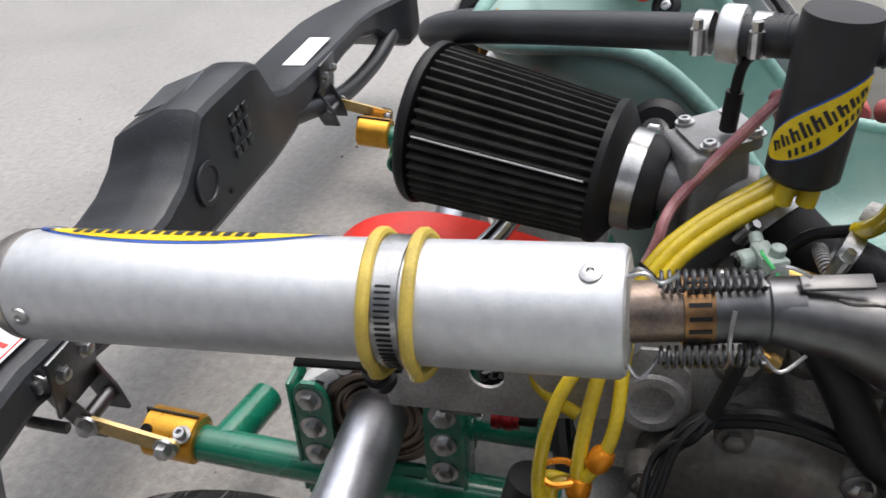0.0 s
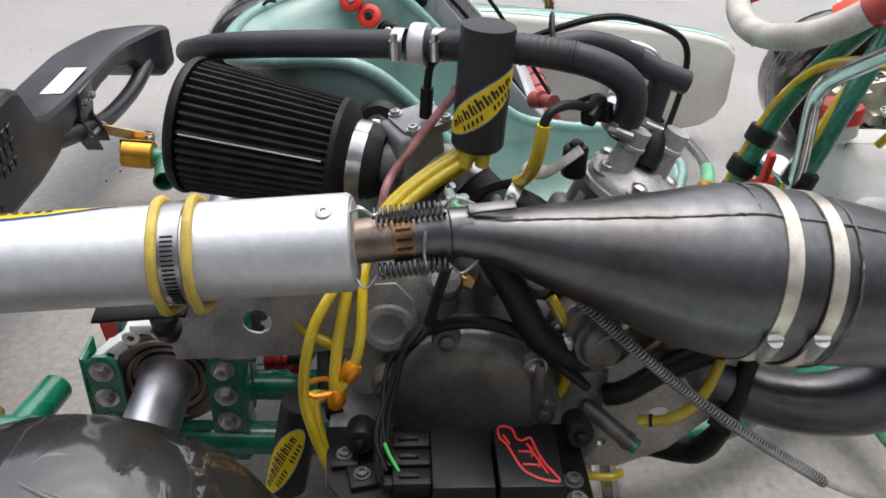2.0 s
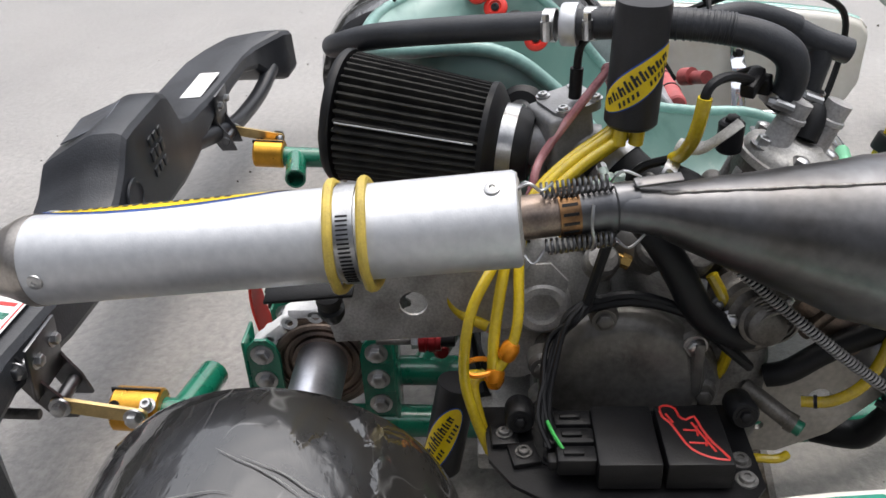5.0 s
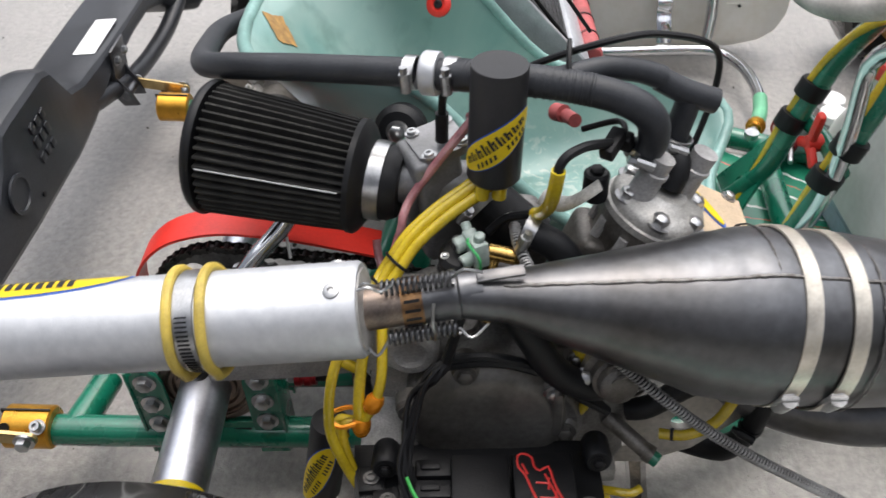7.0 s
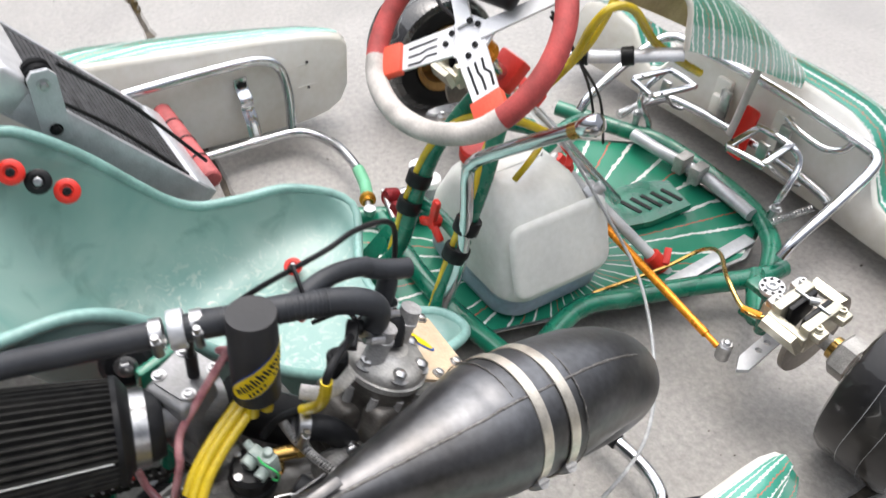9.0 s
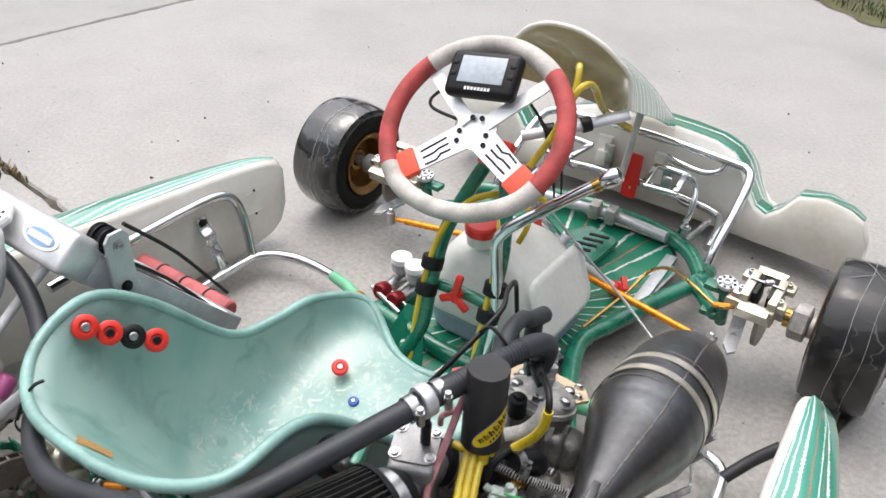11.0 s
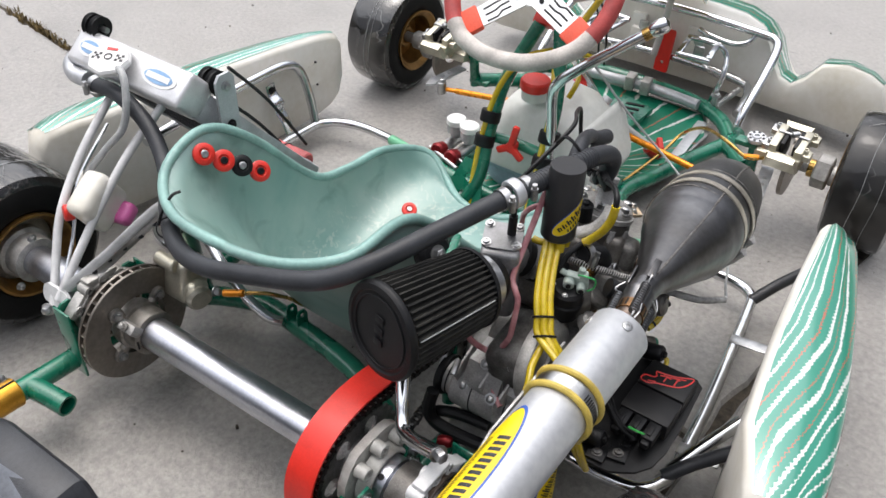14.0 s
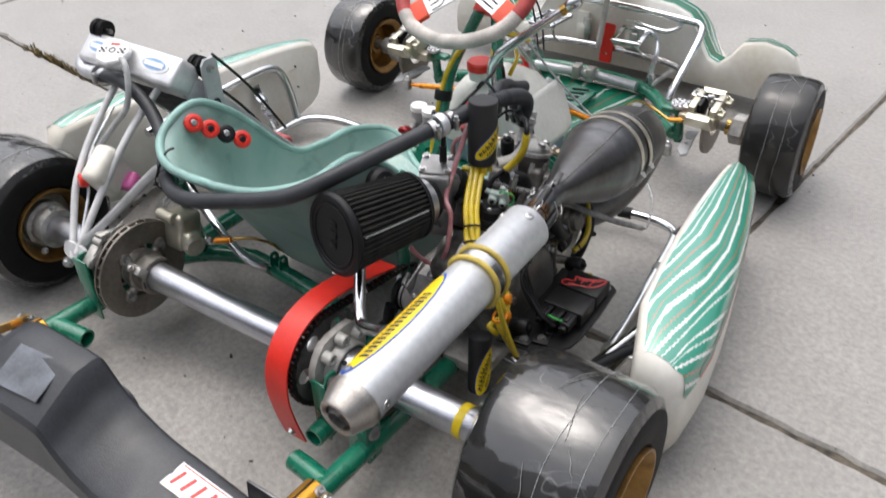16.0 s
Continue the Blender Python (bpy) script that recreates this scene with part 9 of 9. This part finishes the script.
def front_panel():
    """The arched panel between the fairing and the steering wheel: yellowed inside, green vinyl outside."""
    back = [(0.122, 1.005, 0.464), (0.118, 1.003, 0.498), (0.111, 1.003, 0.524), (0.094, 0.992, 0.546), (0.069, 0.981, 0.569), (0.035, 0.974, 0.585), (0.0, 0.970, 0.590)]
    front = [(0.062, 1.432, 0.250), (0.061, 1.436, 0.258), (0.058, 1.440, 0.264), (0.052, 1.445, 0.270), (0.040, 1.449, 0.275), (0.020, 1.452, 0.279), (0.0, 1.453, 0.281)]
    mx = -0.006
    full = [[(mx + x, y, z) for x, y, z in row] + [(mx - x, y, z) for x, y, z in row[-2::-1]] for row in (back, front)]
    inner, outer = [], []
    for k in range(11):
        t = k / 10
        row = []
        for p, q in zip(*full):
            v = Vector(p).lerp(Vector(q), t)
            v.z += 0.016 * math.sin(math.pi * t) * (1 if abs(p[0] - mx) < 0.1 else 0.4)
            row.append(v)
        inner.append(row)
        c = Vector((mx, row[0].y, min(v.z for v in row)))
        outer.append([v + Vector((v.x - c.x, 0, v.z - c.z)).normalized() * 0.0035 for v in row])
    shell = part("front_panel", skin([a + b[::-1] for a, b in zip(inner, outer)]), material("yellowed_panel_back", (0.60, 0.50, 0.27), 0.32, 0.0, 0.25, 12, sss=0.15, coat=0.3, second=(0.36, 0.27, 0.12)), kart, "yellowed translucent front panel, striped green outside", sharp=50)
    part("panel_edge", tube([(a + b) / 2 for a, b in zip(inner[0], outer[0])], 0.0042, 10, 2), MILK, shell, "white panel edge")
    bm = skin([[v + (v - u) * 0.35 for u, v in zip(a, b)] for a, b in zip(inner, outer)], closed_ring=False)
    bm.verts.index_update()
    uv = bm.loops.layers.uv.new("uv")
    for f in bm.faces:
        for lp in f.loops:
            row, col = divmod(lp.vert.index, len(inner[0]))
            lp[uv].uv = (0.16 * row + 0.03 * col, 1.4 * lp.vert.co.z * 4)
    part("panel_graphic", bm, VINYL2, shell, "green vinyl with ragged white stripes", sharp=60)
    return shell


front_panel()


# ---- weeds and grit ----
def tufts(name, n, place, label, mat, hmax, category):
    """Many small blades as one mesh."""
    bm = bmesh.new()
    rnd = random.Random(5)
    for _ in range(n):
        x, y = place(rnd)
        a, h, w = rnd.uniform(0, 6.28), hmax * rnd.uniform(0.3, 1), rnd.uniform(0.0012, 0.003)
        lean = rnd.uniform(0.2, 0.9) * h
        b = Vector((x, y, -0.004))
        sd = Vector((math.sin(a), -math.cos(a), 0)) * w
        md = b + Vector((math.cos(a) * lean * 0.4, math.sin(a) * lean * 0.4, h * 0.65))
        tp = b + Vector((math.cos(a) * lean, math.sin(a) * lean, h))
        v = [bm.verts.new(p) for p in (b - sd, b + sd, md + sd * 0.8, md - sd * 0.8, tp)]
        bm.faces.new(v[:4])
        bm.faces.new((v[3], v[2], v[4]))
    me = bpy.data.meshes.new(name)
    bm.to_mesh(me)
    bm.free()
    me.materials.append(mat)
    return tagged(new(name, me), label, category, kind="stuff")


def on_joint(rnd):
    u = rnd.choice((-1.58, -1.50, -1.40, -1.66, -1.30, -1.52)) + rnd.gauss(0, 0.035)
    p = pose(0.515, 0.425, 0, 0, 0, ANGLE) @ Vector(((u - 0.515) / math.cos(radians(7)), rnd.gauss(0, 0.006), 0))
    return p.x, p.y


tufts("joint_weeds", 420, on_joint, "dry yellow weeds and moss in the concrete joint", DRY, 0.022, "weeds")


def off_yard(rnd):
    t, d = rnd.uniform(-3.0, 5.0), abs(rnd.gauss(0, 0.7)) + rnd.uniform(-0.05, 0.02)
    return -0.25 + 0.90 * t + 0.45 * d, 3.62 - 0.42 * t + 0.9 * d


tufts("grass_verge", 16000, off_yard, "short green and brown grass beside the concrete", LEAF, 0.07, "grass")
verge = bmesh.new()
vr = random.Random(17)
edge = [Vector((-1.5, 4.2, 0)) + Vector((0.907, -0.422, 0)) * (-14 + 0.06 * k) + Vector((0.422, 0.907, 0)) * (vr.uniform(-0.02, 0.05) + 0.10 * math.sin(k * 0.21) * math.sin(k * 0.053)) for k in range(500)]
for p, q in zip(edge, edge[1:]):
    far = Vector((0.422, 0.907, 0)) * 12
    verge.faces.new([verge.verts.new((v.x, v.y, h)) for v, h in ((p, 0.003), (q, 0.003), (q + far, 0.02), (p + far, 0.02))])
bmesh.ops.remove_doubles(verge, verts=verge.verts, dist=1e-4)
vm = bpy.data.meshes.new("soil_verge")
verge.to_mesh(vm)
verge.free()
vm.materials.append(material("thin_turf", (0.085, 0.085, 0.035), 0.95, 0.0, 0.4, 2.2, bump=0.8, bump_scale=40, grain=0.3, second=(0.055, 0.042, 0.028)))
tagged(new("soil_verge", vm), "brown soil and thin turf beside the concrete yard", "soil", kind="structure")


def grit():
    """Loose grains and crumbs on the concrete."""
    bm = bmesh.new()
    rnd = random.Random(11)
    for _ in range(380):
        x, y, r = rnd.uniform(-2.2, 1.6), rnd.uniform(-0.9, 2.6), abs(rnd.gauss(0.0006, 0.0009)) + 0.0007
        m = Matrix.LocRotScale((x, y, r * 0.5), Euler((rnd.uniform(0, 3), rnd.uniform(0, 3), rnd.uniform(0, 3))), (r * rnd.uniform(0.7, 1.8), r, r * 0.7))
        bmesh.ops.create_icosphere(bm, subdivisions=1, radius=1, matrix=m) if _ < 120 else bmesh.ops.create_cube(bm, size=1.4, matrix=m)
    me = bpy.data.meshes.new("grit")
    bm.to_mesh(me)
    bm.free()
    me.materials.append(DIRT)
    return tagged(new("grit", me), "dark grit and crumbs scattered over the concrete", "grit", kind="stuff")


grit()
